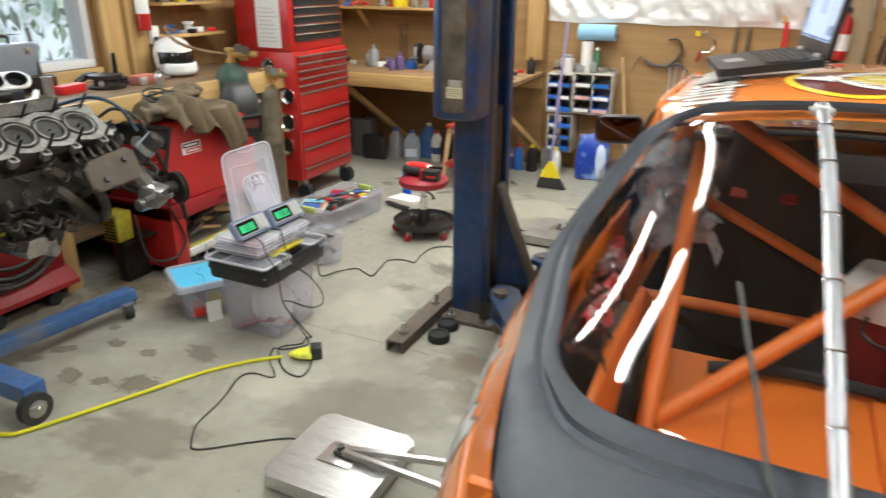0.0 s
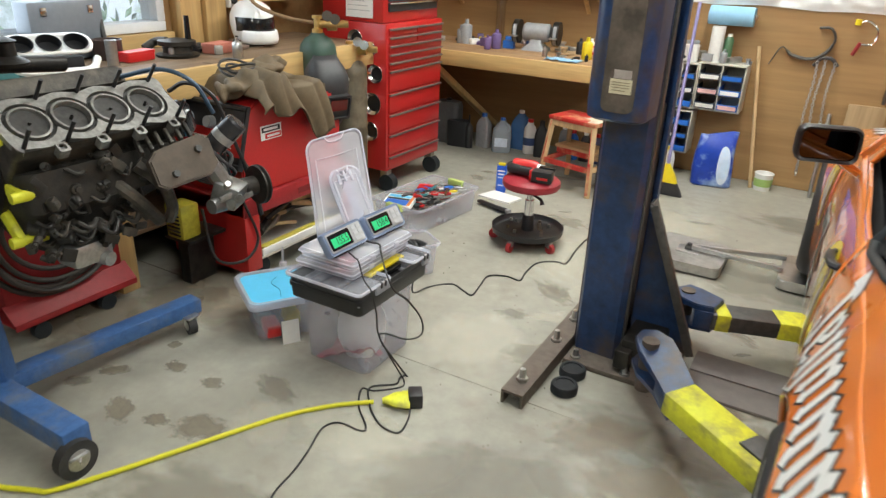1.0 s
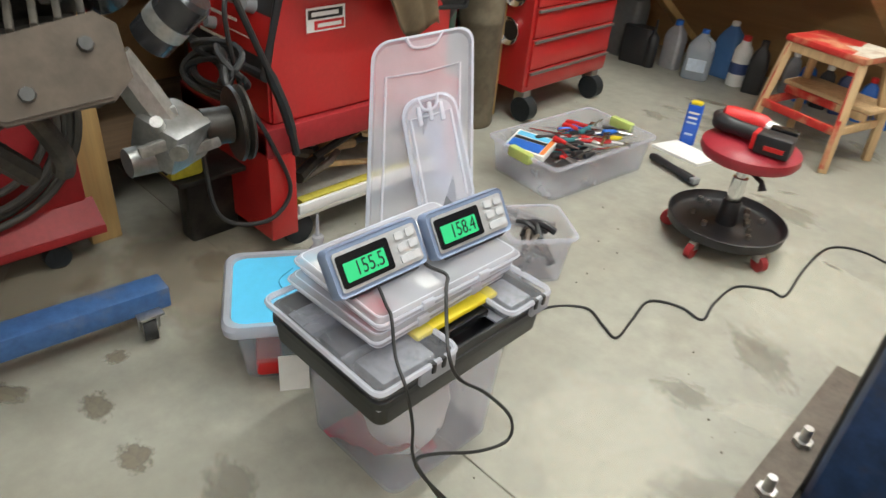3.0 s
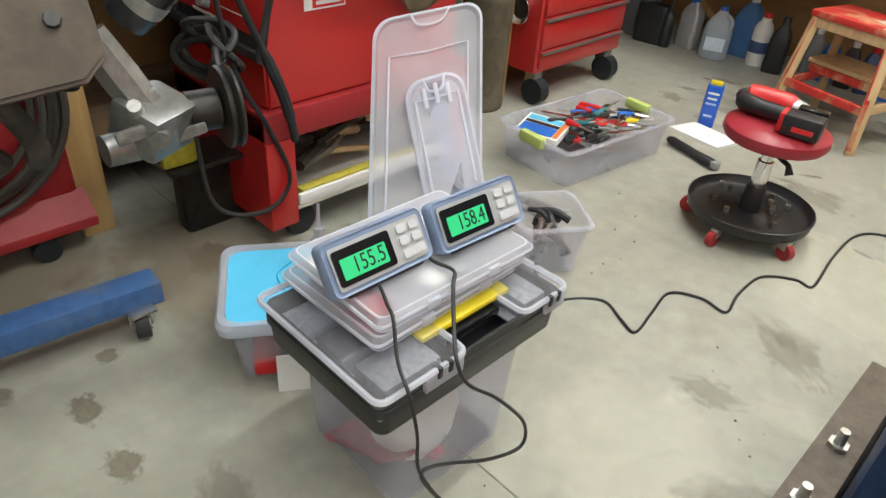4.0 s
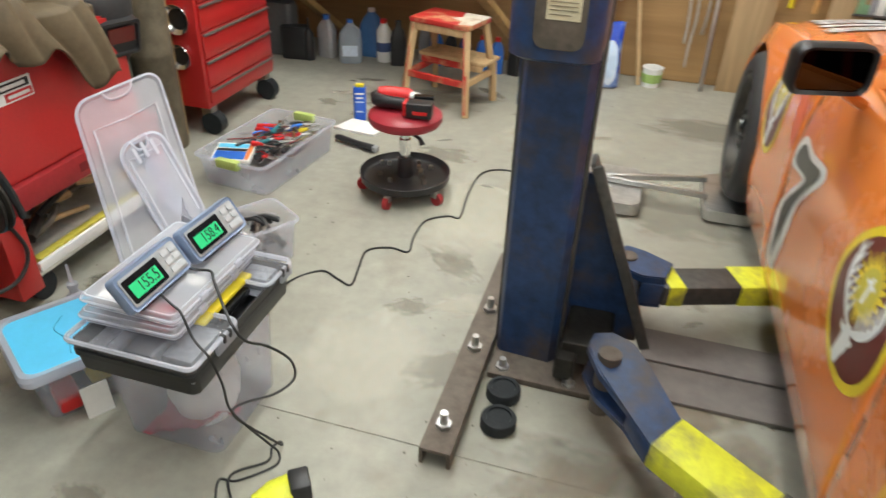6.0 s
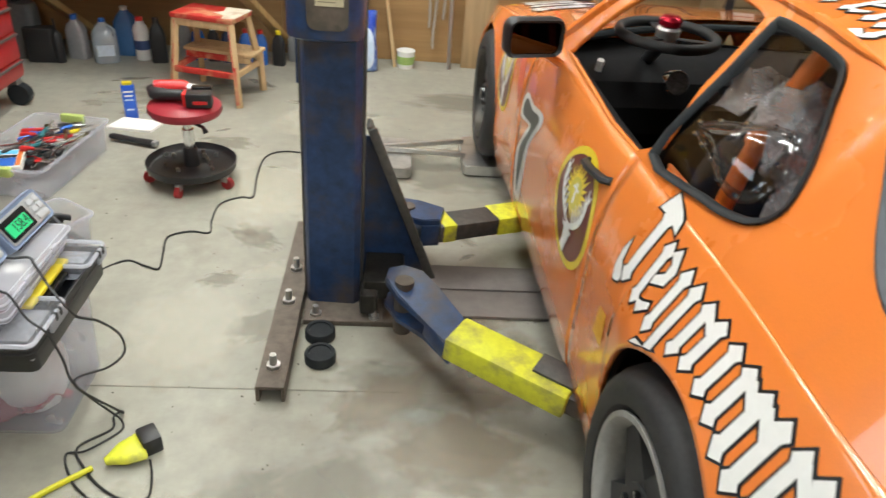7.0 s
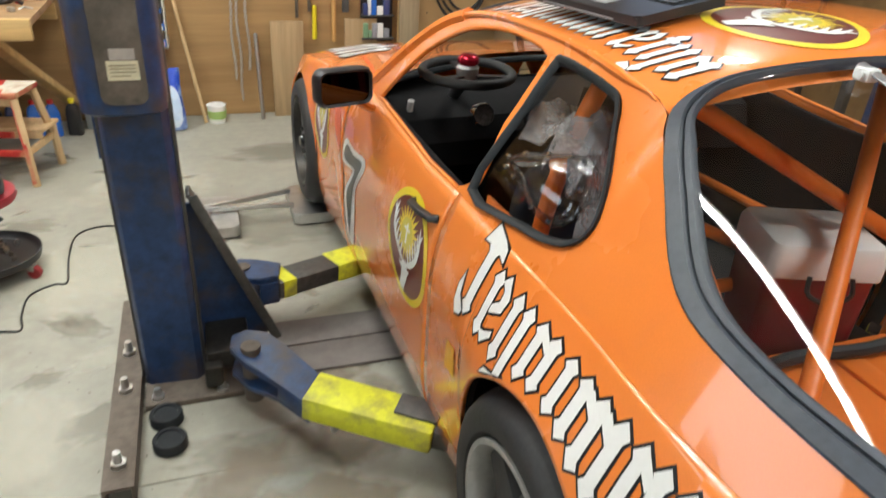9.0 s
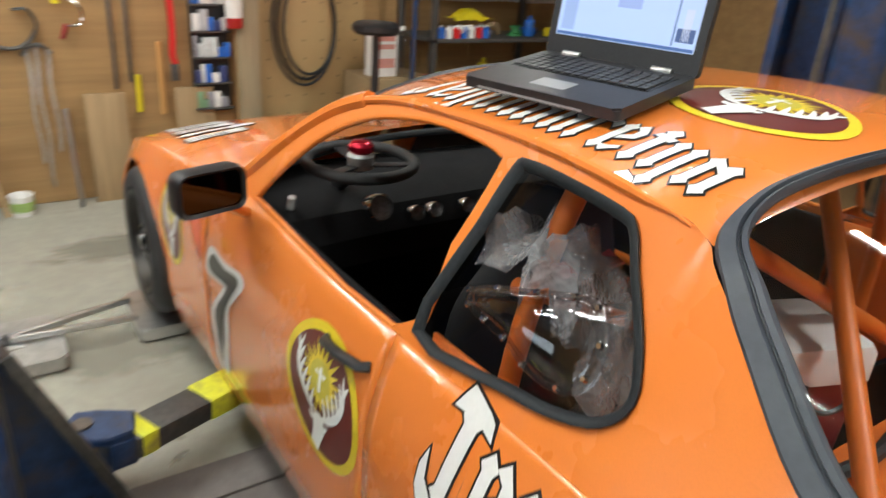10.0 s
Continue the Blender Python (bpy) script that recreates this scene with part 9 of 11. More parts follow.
# hung tools
bm = bmesh.new()
sweep(bm, spline([(0.27, 8.39, 0.84), (0.33, 8.39, 0.96), (0.40, 8.39, 0.915), (0.52, 8.39, 0.90), (0.60, 8.39, 0.95), (0.635, 8.39, 1.03), (0.60, 8.39, 1.10), (0.53, 8.39, 1.10)], 6), [0.008] * 10 + [0.022] * 18 + [0.016] * 15, 8, flat=0.5)
tagged(part("iron_hook", bm, DARK_STEEL), "curved grey iron tool hung on the plywood wall", "wall tool")
cl = thing("hand_drill", (0.80, 8.40, 1.05), 0, "old hand brace with a red handle hung on the wall", "wall tool")
bm = bmesh.new()
sweep(bm, spline([(-0.06, -0.02, 0.10), (0.0, -0.02, 0.11), (0.06, -0.02, 0.06), (0.05, -0.02, -0.02), (-0.02, -0.02, -0.03)], 5), 0.007, 8)
part("frame", bm, CHROME, cl)
bm = bmesh.new()
cone(bm, (-0.05, -0.02, -0.10), (-0.02, -0.02, -0.02), 0.012, 0.012, 10)
part("handle", bm, RED_DULL, cl)
bm = bmesh.new()
cone(bm, (-0.06, -0.02, 0.085), (-0.06, -0.02, 0.12), 0.02, 0.02, 10)
part("knob", bm, YELLOW_P, cl)


def chain(x, z0, z1, seed):
    t = thing("chain", (x, 8.39, z1), 0, "steel chain hanging on the plywood wall", "chain", "hung chains")
    n = int((z1 - z0) / 0.021)
    me = None
    for i in range(n):
        if me is None:
            bm = bmesh.new()
            sweep(bm, [Vector((0.008 * math.cos(a), 0, 0.014 * math.sin(a))) for a in steps(0, 2 * math.pi, 8)[:-1]], 0.0032, 4, True)
            ob = part("link", bm, STEEL, t)
            me = ob.data
        else:
            ob = new("link", me)
            ob.parent = t
        ob.matrix_basis = pose(0.006 * math.sin(i * 0.3 + seed), -0.012, -i * 0.021, 0, 0, 90 * (i % 2) + 20)


chain(0.565, 0.25, 0.88, 0)
chain(0.605, 0.10, 0.90, 1)
chain(0.665, 0.30, 0.88, 2)
bm = bmesh.new()
sweep(bm, spline([(0.545, 8.40, 0.86), (0.58, 8.385, 0.91), (0.64, 8.38, 0.915), (0.685, 8.40, 0.87)], 5), 0.012, 8)
tagged(part("chain_hook", bm, DARK_STEEL), "dark hook that holds hanging chains", "hook")
for x, z0, z1, m, lab in ((1.25, 0.50, 0.93, timber("handle_wood", (0.55, 0.30, 0.10), (0.4, 0.2, 0.06), 1.5, 2), "wooden tool handle hung on the wall"), (1.115, 0.52, 0.74, YELLOW_P, "yellow screwdriver-like tool hung on the wall"), (1.00, 0.66, 1.20, RUSTY, "rusty flat bar hung on the wall"), (1.085, 0.70, 1.20, RUSTY, "rusty flat bar hung on the wall")):
    leaning("hung_tool", (x, 8.395, z0), (x + 0.005, 8.40, z1), 0.016, m, lab, "wall tool", (0.022, 0.012) if m is RUSTY else None)
bm = bmesh.new()
sweep(bm, spline([(1.33, 8.39, 1.25), (1.335, 8.38, 1.0), (1.325, 8.38, 0.86), (1.34, 8.38, 0.80)], 5), 0.022, 8, flat=0.4)
tagged(part("red_strap", bm, RED_P), "red ratchet strap hung on the wall", "strap")
bm = bmesh.new()
box(bm, (1.31, 8.37, 0.70), (1.355, 8.40, 0.80), 0.006)
tagged(part("strap_buckle", bm, DARK_STEEL), "dark ratchet buckle under a red strap", "buckle")
# rack of packages
rk = thing("package_rack", (1.555, 8.41, 0.50), 0, "dark wall rack filled with small bright packages", "rack")
bm = bmesh.new()
box(bm, (-0.115, -0.02, 0), (0.115, -0.004, 0.95), 0.003)
part("back", bm, BLACK, rk)
PK = (WHITE_STUFF, WHITE_STUFF, surface("pale_pack", (0.62, 0.66, 0.66), 0.25), surface("navy_pack", (0.04, 0.06, 0.18), 0.4), surface("silver_pack", (0.5, 0.52, 0.55), 0.3), surface("green_pack", (0.2, 0.35, 0.2), 0.4), BLUE_P, surface("grey_pack", (0.3, 0.3, 0.33), 0.4))
rnd = random.Random(12)
for r in range(6):
    bm = bmesh.new()
    box(bm, (-0.115, -0.075, 0.02 + r * 0.155), (0.115, -0.02, 0.03 + r * 0.155), 0.002)
    part("ledge", bm, DARK_STEEL, rk)
    x = -0.105
    while x < 0.08:
        w = rnd.uniform(0.018, 0.05)
        bm = bmesh.new()
        box(bm, (x, -0.07, 0.032 + r * 0.155), (min(0.11, x + w), -0.03, 0.032 + r * 0.155 + rnd.uniform(0.05, 0.125)), 0.003)
        part("package", bm, rnd.choice(PK), rk)
        x += w + 0.004
fe = thing("fire_extinguisher", (1.685, 8.30, 1.02), 0, "red fire extinguisher with a white label hung on the wall", "fire extinguisher")
bm = bmesh.new()
lathe(bm, [(0, 0), (0.045, 0), (0.05, 0.01), (0.05, 0.24), (0.035, 0.28), (0.015, 0.295), (0.015, 0.32), (0, 0.32)], 24)
part("tank", bm, RED_PAINT, fe)
bm = bmesh.new()
lathe(bm, [(0.0505, 0.06), (0.0512, 0.06), (0.0512, 0.17), (0.0505, 0.17)], 24)
part("label", bm, WHITE_STUFF, fe)
bm = bmesh.new()
box(bm, (-0.05, -0.012, 0.31), (0.03, 0.012, 0.345), 0.004)
part("valve", bm, BLACK, fe)

# shelving and stores in the far corner
SHELF_M = surface("grimy_shelf_steel", (0.09, 0.085, 0.08), 0.5, 0.3, vary=0.15)
sv = thing("shelving_unit", (4.0, 8.16, 0), 0, "dark steel shelving crowded with cans and boxes", "shelving")
for x in (-1.1, 0.0, 1.1):
    for y in (-0.22, 0.22):
        bm = bmesh.new()
        box(bm, (x - 0.02, y - 0.02, 0), (x + 0.02, y + 0.02, 2.2), 0.002)
        part("post", bm, SHELF_M, sv)
for z in (0.25, 0.62, 0.97, 1.35, 1.75):
    bm = bmesh.new()
    box(bm, (-1.12, -0.24, z), (1.12, 0.24, z + 0.025), 0.002)
    part("shelf", bm, SHELF_M, sv)
for k, z in enumerate((0.275, 0.645, 0.995, 1.375)):
    clutter(16, 2.95, 5.05, 7.98, 8.3, z, 50 + k, 1.7, CLUTTER, "shelf stores")
for i in range(7):
    bottle("small_can", 2.98 + 0.062 * i, 7.97, [(0, 0), (0.026, 0), (0.026, 0.06), (0.012, 0.075), (0, 0.076)], (BLUE_P, WHITE_STUFF, RED_P)[i % 3], "small can in a row on the shelf", (0.07, 0.085, 0.012), WHITE_STUFF, "can", z=0.995, group="row of cans")
bm = bmesh.new()
sheet(bm, lambda u, v: (3.15 + 0.30 * u, 8.02 + 0.2 * v, 1.0 + 0.07 * math.sin(math.pi * u) * math.sin(math.pi * v) + 0.11 + 0.03 * noise.noise(Vector((u * 4, v * 4, 2)))), steps(0, 1, 12), steps(0, 1, 10))
tagged(part("crumpled_bag", bm, YELLOW_P, angle=180), "crumpled yellow and white bag on the shelf", "bag")
bx = bottle("clear_bottle", 2.78, 8.15, [(0, 0), (0.055, 0), (0.058, 0.01), (0.058, 0.22), (0.03, 0.27), (0.022, 0.29), (0, 0.29)], CLEAR_P, "large clear bottle standing on a crate", (0.285, 0.31, 0.022), WHITE_STUFF, z=0.74, group="")
for x0, x1, z1, m, nm, lab in ((2.45, 2.92, 0.74, surface("wood_crate", (0.33, 0.23, 0.12), 0.7), "crate", "wooden crate standing on the floor by the wall"),):
    crate = thing(nm, ((x0 + x1) / 2, 8.18, 0), 0, lab, "crate")
    hw = (x1 - x0) / 2
    for k in range(6):
        bm = bmesh.new()
        box(bm, (-hw, -0.19, 0.004 + k * 0.123), (hw, -0.17, 0.115 + k * 0.123), 0.003)
        part("slat", bm, m, crate)
    bm = bmesh.new()
    box(bm, (-hw, -0.17, 0.0), (hw, 0.18, z1), 0.003)
    part("box", bm, m, crate)
bm = bmesh.new()
box(bm, (2.50, 8.03, 0.741), (2.68, 8.15, 1.06), 0.004)
cr = part("carton", bm, WHITE_STUFF)
tagged(cr, "white and pale red printed carton on the crate", "carton")
for z0, z1 in ((0.80, 0.86), (0.92, 0.95), (0.97, 1.02)):
    bm = bmesh.new()
    box(bm, (2.515, 8.0275, z0), (2.66, 8.0305, z1))
    part("print", bm, surface("pale_red_print", (0.65, 0.30, 0.25), 0.5), cr)
leaning("blue_pole", (2.72, 7.90, 0.0), (2.74, 7.92, 1.9), 0.018, BLUE_PAINT, "blue steel pole standing on the floor", "pole")
bsx = thing("shop_stool", (2.42, 7.85, 0), 0, "black shop stool with a round seat", "stool")
bm = bmesh.new()
lathe(bm, [(0, 1.04), (0.13, 1.04), (0.15, 1.06), (0.15, 1.09), (0.12, 1.11), (0, 1.115)], 24)
part("seat", bm, BLACK, bsx)
bm = bmesh.new()
cone(bm, (0, 0, 0.02), (0, 0, 1.04), 0.03, 0.022, 16)
part("pole", bm, BLACK, bsx)
bm = bmesh.new()
lathe(bm, [(0, 0), (0.2, 0), (0.2, 0.015), (0.04, 0.03), (0, 0.03)], 28)
part("foot", bm, BLACK, bsx)
# red cabinet by the far lift post
bench_e = thing("side_bench", (4.45, 6.15, 0), 0, "dark steel bench behind the lift post", "workbench")
for lo, hi in (((-0.5, -0.35, 0.86), (0.6, 0.45, 0.90)), ((-0.48, -0.33, 0.0), (-0.43, -0.28, 0.86)), ((0.5, -0.33, 0.0), (0.55, -0.28, 0.86)), ((-0.48, 0.38, 0.0), (-0.43, 0.43, 0.86)), ((0.5, 0.38, 0.0), (0.55, 0.43, 0.86))):
    bm = bmesh.new()
    box(bm, lo, hi, 0.004)
    part("top" if hi[2] > 0.88 else "leg", bm, DARK_STEEL, bench_e)
rcab = thing("tool_cabinet", (4.45, 6.12, 0.90), 0, "dark red steel tool box standing on the side bench", "tool box")
bm = bmesh.new()
box(bm, (-0.25, -0.17, 0.0), (0.25, 0.17, 0.30), 0.01)
part("cabinet", bm, RED_DULL, rcab)
for k in range(2):
    bm = bmesh.new()
    box(bm, (-0.23, -0.182, 0.03 + k * 0.13), (0.23, -0.17, 0.14 + k * 0.13), 0.004)
    d = part("drawer", bm, RED_DULL, rcab)
    bm = bmesh.new()
    box(bm, (-0.2, -0.195, 0.12 + k * 0.13), (0.2, -0.182, 0.13 + k * 0.13), 0.003)
    part("pull", bm, DARK_TRIM, d)

# ---- the window bay and bench things ----
for y0, y1, x in ((5.70, 5.84, 0.09), (5.845, 5.99, 0.12)):
    bm = bmesh.new()
    box(bm, (X0 + 0.001, y0, 0.944), (X0 + x, y1, CEILING - 0.001), 0.004)
    tagged(part("wall_post", bm, PINE_Z), "pine stud beside the window", "post", kind="structure")
hd = bmesh.new()
box(hd, (X0 + 0.001, WY0 - 0.1, WZ0 - 0.075), (X0 + 0.05, WY1 + 0.02, WZ0 - 0.003), 0.004)
tagged(part("window_ledge", hd, PINE_Y), "pine ledge below the window", "ledge", kind="structure")
so = thing("wall_outlet", (X0 + 0.135, 6.02, 1.13), 0, "white outlet box with a black plug on the stud", "outlet")
bm = bmesh.new()
box(bm, (-0.03, -0.028, 0), (0.012, 0.035, 0.11), 0.004)
part("plate", bm, WHITE_STUFF, so)
bm = bmesh.new()
box(bm, (0.012, -0.016, 0.02), (0.03, 0.016, 0.045), 0.003)
part("plug", bm, BLACK, so)
rx = thing("red_canister", (X0 + 0.165, 5.93, 1.22), 0, "red canister with a white label fixed to the stud", "fire extinguisher")
bm = bmesh.new()
lathe(bm, [(0, 0), (0.036, 0), (0.04, 0.008), (0.04, 0.28), (0.02, 0.32), (0, 0.33)], 20)
part("tank", bm, RED_PAINT, rx)
bm = bmesh.new()
lathe(bm, [(0.0402, 0.10), (0.041, 0.10), (0.041, 0.20), (0.0402, 0.20)], 20)
part("label", bm, WHITE_STUFF, rx)
for z in (1.16, 1.36, 1.62):
    ws = bmesh.new()
    box(ws, (X0 + 0.001, 6.06, z), (X0 + 0.20, 6.60, z + 0.018), 0.003)
    tagged(part("wall_shelf", ws, PINE_Y), "narrow pine shelf between the wall studs", "shelf", "stud shelves")
clutter(6, X0 + 0.05, X0 + 0.17, 6.2, 6.55, 1.178, 71, 1.0, CLUTTER, "stud shelf clutter")
clutter(6, X0 + 0.05, X0 + 0.17, 6.12, 6.55, 1.378, 72, 1.1, CLUTTER, "stud shelf clutter")
BZ = 0.944
hm = thing("racing_helmet", (-2.17, 6.02, BZ + 0.012), 72, "white full-face racing helmet with a dark visor opening", "helmet")
bm = bmesh.new()
lathe(bm, [(0.09, 0.0), (0.105, 0.01), (0.122, 0.06), (0.132, 0.12), (0.128, 0.17), (0.108, 0.215), (0.07, 0.243), (0.03, 0.255), (0, 0.257)], 36)
bmesh.ops.transform(bm, matrix=Matrix.Diagonal((1.0, 1.18, 1, 1)), verts=bm.verts[:])
part("shell", bm, WHITE, hm)
bm = bmesh.new()
loft(bm, [[(0.112 * k * math.cos(a), -0.085 + -0.115 * k * math.sin(a), z) for a in steps(-0.2, math.pi + 0.2, 16)] for k, z in ((1.0, 0.005), (1.06, 0.03), (1.04, 0.07), (0.98, 0.085))], closed=False)
cb = part("chin_bar", bm, WHITE, hm)
cb.modifiers.new("thickness", "SOLIDIFY").thickness = 0.012
# black sheet over the closed shell stands for the opening's dark inside
bm = bmesh.new()
sheet(bm, lambda a, z: (0.134 * math.cos(a), -0.158 * math.sin(a) - 0.002 + 0.3 * max(0.0, z - 0.13), z), steps(0.25, math.pi - 0.25, 14), (0.078, 0.10, 0.12, 0.14, 0.16))
part("visor_opening", bm, BLACK_GLOSS, hm)
bm = bmesh.new()
box(bm, (0.10, -0.03, 0.10), (0.137, 0.01, 0.135), 0.006)
part("pivot", bm, BLACK, hm)
bm = bmesh.new()
sweep(bm, spline([(0.06, -0.05, 0.235), (0.10, -0.04, 0.20), (0.13, 0.0, 0.175)], 5), 0.014, 8, flat=0.5)
part("stripe", bm, RED_DULL, hm)
for o in list(hm.children):
    o.data.transform(Matrix.Diagonal((0.88, 0.88, 0.88, 1)))
# silver case, inlet trumpets, odds and ends
al = thing("silver_case", (-2.36, 5.03, BZ), 6, "silver aluminium carrying case standing on the bench", "case")
bm = bmesh.new()
box(bm, (-0.05, -0.19, 0), (0.05, 0.19, 0.26), 0.012)
part("shell", bm, surface("silver_case_face", (0.24, 0.27, 0.31), 0.4, 0.3, vary=0.05), al)
bm = bmesh.new()
sweep(bm, spline([(0, -0.06, 0.26), (0, -0.055, 0.295), (0, 0.055, 0.295), (0, 0.06, 0.26)], 5), 0.010, 8)
part("handle", bm, BLACK, al)
for y in (-0.12, 0.12):
    bm = bmesh.new()
    box(bm, (0.05, y - 0.015, 0.20), (0.056, y + 0.015, 0.235), 0.002)
    part("latch", bm, CHROME, al)
it = thing("gauge_pod", (-2.10, 4.80, BZ), 74, "white plastic gauge pod with dark round openings", "gauge pod")
bm = bmesh.new()
pod = fill(rounded(0.34, 0.12, 0.055, 6), [[(x + 0.045 * c, 0.045 * s) for c, s in circle] for x in (-0.105, 0.0, 0.105)], 0.1)
bmesh.ops.transform(pod, matrix=pose(0, 0, 0.115, 35, 0, 0), verts=pod.verts[:])
pp = part("face", pod, WHITE, it)
pp.modifiers.new("thickness", "SOLIDIFY").thickness = 0.012
for x in (-0.105, 0.0, 0.105):
    bm = bmesh.new()
    lathe(bm, [(0.048, 0.006), (0.045, 0.006), (0.043, -0.03), (0.0, -0.03)], 28, pose(0, 0, 0.115, 35, 0, 0) @ pose(x, 0, 0))
    part("opening", bm, BLACK, it)
bm = bmesh.new()
sweep(bm, spline([(-0.17, 0.02, 0.10), (-0.18, -0.03, 0.04), (-0.12, -0.09, 0.016), (0.0, -0.11, 0.014), (0.12, -0.10, 0.016), (0.17, -0.04, 0.05)], 6), 0.016, 8)
part("rim", bm, WHITE, it)
bm = bmesh.new()
box(bm, (-0.12, -0.03, 0.0), (0.12, 0.05, 0.06), 0.01)
part("base", bm, BLACK, it)
bottle("metal_sleeve", -2.07, 5.06, [(0, 0), (0.025, 0), (0.025, 0.11), (0.02, 0.11), (0.02, 0.02), (0, 0.02)], STEEL, "plain steel sleeve standing on the workbench", None, None, "sleeve", z=BZ, group="")
bottle("dark_pot", -2.24, 5.16, [(0, 0), (0.06, 0), (0.065, 0.01), (0.065, 0.085), (0.068, 0.09), (0.06, 0.09), (0.055, 0.02), (0, 0.02)], surface("brown_pot", (0.07, 0.045, 0.04), 0.4), "dark brown round pot on the workbench", None, None, "pot", z=BZ, group="")
for x, y, w, d, h, m, lab in ((-2.12, 5.22, 0.07, 0.17, 0.045, RED_P, "bright red plastic box on the workbench"), (-2.06, 5.66, 0.09, 0.15, 0.05, surface("salmon_box", (0.50, 0.17, 0.12), 0.5), "salmon pink box on the workbench"), (-2.12, 5.80, 0.16, 0.12, 0.02, surface("brown_tray", (0.20, 0.13, 0.10), 0.6), "brown flat tray on the workbench")):
    bm = bmesh.new()
    loft(bm, [[(a, b, z) for a, b in rounded(w * k, d * k, 0.012, 3)] for z, k in ((0, 0.94), (0.004, 1), (h * 0.7, 1), (h * 0.72, 1.04), (h, 1.02), (h, 0.94))], caps=(True, True))
    ob = part("plastic_box", bm, m)
    ob.matrix_world = pose(x, y, BZ, 0, 0, 8)
    tagged(ob, lab, "box", "bench boxes")
tbx = thing("turbo_part", (-2.10, 5.44, BZ), 30, "dark machined engine part with studs on the bench", "engine part")
bm = bmesh.new()
lathe(bm, [(0, 0), (0.10, 0), (0.105, 0.012), (0.07, 0.02), (0.065, 0.05), (0.09, 0.055), (0.09, 0.075), (0.03, 0.085), (0, 0.085)], 28)
part("housing", bm, OILY, tbx)
bm = bmesh.new()
cone(bm, (0.05, 0.02, 0.06), (0.05, 0.02, 0.19), 0.016, 0.012, 14)
part("spindle", bm, BLACK_GLOSS, tbx)
bm = bmesh.new()
sweep(bm, spline([(-0.05, 0, 0.07), (-0.12, 0.03, 0.06), (-0.16, -0.01, 0.03)], 5), 0.02, 9)
part("pipe", bm, GREASY, tbx)
bm = bmesh.new()
sheet(bm, lambda u, v: (-2.40 + 0.36 * u, 4.20 + 0.46 * v, BZ + 0.005 + 0.20 * math.sin(math.pi * u) * math.sin(math.pi * v) * (0.8 + 0.5 * noise.noise(Vector((u * 3, v * 3, 7))))), steps(0, 1, 16), steps(0, 1, 16))
tagged(part("green_jacket", bm, surface("teal_cloth", (0.02, 0.10, 0.10), 0.8, vary=0.2), angle=180), "crumpled dark teal jacket lying on the workbench", "jacket")
bm = bmesh.new()
sweep(bm, spline([(-1.86, 4.30, BZ + 0.01), (-1.90, 4.40, BZ + 0.05), (-2.0, 4.5, BZ + 0.02)], 5), 0.011, 8)
tagged(part("red_hose", bm, RED_P), "short red hose lying on the workbench", "hose")
leaning("steel_rod", (-2.30, 5.20, BZ), (-2.38, 5.22, BZ + 0.33), 0.012, DARK_STEEL, "dark rod leaning on the window frame", "rod")
clutter(7, -2.3, -1.85, 5.3, 5.75, BZ, 81, 0.7, (OILY, STEEL, BLACK, ALLOY), "window bench clutter")
# grimy things under the bench
for k, (x, y, w, d, h) in enumerate(((-2.1, 5.6, 0.4, 0.5, 0.45), (-2.15, 6.05, 0.35, 0.3, 0.5), (-2.2, 3.6, 0.35, 0.6, 0.5))):
    bm = bmesh.new()
    box(bm, (-w / 2, -d / 2, 0), (w / 2, d / 2, h), 0.015)
    box(bm, (-w / 2 - 0.008, -d / 2 - 0.008, h - 0.05), (w / 2 + 0.008, d / 2 + 0.008, h), 0.006)
    ob = part("storage_bin", bm, (OILY, surface("dark_bin_plastic", (0.03, 0.035, 0.04), 0.5), RUSTY)[k])
    ob.matrix_world = pose(x, y, 0.222 if y > 1 and k < 0 else 0.0)
    tagged(ob, "dark storage bin standing under the workbench", "bin", "bins under the bench")

# ---- the car's decals ----
def on_side(y, z, lift):
    """A place on the left flank, a little outside the paint."""
    if z > interp(y, BELT):
        return on_cabin(-1, y, z, 0.0068 + lift)
    return Vector(P(-1, side_s(y, z) + 0.0076 + lift, y, z))


def on_roof(x, y, lift):
    s, z = rail_pt(y)
    u = max(-1.0, min(1.0, (x - CX) / s))
    v = (y - ROOF_A) / (ROOF_B - ROOF_A)
    return Vector((x - CX, y - CY, z + crown(v) * (1 - abs(u) ** 2.6) + 0.0016 + lift))


def on_bonnet(x, y, lift):
    z, zc = interp(y, BELT), interp(y, [(5.8, 0.945), (6.2, 0.915), (6.73, 0.845), (7.1, 0.755), (7.35, 0.67), (7.5, 0.60)])
    u = max(-1.0, min(1.0, (x - CX) / side_s(y, z)))
    return Vector((x - CX, y - CY, z + (zc - z) * (1 - abs(u) ** 3.0) + 0.004 + lift))


def decal(name, polys, where, lift, mat, parent, label=""):
    """Vinyl cut to the outlines polys and laid on a surface."""
    me = bmesh.new()
    for k, poly in enumerate(polys):
        bm = fill(poly, (), 0.035)
        for v in bm.verts:
            v.co = where(v.co.x, v.co.y, lift + k * 0.00006)
        tmp = bpy.data.meshes.new("tmp")
        bm.to_mesh(tmp)
        bm.free()
        me.from_mesh(tmp)
        bpy.data.meshes.remove(tmp)
    return part(name, me, mat, parent, label, angle=80)


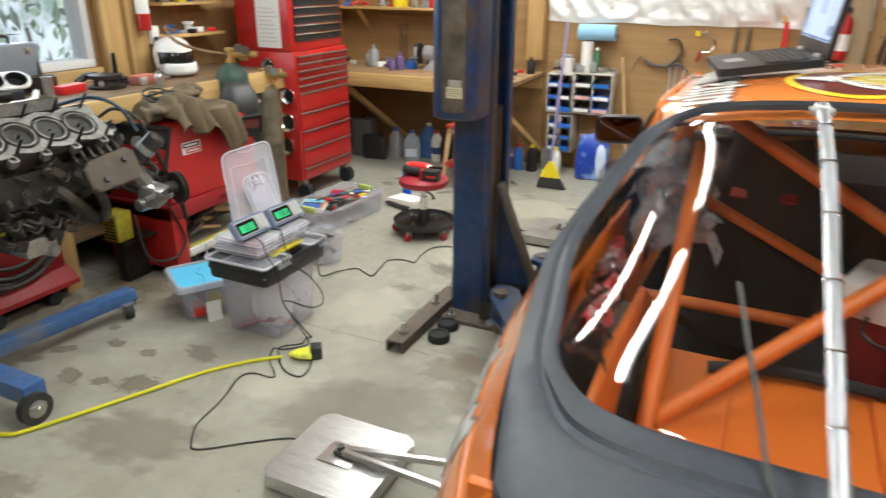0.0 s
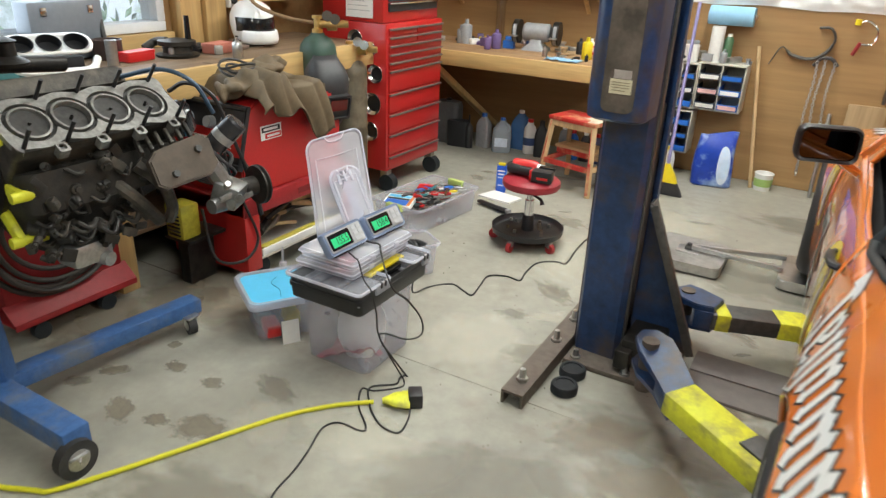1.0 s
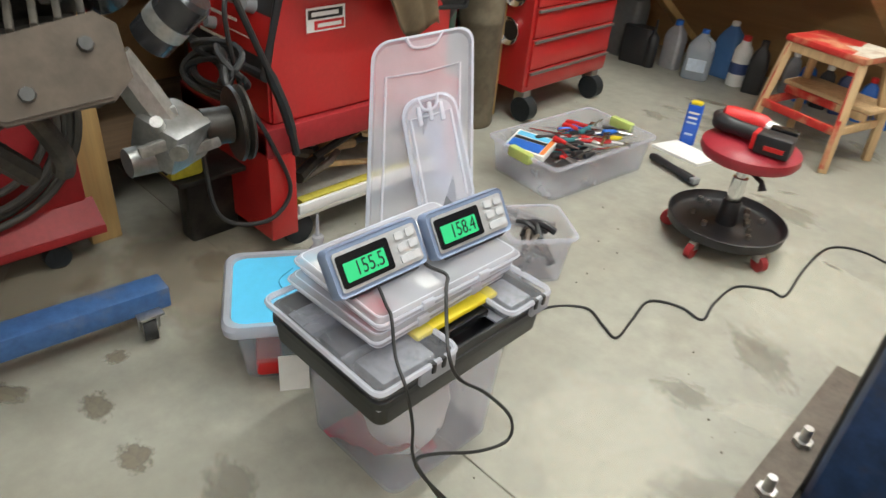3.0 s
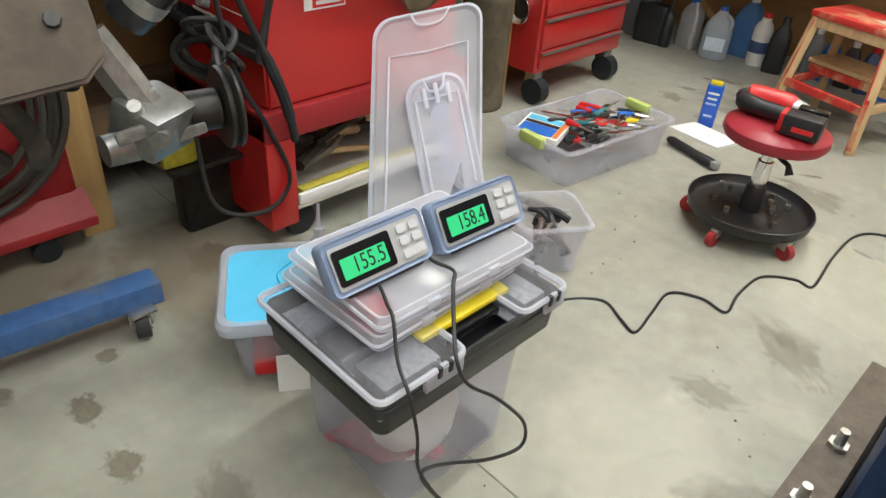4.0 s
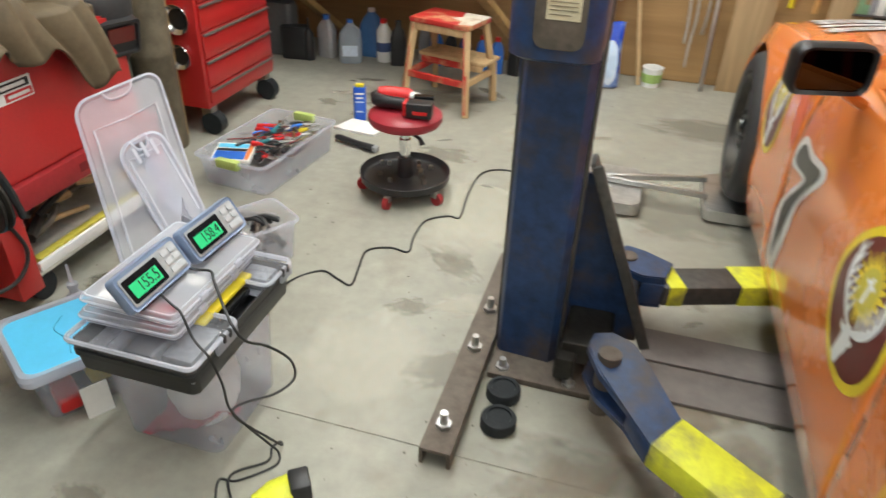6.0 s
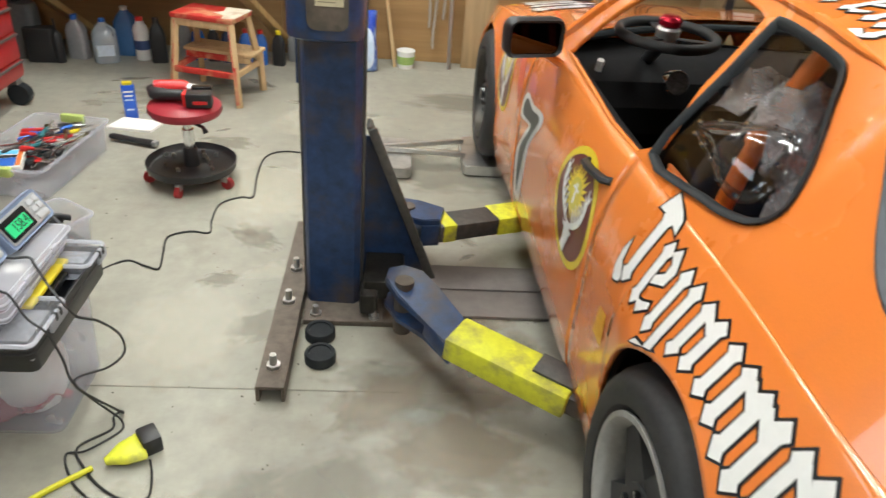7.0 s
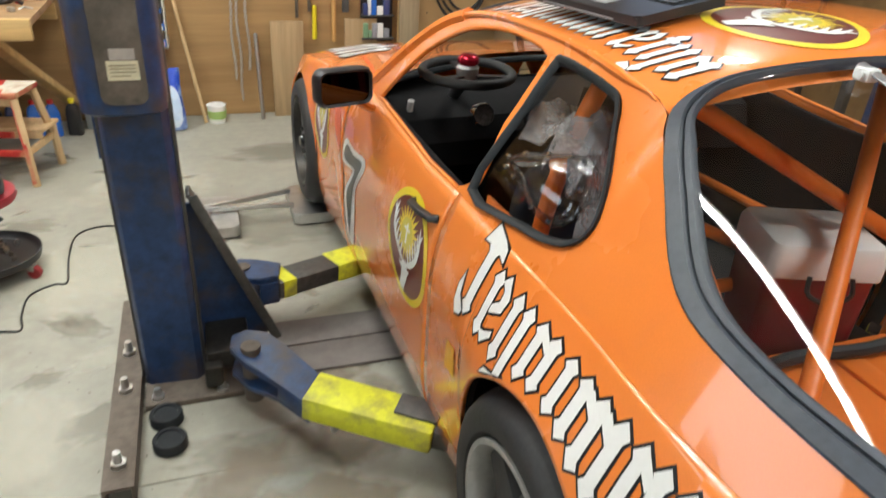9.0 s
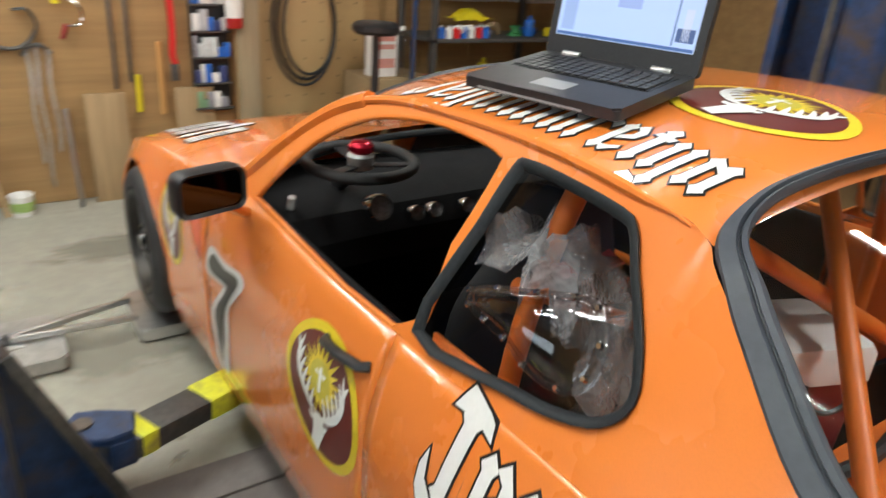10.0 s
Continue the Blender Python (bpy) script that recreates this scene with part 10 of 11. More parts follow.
def stem(u, w, v0, v1, slant=0.0):
    """One broken pen stroke with pointed head and foot."""
    pts = [(u - 0.30 * w, v0 + 0.15), (u + 0.45 * w, v0), (u + 1.30 * w, v0 + 0.16), (u + w, v0 + 0.22), (u + w, v1 - 0.22), (u + 1.28 * w, v1 - 0.13), (u + 0.5 * w, v1), (u - 0.35 * w, v1 - 0.16), (u, v1 - 0.23), (u, v0 + 0.23)]
    return [(a + slant * b, b) for a, b in pts]


MARKS = {
    "hook": [stem(0.42, 0.26, 0.02, 1.22, 0.08), [(0.0, 0.30), (0.10, 0.52), (0.20, 0.20), (0.46, 0.04), (0.40, -0.06), (0.16, -0.12), (0.02, 0.04)], [(0.20, 1.06), (0.40, 1.34), (0.98, 1.20), (1.05, 1.02), (0.70, 1.10)]],
    "pair": [stem(0.10, 0.25, 0.0, 1.0), stem(0.60, 0.25, 0.0, 1.0), [(0.24, 0.80), (0.36, 0.92), (0.66, 0.74), (0.58, 0.62)]],
    "drop": [stem(0.10, 0.25, 0.0, 1.0), stem(0.58, 0.25, -0.30, 1.0), [(0.05, -0.26), (0.20, -0.12), (0.56, -0.22), (0.70, -0.36), (0.30, -0.42)]],
    "bent": [stem(0.10, 0.27, 0.0, 1.0), [(0.40, 0.90), (0.62, 1.03), (0.92, 0.78), (0.86, 0.56), (0.42, 0.42), (0.40, 0.54), (0.64, 0.66), (0.62, 0.80)], [(0.36, 0.16), (0.60, 0.02), (0.95, 0.22), (0.90, 0.30), (0.62, 0.20)]],
    "flag": [stem(0.12, 0.27, 0.0, 1.0), [(0.42, 0.84), (0.60, 1.02), (0.98, 0.86), (0.90, 0.64), (0.66, 0.80)]],
    "trio": [stem(0.06, 0.17, 0.0, 1.0), stem(0.40, 0.17, 0.0, 1.0), stem(0.74, 0.17, 0.0, 1.0), [(0.16, 0.80), (0.26, 0.93), (0.48, 0.74), (0.40, 0.62)], [(0.50, 0.80), (0.60, 0.93), (0.82, 0.74), (0.74, 0.62)]],
    "post": [stem(0.30, 0.42, 0.0, 1.0)],
    "tall": [stem(0.26, 0.42, 0.0, 1.22), [(0.0, 0.86), (0.10, 0.98), (0.95, 0.92), (0.85, 0.78)]],
}
ROW = (("hook", 1.25), ("bent", 0.95), ("drop", 1.0), ("pair", 1.0), ("post", 0.6), ("trio", 1.55), ("pair", 0.95), ("flag", 0.85), ("bent", 0.9), ("tall", 0.65), ("drop", 0.95), ("pair", 0.9))


def mark_row(where, along, rise, cell, lift, outline, parent):
    """A row of angular white marks with black edges; along(u) and rise(u, v) place them."""
    u0 = 0.0
    for kind, w in ROW:
        polys = []
        for poly in MARKS[kind]:
            polys.append([(along(u0 + a * w * cell), rise(u0 + a * w * cell, b)) for a, b in poly])
        body = decal("vinyl_mark", polys, where, lift + 0.0012, WHITE, parent, "white angular vinyl mark with a black edge")
        decal("mark_edge", [shrink(p, -outline) for p in polys], where, lift, INK, body, "black vinyl edge")
        u0 += w * cell * 1.02
    return u0


def flank_rise(u, v):
    """Height on the flank; the row is lifted and squeezed where it passes over the wheel arch."""
    edge = arch_z(4.715 - u) if u > 0.2 else 0.0
    low = max(0.695 + 0.012 * min(1, u / 0.2), edge + 0.024)
    return max(low + (0.850 - low) * v, edge + 0.014)


mark_row(on_side, lambda u: 4.715 - u, flank_rise, 0.098, 0.0, 0.0052, car)
mark_row(lambda y, x, lift: on_roof(x, y, lift), lambda u: 5.30 - u, lambda u, v: 1.122 + 0.008 * u + 0.122 * v, 0.068, 0.0, 0.0034, car)
for y0, x0 in ((6.82, 0.90),):
    for k in range(5):
        ys = 6.88 - 0.088 * k
        polys = [[(x0 + 0.01 + 0.25 * b, ys - 0.075 * a) for a, b in poly] for poly in MARKS[("trio", "pair", "trio", "tall", "trio")[k]]]
        ob = decal("vinyl_mark", polys, on_bonnet, 0.002, WHITE, car, "white angular vinyl mark with a black edge")
        decal("mark_edge", [shrink(p, -0.003) for p in polys], on_bonnet, 0.0, INK, ob)


def ellipse(cx, cy, a, b, n=48):
    return [(cx + a * math.cos(2 * math.pi * k / n), cy + b * math.sin(2 * math.pi * k / n)) for k in range(n)]


def strip(pts, widths):
    """The outline of a tapering band along pts."""
    P2 = [Vector((p[0], p[1])) for p in spline([(a, b, 0) for a, b in pts], 6)]
    W = [interp(k / (len(P2) - 1), [(j / (len(widths) - 1), w) for j, w in enumerate(widths)]) for k in range(len(P2))]
    L, R = [], []
    for k, p in enumerate(P2):
        d = (P2[min(k + 1, len(P2) - 1)] - P2[max(k - 1, 0)]).normalized()
        n = Vector((-d.y, d.x)) * W[k] / 2
        L.append(tuple(p + n)), R.append(tuple(p - n))
    return L + R[::-1]


def badge(where, cx, cy, a, b, up=1.0):
    """A round badge: yellow ring, maroon field, yellow burst, white curved bars."""
    def M(poly):
        return [(cx + x * a, cy + y * b * up) for x, y in poly]
    ring = decal("badge", [M(ellipse(0, 0, 1, 1))], where, 0.0003, YELLOW_V, car, "round badge, yellow ring round a maroon field")
    decal("field", [M(ellipse(0, 0, 0.87, 0.87))], where, 0.0008, MAROON_V, ring, "maroon vinyl field")
    rays = []
    for k in range(44):
        t = 2 * math.pi * k / 44
        r = 0.30 if k % 2 else 0.52 + 0.05 * math.sin(k * 1.7)
        rays.append((r * math.cos(t), 0.26 + r * math.sin(t)))
    decal("burst", [M(rays)], where, 0.0013, YELLOW_V, ring, "yellow burst")
    decal("disc", [M(ellipse(0, 0.26, 0.27, 0.27, 28))], where, 0.0018, surface("gold_vinyl", (0.62, 0.52, 0.05), 0.35, vary=0.1, bump=0.0, coat=0.3), ring)
    decal("bar", [M([(-0.035, 0.08), (0.035, 0.08), (0.035, 0.44), (-0.035, 0.44)]), M([(-0.13, 0.32), (0.13, 0.32), (0.13, 0.37), (-0.13, 0.37)])], where, 0.0023, WHITE, ring)
    arcs = []
    for s in (-1, 1):   # two branching sprays of bars
        arcs.append(M(strip([(s * 0.06, -0.30), (s * 0.26, -0.20), (s * 0.50, 0.02), (s * 0.60, 0.30), (s * 0.52, 0.62)], (0.05, 0.11, 0.11, 0.09, 0.02))))
        for x, y, tx, ty in ((0.20, -0.20, 0.12, 0.06), (0.32, -0.12, 0.22, 0.18), (0.43, -0.02, 0.32, 0.26), (0.52, 0.10, 0.40, 0.36), (0.57, 0.24, 0.46, 0.50), (0.58, 0.38, 0.66, 0.56)):
            arcs.append(M(strip([(s * x, y), (s * (x * 0.45 + tx * 0.55), y * 0.4 + ty * 0.6), (s * tx, ty)], (0.075, 0.055, 0.015))))
        arcs.append(M(strip([(s * 0.04, -0.34), (s * 0.17, -0.40), (s * 0.24, -0.34)], (0.05, 0.09, 0.03))))
    arcs.append(M(strip([(0.0, -0.24), (-0.03, -0.42), (0.02, -0.62), (0.09, -0.84)], (0.16, 0.30, 0.24, 0.20))))
    for k, arc in enumerate(arcs):
        decal("curved_bar", [arc], where, 0.0027 + k * 0.00005, WHITE, ring, "white curved bar")
    return ring


badge(lambda y, z, lift: on_side(y, z, lift), 5.105, 0.628, 0.185, 0.165)
badge(lambda y, z, lift: on_side(y, z, lift), 6.29, 0.62, 0.115, 0.165)
badge(lambda a, b, lift: on_roof(b, a, lift), 4.68, 1.525, 0.168, 0.168)
flame_out = [(5.86, 0.690), (5.745, 0.685), (5.615, 0.700), (5.590, 0.668), (5.665, 0.597), (5.724, 0.531), (5.735, 0.430), (5.760, 0.300), (5.850, 0.290), (5.880, 0.368), (5.895, 0.463), (5.800, 0.559), (5.770, 0.599), (5.905, 0.580), (5.915, 0.620)]
flame_in = [(5.835, 0.675), (5.742, 0.666), (5.645, 0.680), (5.630, 0.660), (5.703, 0.588), (5.762, 0.510), (5.785, 0.420), (5.805, 0.320), (5.820, 0.322), (5.845, 0.400), (5.850, 0.480), (5.745, 0.584), (5.733, 0.618), (5.850, 0.603), (5.883, 0.622)]
fl = decal("flame_stripe", [[tuple(p[:2]) for p in spline([(a, b, 0) for a, b in flame_out], 3, True)]], on_side, 0.0008, WHITE, car, "white-edged black vinyl stripe")
decal("stripe_core", [[tuple(p[:2]) for p in spline([(a, b, 0) for a, b in flame_in], 3, True)]], on_side, 0.0030, INK, fl)
decal("tape_patch", [[(4.735, 0.50), (4.655, 0.515), (4.66, 0.60), (4.72, 0.585)]], on_side, 0.0008, surface("amber_tape", (0.80, 0.40, 0.04), 0.4, bump=0.0), car, "amber tape patch")
decal("touched_up_patch", [strip([(6.12, 0.76), (6.05, 0.72), (6.0, 0.66), (5.98, 0.60)], (0.02, 0.07, 0.08, 0.02))], on_side, 0.0006, surface("red_orange_patch", (0.66, 0.14, 0.06), 0.5, bump=0.0), car, "reddish patch on the orange flank")

# ---- the car's inside ----
def inner(name, bm, mat, label="", parent=None, angle=40):
    bmesh.ops.transform(bm, matrix=Matrix.Translation((-CX, -CY, 0)), verts=bm.verts[:])
    return part(name, bm, mat, parent or car, label, angle=angle)


CARPET = surface("dark_carpet", (0.010, 0.010, 0.011), 0.9, vary=0.3, grain=300, stain=(0.05, 0.045, 0.04), stain_scale=6, bump=0.3)
bm = bmesh.new()
box(bm, (CX - 0.78, 4.46, 0.19), (CX + 0.78, 6.10, 0.21))
inner("cabin_floor", bm, CARPET, "dark cabin floor")
bm = bmesh.new()
box(bm, (CX - 0.76, 6.08, 0.21), (CX + 0.76, 6.10, 0.84))
inner("firewall", bm, TRIM_BLACK)
for side, _ in SIDES:   # door linings
    bm = bmesh.new()
    sheet(bm, lambda y, v: Vector(P(side, side_s(y, 0.2 + v * 0.64) - 0.05, y, 0.2 + v * (interp(y, BELT) - 0.215))), steps(4.93, 5.98, 16), steps(0, 1, 8))
    ob = part("door_lining", bm, TRIM_BLACK, car)
    ob.modifiers.new("thickness", "SOLIDIFY").thickness = 0.012
    bm = bmesh.new()   # orange inner side of the rear quarter
    sheet(bm, lambda y, v: Vector(P(side, min(side_s(y, 0.6) - 0.06, cabin_s(y, interp(y, BELT)) - 0.03) - 0.03 * v, y, 0.50 + v * (interp(y, BELT) - 0.50))), steps(3.50, 4.88, 20), steps(0, 1, 5))
    ob = part("inner_quarter", bm, ORANGE_IN, car)
    ob.modifiers.new("thickness", "SOLIDIFY").thickness = 0.008
    bm = bmesh.new()   # wheel tub
    sheet(bm, lambda a, q: Vector(P(side, 0.76 - q, REAR_HUB + 0.37 * math.cos(a), 0.36 + 0.37 * math.sin(a))), steps(0.05, math.pi - 0.05, 20), (0.0, 0.1, 0.20, 0.23))
    sheet(bm, lambda a, q: Vector(P(side, 0.53, REAR_HUB + q * math.cos(a), 0.36 + q * math.sin(a))), steps(0.05, math.pi - 0.05, 20), (0.02, 0.37))
    part("wheel_tub", bm, ORANGE_IN, car)
for sx in (-1, 1):
    bm = bmesh.new()
    slab(bm, [(3.62, 0.60), (4.44, 0.60), (4.44, 0.74), (4.30, 0.83), (3.95, 0.85), (3.70, 0.80)], -0.008, 0.008, Matrix.Translation((CX + sx * 0.575, 0, 0)) @ Matrix(((0, 0, 1, 0), (1, 0, 0, 0), (0, 1, 0, 0), (0, 0, 0, 1))), bevel=0.004)
    inner("tub_side", bm, ORANGE_IN, "orange painted inner side panel")
bm = bmesh.new()
box(bm, (CX - 0.70, 3.42, 0.585), (CX + 0.70, 4.45, 0.60), 0.004)
box(bm, (CX - 0.70, 4.435, 0.21), (CX + 0.70, 4.452, 0.598), 0.002)
for x in (1.40, 1.70, 2.0):
    box(bm, (x - 0.035, 3.46, 0.598), (x + 0.035, 4.42, 0.612), 0.006)
inner("rear_deck", bm, ORANGE_IN, "orange painted rear deck")
bm = bmesh.new()
box(bm, (CX - 0.66, 3.40, 0.60), (CX + 0.66, 3.42, 0.885), 0.004)
inner("tail_inner", bm, ORANGE_IN)

CAGE = ((((1.235, 4.70, 1.20), (2.15, 4.495, 0.70)), 0.021), (((2.10, 4.845, 1.157), (1.212, 4.07, 0.61)), 0.021), (((1.19, 4.62, 1.13), (1.20, 4.02, 0.60)), 0.021), (((2.21, 4.62, 1.13), (2.20, 4.02, 0.60)), 0.021), (((1.05, 4.72, 0.62), (2.35, 4.72, 0.62)), 0.019), (((1.09, 4.80, 0.98), (1.90, 4.80, 0.60)), 0.017))
for (a, b), r in CAGE:
    bm = bmesh.new()
    cone(bm, a, b, r, r, 16)
    inner("cage_tube", bm, ORANGE_IN, "orange roll cage tube")
bm = bmesh.new()
sweep(bm, spline([(1.03, 4.74, 0.21), (1.04, 4.74, 0.80), (1.13, 4.74, 1.14), (1.22, 4.74, 1.215), (1.45, 4.74, 1.245), (1.95, 4.74, 1.245), (2.18, 4.74, 1.215), (2.27, 4.74, 1.14), (2.36, 4.74, 0.80), (2.37, 4.74, 0.21)], 6), 0.021, 12)
inner("cage_hoop", bm, ORANGE_IN, "orange roll cage main hoop")
for sx in (-1, 1):
    bm = bmesh.new()
    sweep(bm, spline([(CX + sx * 0.70, 4.76, 0.55), (CX + sx * 0.715, 5.2, 0.46), (CX + sx * 0.72, 5.9, 0.42)], 5), 0.019, 10)
    inner("cage_door_bar", bm, ORANGE_IN, "orange roll cage door bar")

# black sheet added under the roof to darken the cabin, and a shelf behind the seat
bm = bmesh.new()
sheet(bm, lambda u, v: Vector(roof(u, v)) - Vector((0, 0, 0.018)), steps(-0.97, 0.97, 18), steps(0.03, 0.97, 14))
ob = part("headlining", bm, TRIM_BLACK, car, "black sheet added under the roof")
ob.modifiers.new("thickness", "SOLIDIFY").thickness = 0.006
bm = bmesh.new()
box(bm, (CX - 0.30, 4.47, 0.21), (CX + 0.40, 4.86, 0.37), 0.01)
inner("floor_box", bm, CARPET, "dark carpeted box on the floor")
# bucket seats
def seat(cx):
    bm = bmesh.new()
    prof = [(5.42, 0.34, 0.22), (5.30, 0.36, 0.24), (5.12, 0.32, 0.24), (5.02, 0.36, 0.25), (4.98, 0.55, 0.24), (4.93, 0.80, 0.25), (4.90, 0.93, 0.19), (4.885, 1.02, 0.13), (4.885, 1.10, 0.11)]
    P3 = spline([(y, z, w) for y, z, w in prof], 4)
    def f(k, u):
        y, z, w = P3[int(k)]
        wing = 0.10 * abs(u) ** 3
        t = k / (len(P3) - 1)
        return Vector((cx + u * w, y + (wing if t > 0.42 else 0), z + (wing if t <= 0.42 else 0)))
    sheet(bm, f, range(len(P3)), steps(-1, 1, 12))
    ob = inner("seat", bm, surface("black_seat_cloth", (0.010, 0.010, 0.011), 0.85, vary=0.3, grain=120, bump=0.2), "black racing bucket seat")
    ob.modifiers.new("thickness", "SOLIDIFY").thickness = 0.05
    for sx in (-1, 1):
        bm = bmesh.new()
        sweep(bm, spline([(cx + sx * 0.07, 4.86, 0.93), (cx + sx * 0.07, 4.95, 0.93), (cx + sx * 0.085, 5.01, 0.70), (cx + sx * 0.12, 5.06, 0.45)], 5), 0.024, 6, flat=0.2)
        inner("belt", bm, surface("red_webbing", (0.30, 0.02, 0.02), 0.7), "red harness belt", ob)


seat(1.36)

# dashboard, wheel, gauges
bm = bmesh.new()
prof = [(5.66, 0.62), (5.64, 0.72), (5.67, 0.80), (5.76, 0.845), (5.95, 0.85), (6.07, 0.83), (6.07, 0.55)]
loft(bm, [[(x, y + 0.05 * (1 - ((x - CX) / 0.8) ** 2), z) for y, z in prof] for x in steps(CX - 0.74, CX + 0.74, 14)], caps=(True, True))
dash = inner("dashboard", bm, TRIM_BLACK, "black dashboard", angle=30)
for x, y, z, r in ((1.255, 5.640, 0.822, 0.042), (1.40, 5.665, 0.775, 0.026), (1.47, 5.67, 0.775, 0.026), (1.60, 5.675, 0.77, 0.026)):
    bm = bmesh.new()
    d = Vector((0.0, -0.94, 0.34))
    c = Vector((x, y, z))
    lathe(bm, [(r, -0.02), (r, 0.02), (r * 0.9, 0.026), (r * 0.84, 0.018)], 28, Matrix.Translation(c) @ d.to_track_quat("Z", "Y").to_matrix().to_4x4())
    gg = inner("gauge", bm, CHROME, "round gauge with a bright rim", dash)
    bm = bmesh.new()
    lathe(bm, [(0.001, 0.015), (r * 0.84, 0.016), (r * 0.84, 0.012), (0.001, 0.012)], 24, Matrix.Translation(c) @ d.to_track_quat("Z", "Y").to_matrix().to_4x4())
    inner("dial", bm, surface("dial", (0.10, 0.10, 0.10), 0.25, vary=0.4, grain=90, bump=0.0), "", gg)
wm = pose(1.175, 5.60, 0.985, 2, 0, 0) @ Matrix.Diagonal((0.9, 0.9, 0.9, 1))
bm = bmesh.new()
sweep(bm, [wm @ Vector((0.165 * math.cos(a), 0.165 * math.sin(a), 0)) for a in steps(0, 2 * math.pi, 40)[:-1]], 0.016, 10, True)
swheel = inner("steering_wheel", bm, surface("black_suede", (0.02, 0.02, 0.021), 0.6, vary=0.2), "black three-spoke racing steering wheel")
for k in range(3):
    a = math.pi / 2 + 2 * math.pi * k / 3
    bm = bmesh.new()
    bar(bm, wm @ Vector((0.03 * math.cos(a), 0.03 * math.sin(a), -0.01)), wm @ Vector((0.16 * math.cos(a), 0.16 * math.sin(a), 0)), 0.034, 0.006, 0.002)
    inner("spoke", bm, BLACK, "", swheel)
bm = bmesh.new()
lathe(bm, [(0.001, -0.02), (0.040, -0.02), (0.042, 0.02), (0.034, 0.03), (0.001, 0.03)], 24, wm)
inner("hub", bm, ALLOY, "grey hub", swheel)
bm = bmesh.new()
lathe(bm, [(0.034, 0.03), (0.040, 0.036), (0.040, 0.052), (0.033, 0.06), (0.025, 0.066), (0.001, 0.067)], 24, wm)
inner("quick_release", bm, surface("red_anodised", (0.45, 0.01, 0.03), 0.2, 0.7, bump=0.0), "red quick release ring", swheel)
bm = bmesh.new()
cone(bm, (1.175, 5.60, 0.975), (1.25, 6.03, 0.72), 0.022, 0.022, 14)
inner("steering_column", bm, BLACK)
bm = bmesh.new()
sweep(bm, spline([(1.02, 5.74, 0.80), (1.02, 5.73, 0.83), (1.02, 5.72, 0.86)], 4), [0.012] * 9, 8)
inner("switch", bm, WHITE, "white plastic lever")

# hatch: bar over the glass, clip, thin arm
def over_glass(x, y):
    """Height of the hatch glass."""
    best = None
    for i in range(NH):
        a = g0[i]
        if best is None or abs(a.y + CY - y) < abs(best[0].y + CY - y):
            best = (a, i)
    a, i = best
    w = min(1, max(0, (x - CX - a.x) / (-2 * a.x))) if abs(a.x) > 1e-4 else 0.5
    return glass(i, w).z


bm = bmesh.new()
BAR = [Vector((1.438 + 0.062 * (4.40 - y), y, z)) for y, z in ((4.39, over_glass(1.46, 4.39) + 0.022), (4.10, over_glass(1.46, 4.10) + 0.026), (3.80, over_glass(1.46, 3.80) + 0.028), (3.55, 0.985), (3.36, 0.925))]
BAR = spline(BAR, 8)
sweep(bm, BAR, 0.0125, 8, flat=0.45)
rodb = inner("hatch_bar", bm, surface("brushed_aluminium", (0.36, 0.37, 0.39), 0.38, 0.9, vary=0.1, grain=80, stretch=(1, 0.2, 1)), "long silver bar over the hatch glass")
for p in BAR[3::4]:
    bm = bmesh.new()
    x, y, z = p
    sweep(bm, [(x - 0.014, y - 0.004, z), (x - 0.009, y, z + 0.0065), (x + 0.009, y + 0.004, z + 0.0065), (x + 0.014, y + 0.006, z)], 0.0016, 6)
    inner("band", bm, CHROME, "", rodb)
bm = bmesh.new()
z = over_glass(1.45, 4.36)
box(bm, (1.422, 4.355, z + 0.006), (1.454, 4.39, z + 0.03), 0.006)
cone(bm, (1.415, 4.37, z + 0.018), (1.461, 4.37, z + 0.018), 0.008, 0.008, 12)
inner("clip", bm, surface("grey_white_plastic", (0.62, 0.63, 0.62), 0.35), "pale grey plastic clip", rodb)
bm = bmesh.new()
sweep(bm, [Vector((1.345 + 0.27 * (3.80 - y), y, over_glass(1.40, y) + 0.012)) for y in steps(3.82, 3.43, 8)], 0.004, 6)
inner("wiper_arm", bm, DARK_STEEL, "thin dark wiper arm")

# ---- things lying in and on the car ----
cool = thing("cooler", (1.73, 4.61, 0.37), -20, "dark red plastic cooler with a white lid, inside the car", "cooler")
bm = bmesh.new()
loft(bm, [[(x, y, z) for x, y in rounded(w, d, 0.03)] for z, w, d in ((0.0, 0.27, 0.22), (0.02, 0.29, 0.24), (0.44, 0.31, 0.26))], caps=(True, True))
part("body", bm, surface("dark_red_plastic", (0.22, 0.012, 0.02), 0.4, vary=0.1), cool, "dark red plastic body")
bm = bmesh.new()
loft(bm, [[(x, y, z) for x, y in rounded(w, d, 0.03)] for z, w, d in ((0.44, 0.315, 0.265), (0.445, 0.33, 0.28), (0.52, 0.33, 0.28), (0.54, 0.31, 0.26), (0.545, 0.27, 0.22))], caps=(True, True))
part("lid", bm, surface("white_plastic_lid", (0.72, 0.72, 0.70), 0.4, vary=0.05), cool, "white plastic lid")
for o in list(cool.children):
    o.data.transform(Matrix.Diagonal((0.85, 0.85, 0.86, 1)))
bm = bmesh.new()
sweep(bm, spline([(-0.05, -0.135, 0.40), (-0.05, -0.15, 0.36), (0.0, -0.155, 0.34), (0.05, -0.15, 0.36), (0.05, -0.135, 0.40)], 4), 0.006, 6)
part("handle", bm, BLACK, cool)


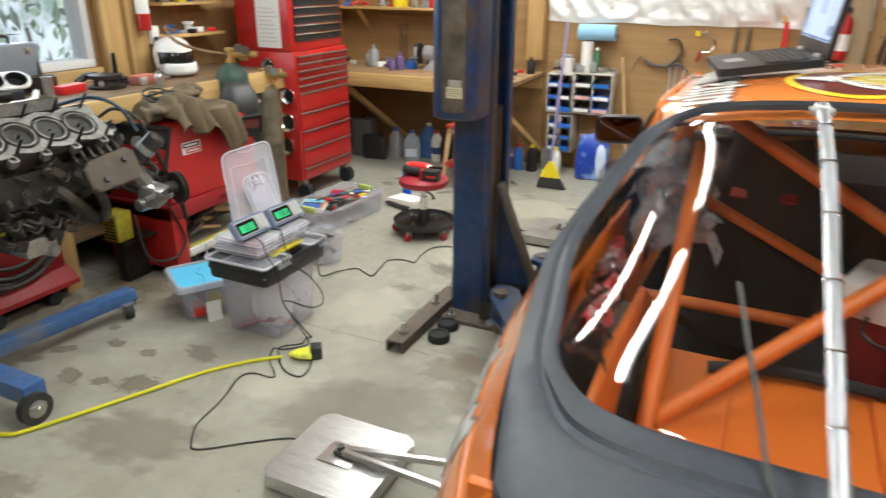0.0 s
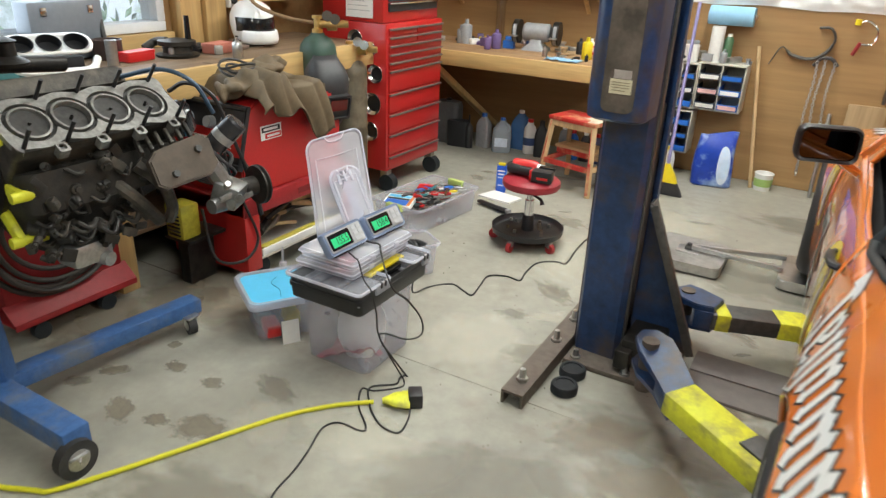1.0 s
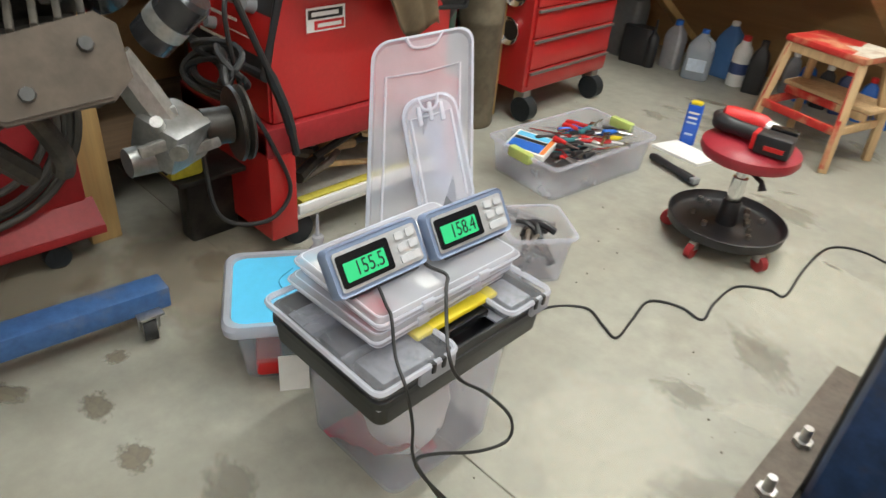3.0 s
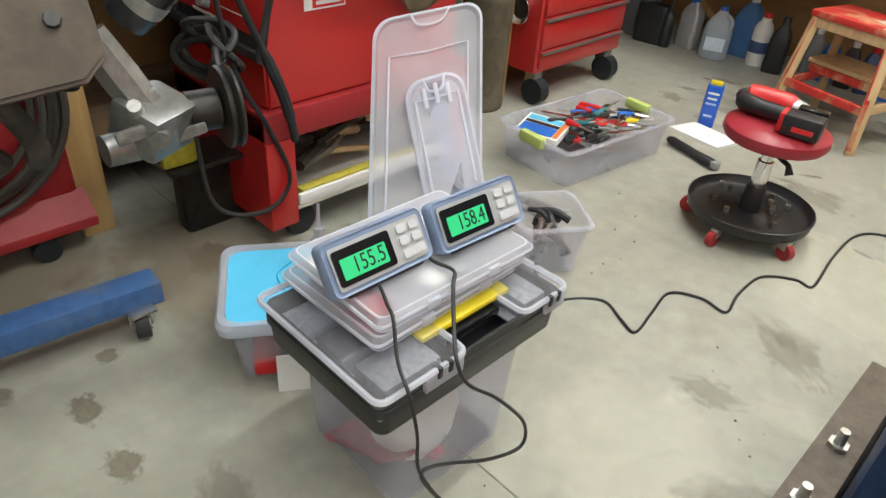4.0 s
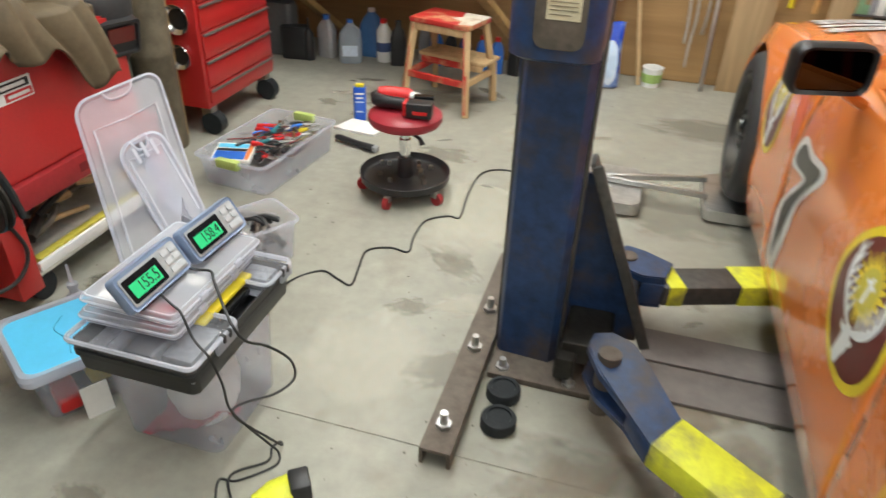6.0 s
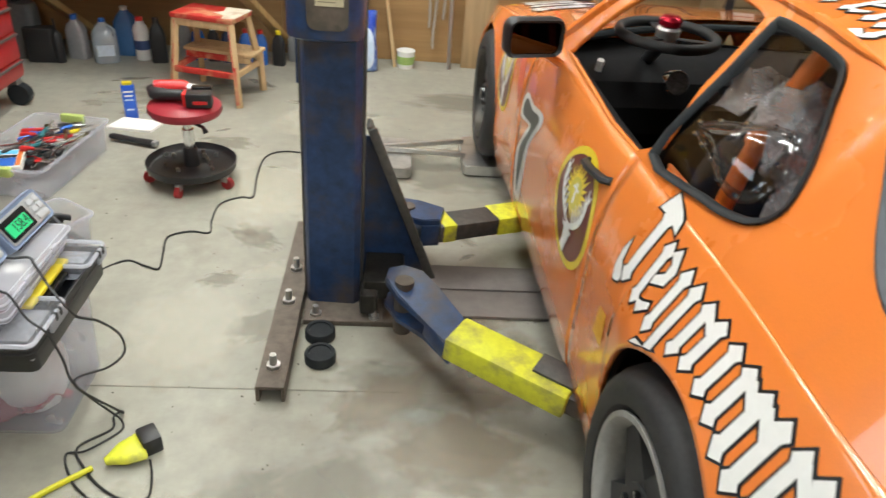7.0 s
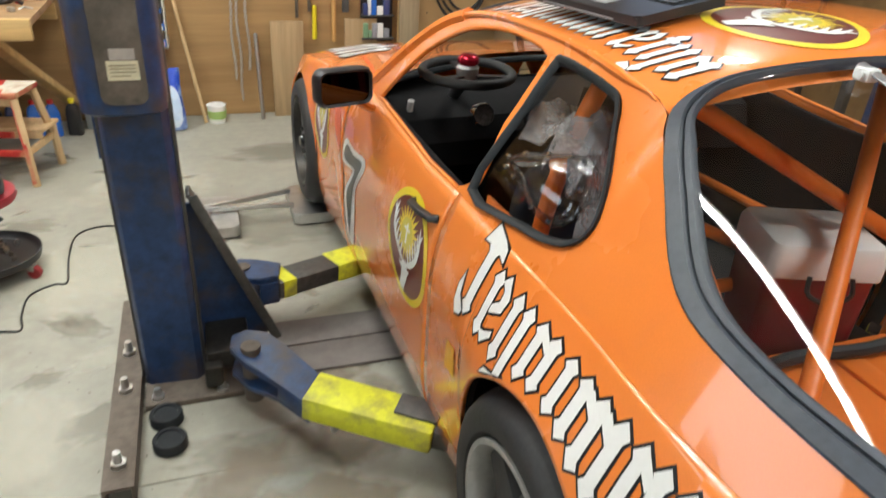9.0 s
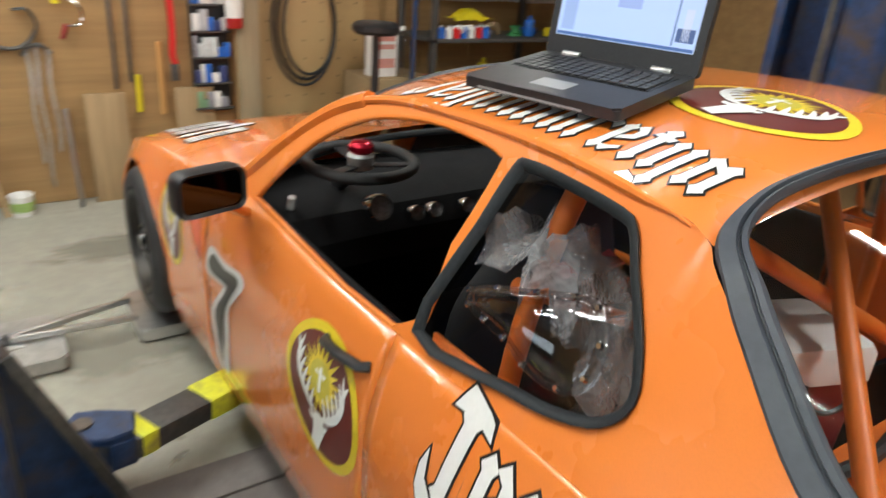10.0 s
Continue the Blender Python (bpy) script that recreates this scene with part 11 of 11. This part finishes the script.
def crumple(seed, pts, width, mat, name, label, category, amp=0.018):
    """A rumpled strip of cloth or film along pts."""
    rng = random.Random(seed)
    C = spline(pts, 6)
    ph = [rng.uniform(0, 6.28) for _ in range(9)]
    bm = bmesh.new()
    def f(k, u):
        p = C[int(k)]
        a = k * 0.9
        return p + Vector((u * width * 0.5 + amp * math.sin(a * 1.3 + ph[0] + u * 3), amp * math.sin(a + ph[1] + u * 5), amp * (math.sin(a * 1.7 + ph[2] + 4 * u) + 0.6 * math.sin(a * 3.1 + ph[3] - 7 * u)) - 0.25 * width * u * u))
    sheet(bm, f, range(len(C)), steps(-1, 1, 9))
    base = thing(name, tuple(C[len(C) // 2]), 0, label, category)
    bmesh.ops.transform(bm, matrix=Matrix.Translation(-C[len(C) // 2]), verts=bm.verts[:])
    ob = part("cloth" if category == "rag" else "film", bm, mat, base, angle=70)
    ob.modifiers.new("thickness", "SOLIDIFY").thickness = 0.0015
    return base


FILM = clear("crinkled_film", (0.86, 0.86, 0.88), 0.07, 0.30, 0.9)
_n, _b = FILM.node_tree.nodes.new("ShaderNodeTexVoronoi"), FILM.node_tree.nodes.new("ShaderNodeBump")
_n.inputs["Scale"].default_value = 26.0
_b.inputs["Strength"].default_value, _b.inputs["Distance"].default_value = 0.9, 0.02
FILM.node_tree.links.new(_n.outputs["Distance"], _b.inputs["Height"])
FILM.node_tree.links.new(_b.outputs["Normal"], FILM.node_tree.nodes["Principled BSDF"].inputs["Normal"])
EDGE_IN = [(1.062, 4.25, 0.955), (1.066, 4.17, 0.925), (1.072, 4.08, 0.908), (1.080, 4.0, 0.902), (1.092, 3.92, 0.898)]
crumple(3, EDGE_IN, 0.032, surface("red_rag", (0.42, 0.03, 0.035), 0.8, vary=0.25, stain=(0.62, 0.58, 0.56), stain_scale=14, stain_amount=0.7), "shop_rag", "rumpled red and white rag tucked inside the hatch edge", "rag")
crumple(5, [(x + 0.005, y - 0.08, z - 0.02) for x, y, z in EDGE_IN], 0.045, pane("clear_film", (0.86, 0.86, 0.86), 0.10, 1.5), "plastic_film", "crumpled clear plastic film inside the hatch edge", "plastic film", 0.024)
crumple(9, [(1.14, 4.86, 1.08), (1.12, 4.76, 1.10), (1.13, 4.66, 1.06), (1.15, 4.58, 0.98), (1.16, 4.54, 0.88)], 0.20, FILM, "plastic_film", "crinkled clear plastic film hung inside the side window", "plastic film", 0.026)
hose = thing("black_hose", (1.5, 4.35, 0.62), 0, "black rubber hose lying across the orange rear deck", "hose")
bm = bmesh.new()
sweep(bm, spline([(-0.20, 0.0, 0.0), (-0.10, 0.02, 0.012), (0.05, 0.05, 0.006), (0.25, 0.03, 0.01), (0.45, 0.06, 0.0)], 6), 0.016, 8)
part("tube", bm, RUBBER, hose)

lap = thing("laptop", (1.290, 4.923, 1.303), -79, "black open laptop with a lit screen on the car's roof", "laptop", tilt=(8, 0))
bm = bmesh.new()
slab(bm, rounded(0.335, 0.27, 0.012), 0.009, 0.030, bevel=0.004)
part("base", bm, BLACK, lap)
bm = bmesh.new()
slab(bm, rounded(0.30, 0.115, 0.004, cy=0.045), 0.030, 0.0312)
kb = part("keyboard", bm, INK, lap, "black keyboard")
rng = random.Random(2)
key = None
for r in range(6):
    x = -0.145
    while x < 0.13:
        w = 0.017 if not (r == 5 and -0.06 < x < 0.03) else 0.09
        bm = bmesh.new()
        box(bm, (x, -0.008 + r * 0.0185 - 0.0005, 0.0312), (x + w, -0.008 + r * 0.0185 + 0.0155, 0.0345), 0.0015, seg=1)
        part("key", bm, BLACK, kb)
        x += w + 0.0025
bm = bmesh.new()
slab(bm, rounded(0.075, 0.05, 0.004, cy=-0.075), 0.030, 0.0308)
part("touchpad", bm, GREY_PLASTIC, lap)
lm = pose(0, 0.130, 0.026, 90 - 16, 0, 0)
bm = bmesh.new()
slab(bm, rounded(0.335, 0.255, 0.012, cy=0.1275), -0.016, 0.0, lm, 0.0)
lid = part("screen_lid", bm, BLACK, lap, "black screen lid")
bm = bmesh.new()
slab(bm, rounded(0.30, 0.195, 0.002, cy=0.140), 0.0, 0.0012, lm)
scr = part("screen", bm, glow("screen_light", (0.52, 0.68, 1.0), 0.85), lid, "lit pale blue screen")
for x0, x1, y0, y1, col in ((-0.148, 0.148, 0.044, 0.050, (0.10, 0.20, 0.50)), (-0.148, 0.10, 0.225, 0.234, (0.25, 0.40, 0.80)), (0.103, 0.106, 0.052, 0.234, (0.15, 0.25, 0.5)), (0.110, 0.145, 0.060, 0.085, (0.10, 0.16, 0.36)), (0.110, 0.145, 0.19, 0.225, (0.16, 0.25, 0.5)), (-0.02, 0.03, 0.11, 0.16, (0.42, 0.56, 0.95)), (-0.14, -0.11, 0.055, 0.22, (0.42, 0.58, 0.95)), (0.12, 0.135, 0.062, 0.12, (0.7, 0.8, 1.0))):
    bm = bmesh.new()
    box(bm, (x0, y0, 0.0012), (x1, y1, 0.0018), m=lm)
    part("screen_bar", bm, glow("screen_bar_light", col, 0.7), scr)
for x in (-0.10, 0.10):
    bm = bmesh.new()
    cone(bm, (x - 0.02, 0.130, 0.030), (x + 0.02, 0.130, 0.030), 0.008, 0.008, 12)
    part("hinge", bm, STEEL, lap, "bright hinge")
bm = bmesh.new()
box(bm, (-0.13, -0.136, 0.012), (0.10, -0.1345, 0.016))
part("front_strip", bm, GREY_PLASTIC, lap)
for o in lap.children_recursive:
    o.data.transform(Matrix.Diagonal((1.06, 0.97, 1.0, 1)))
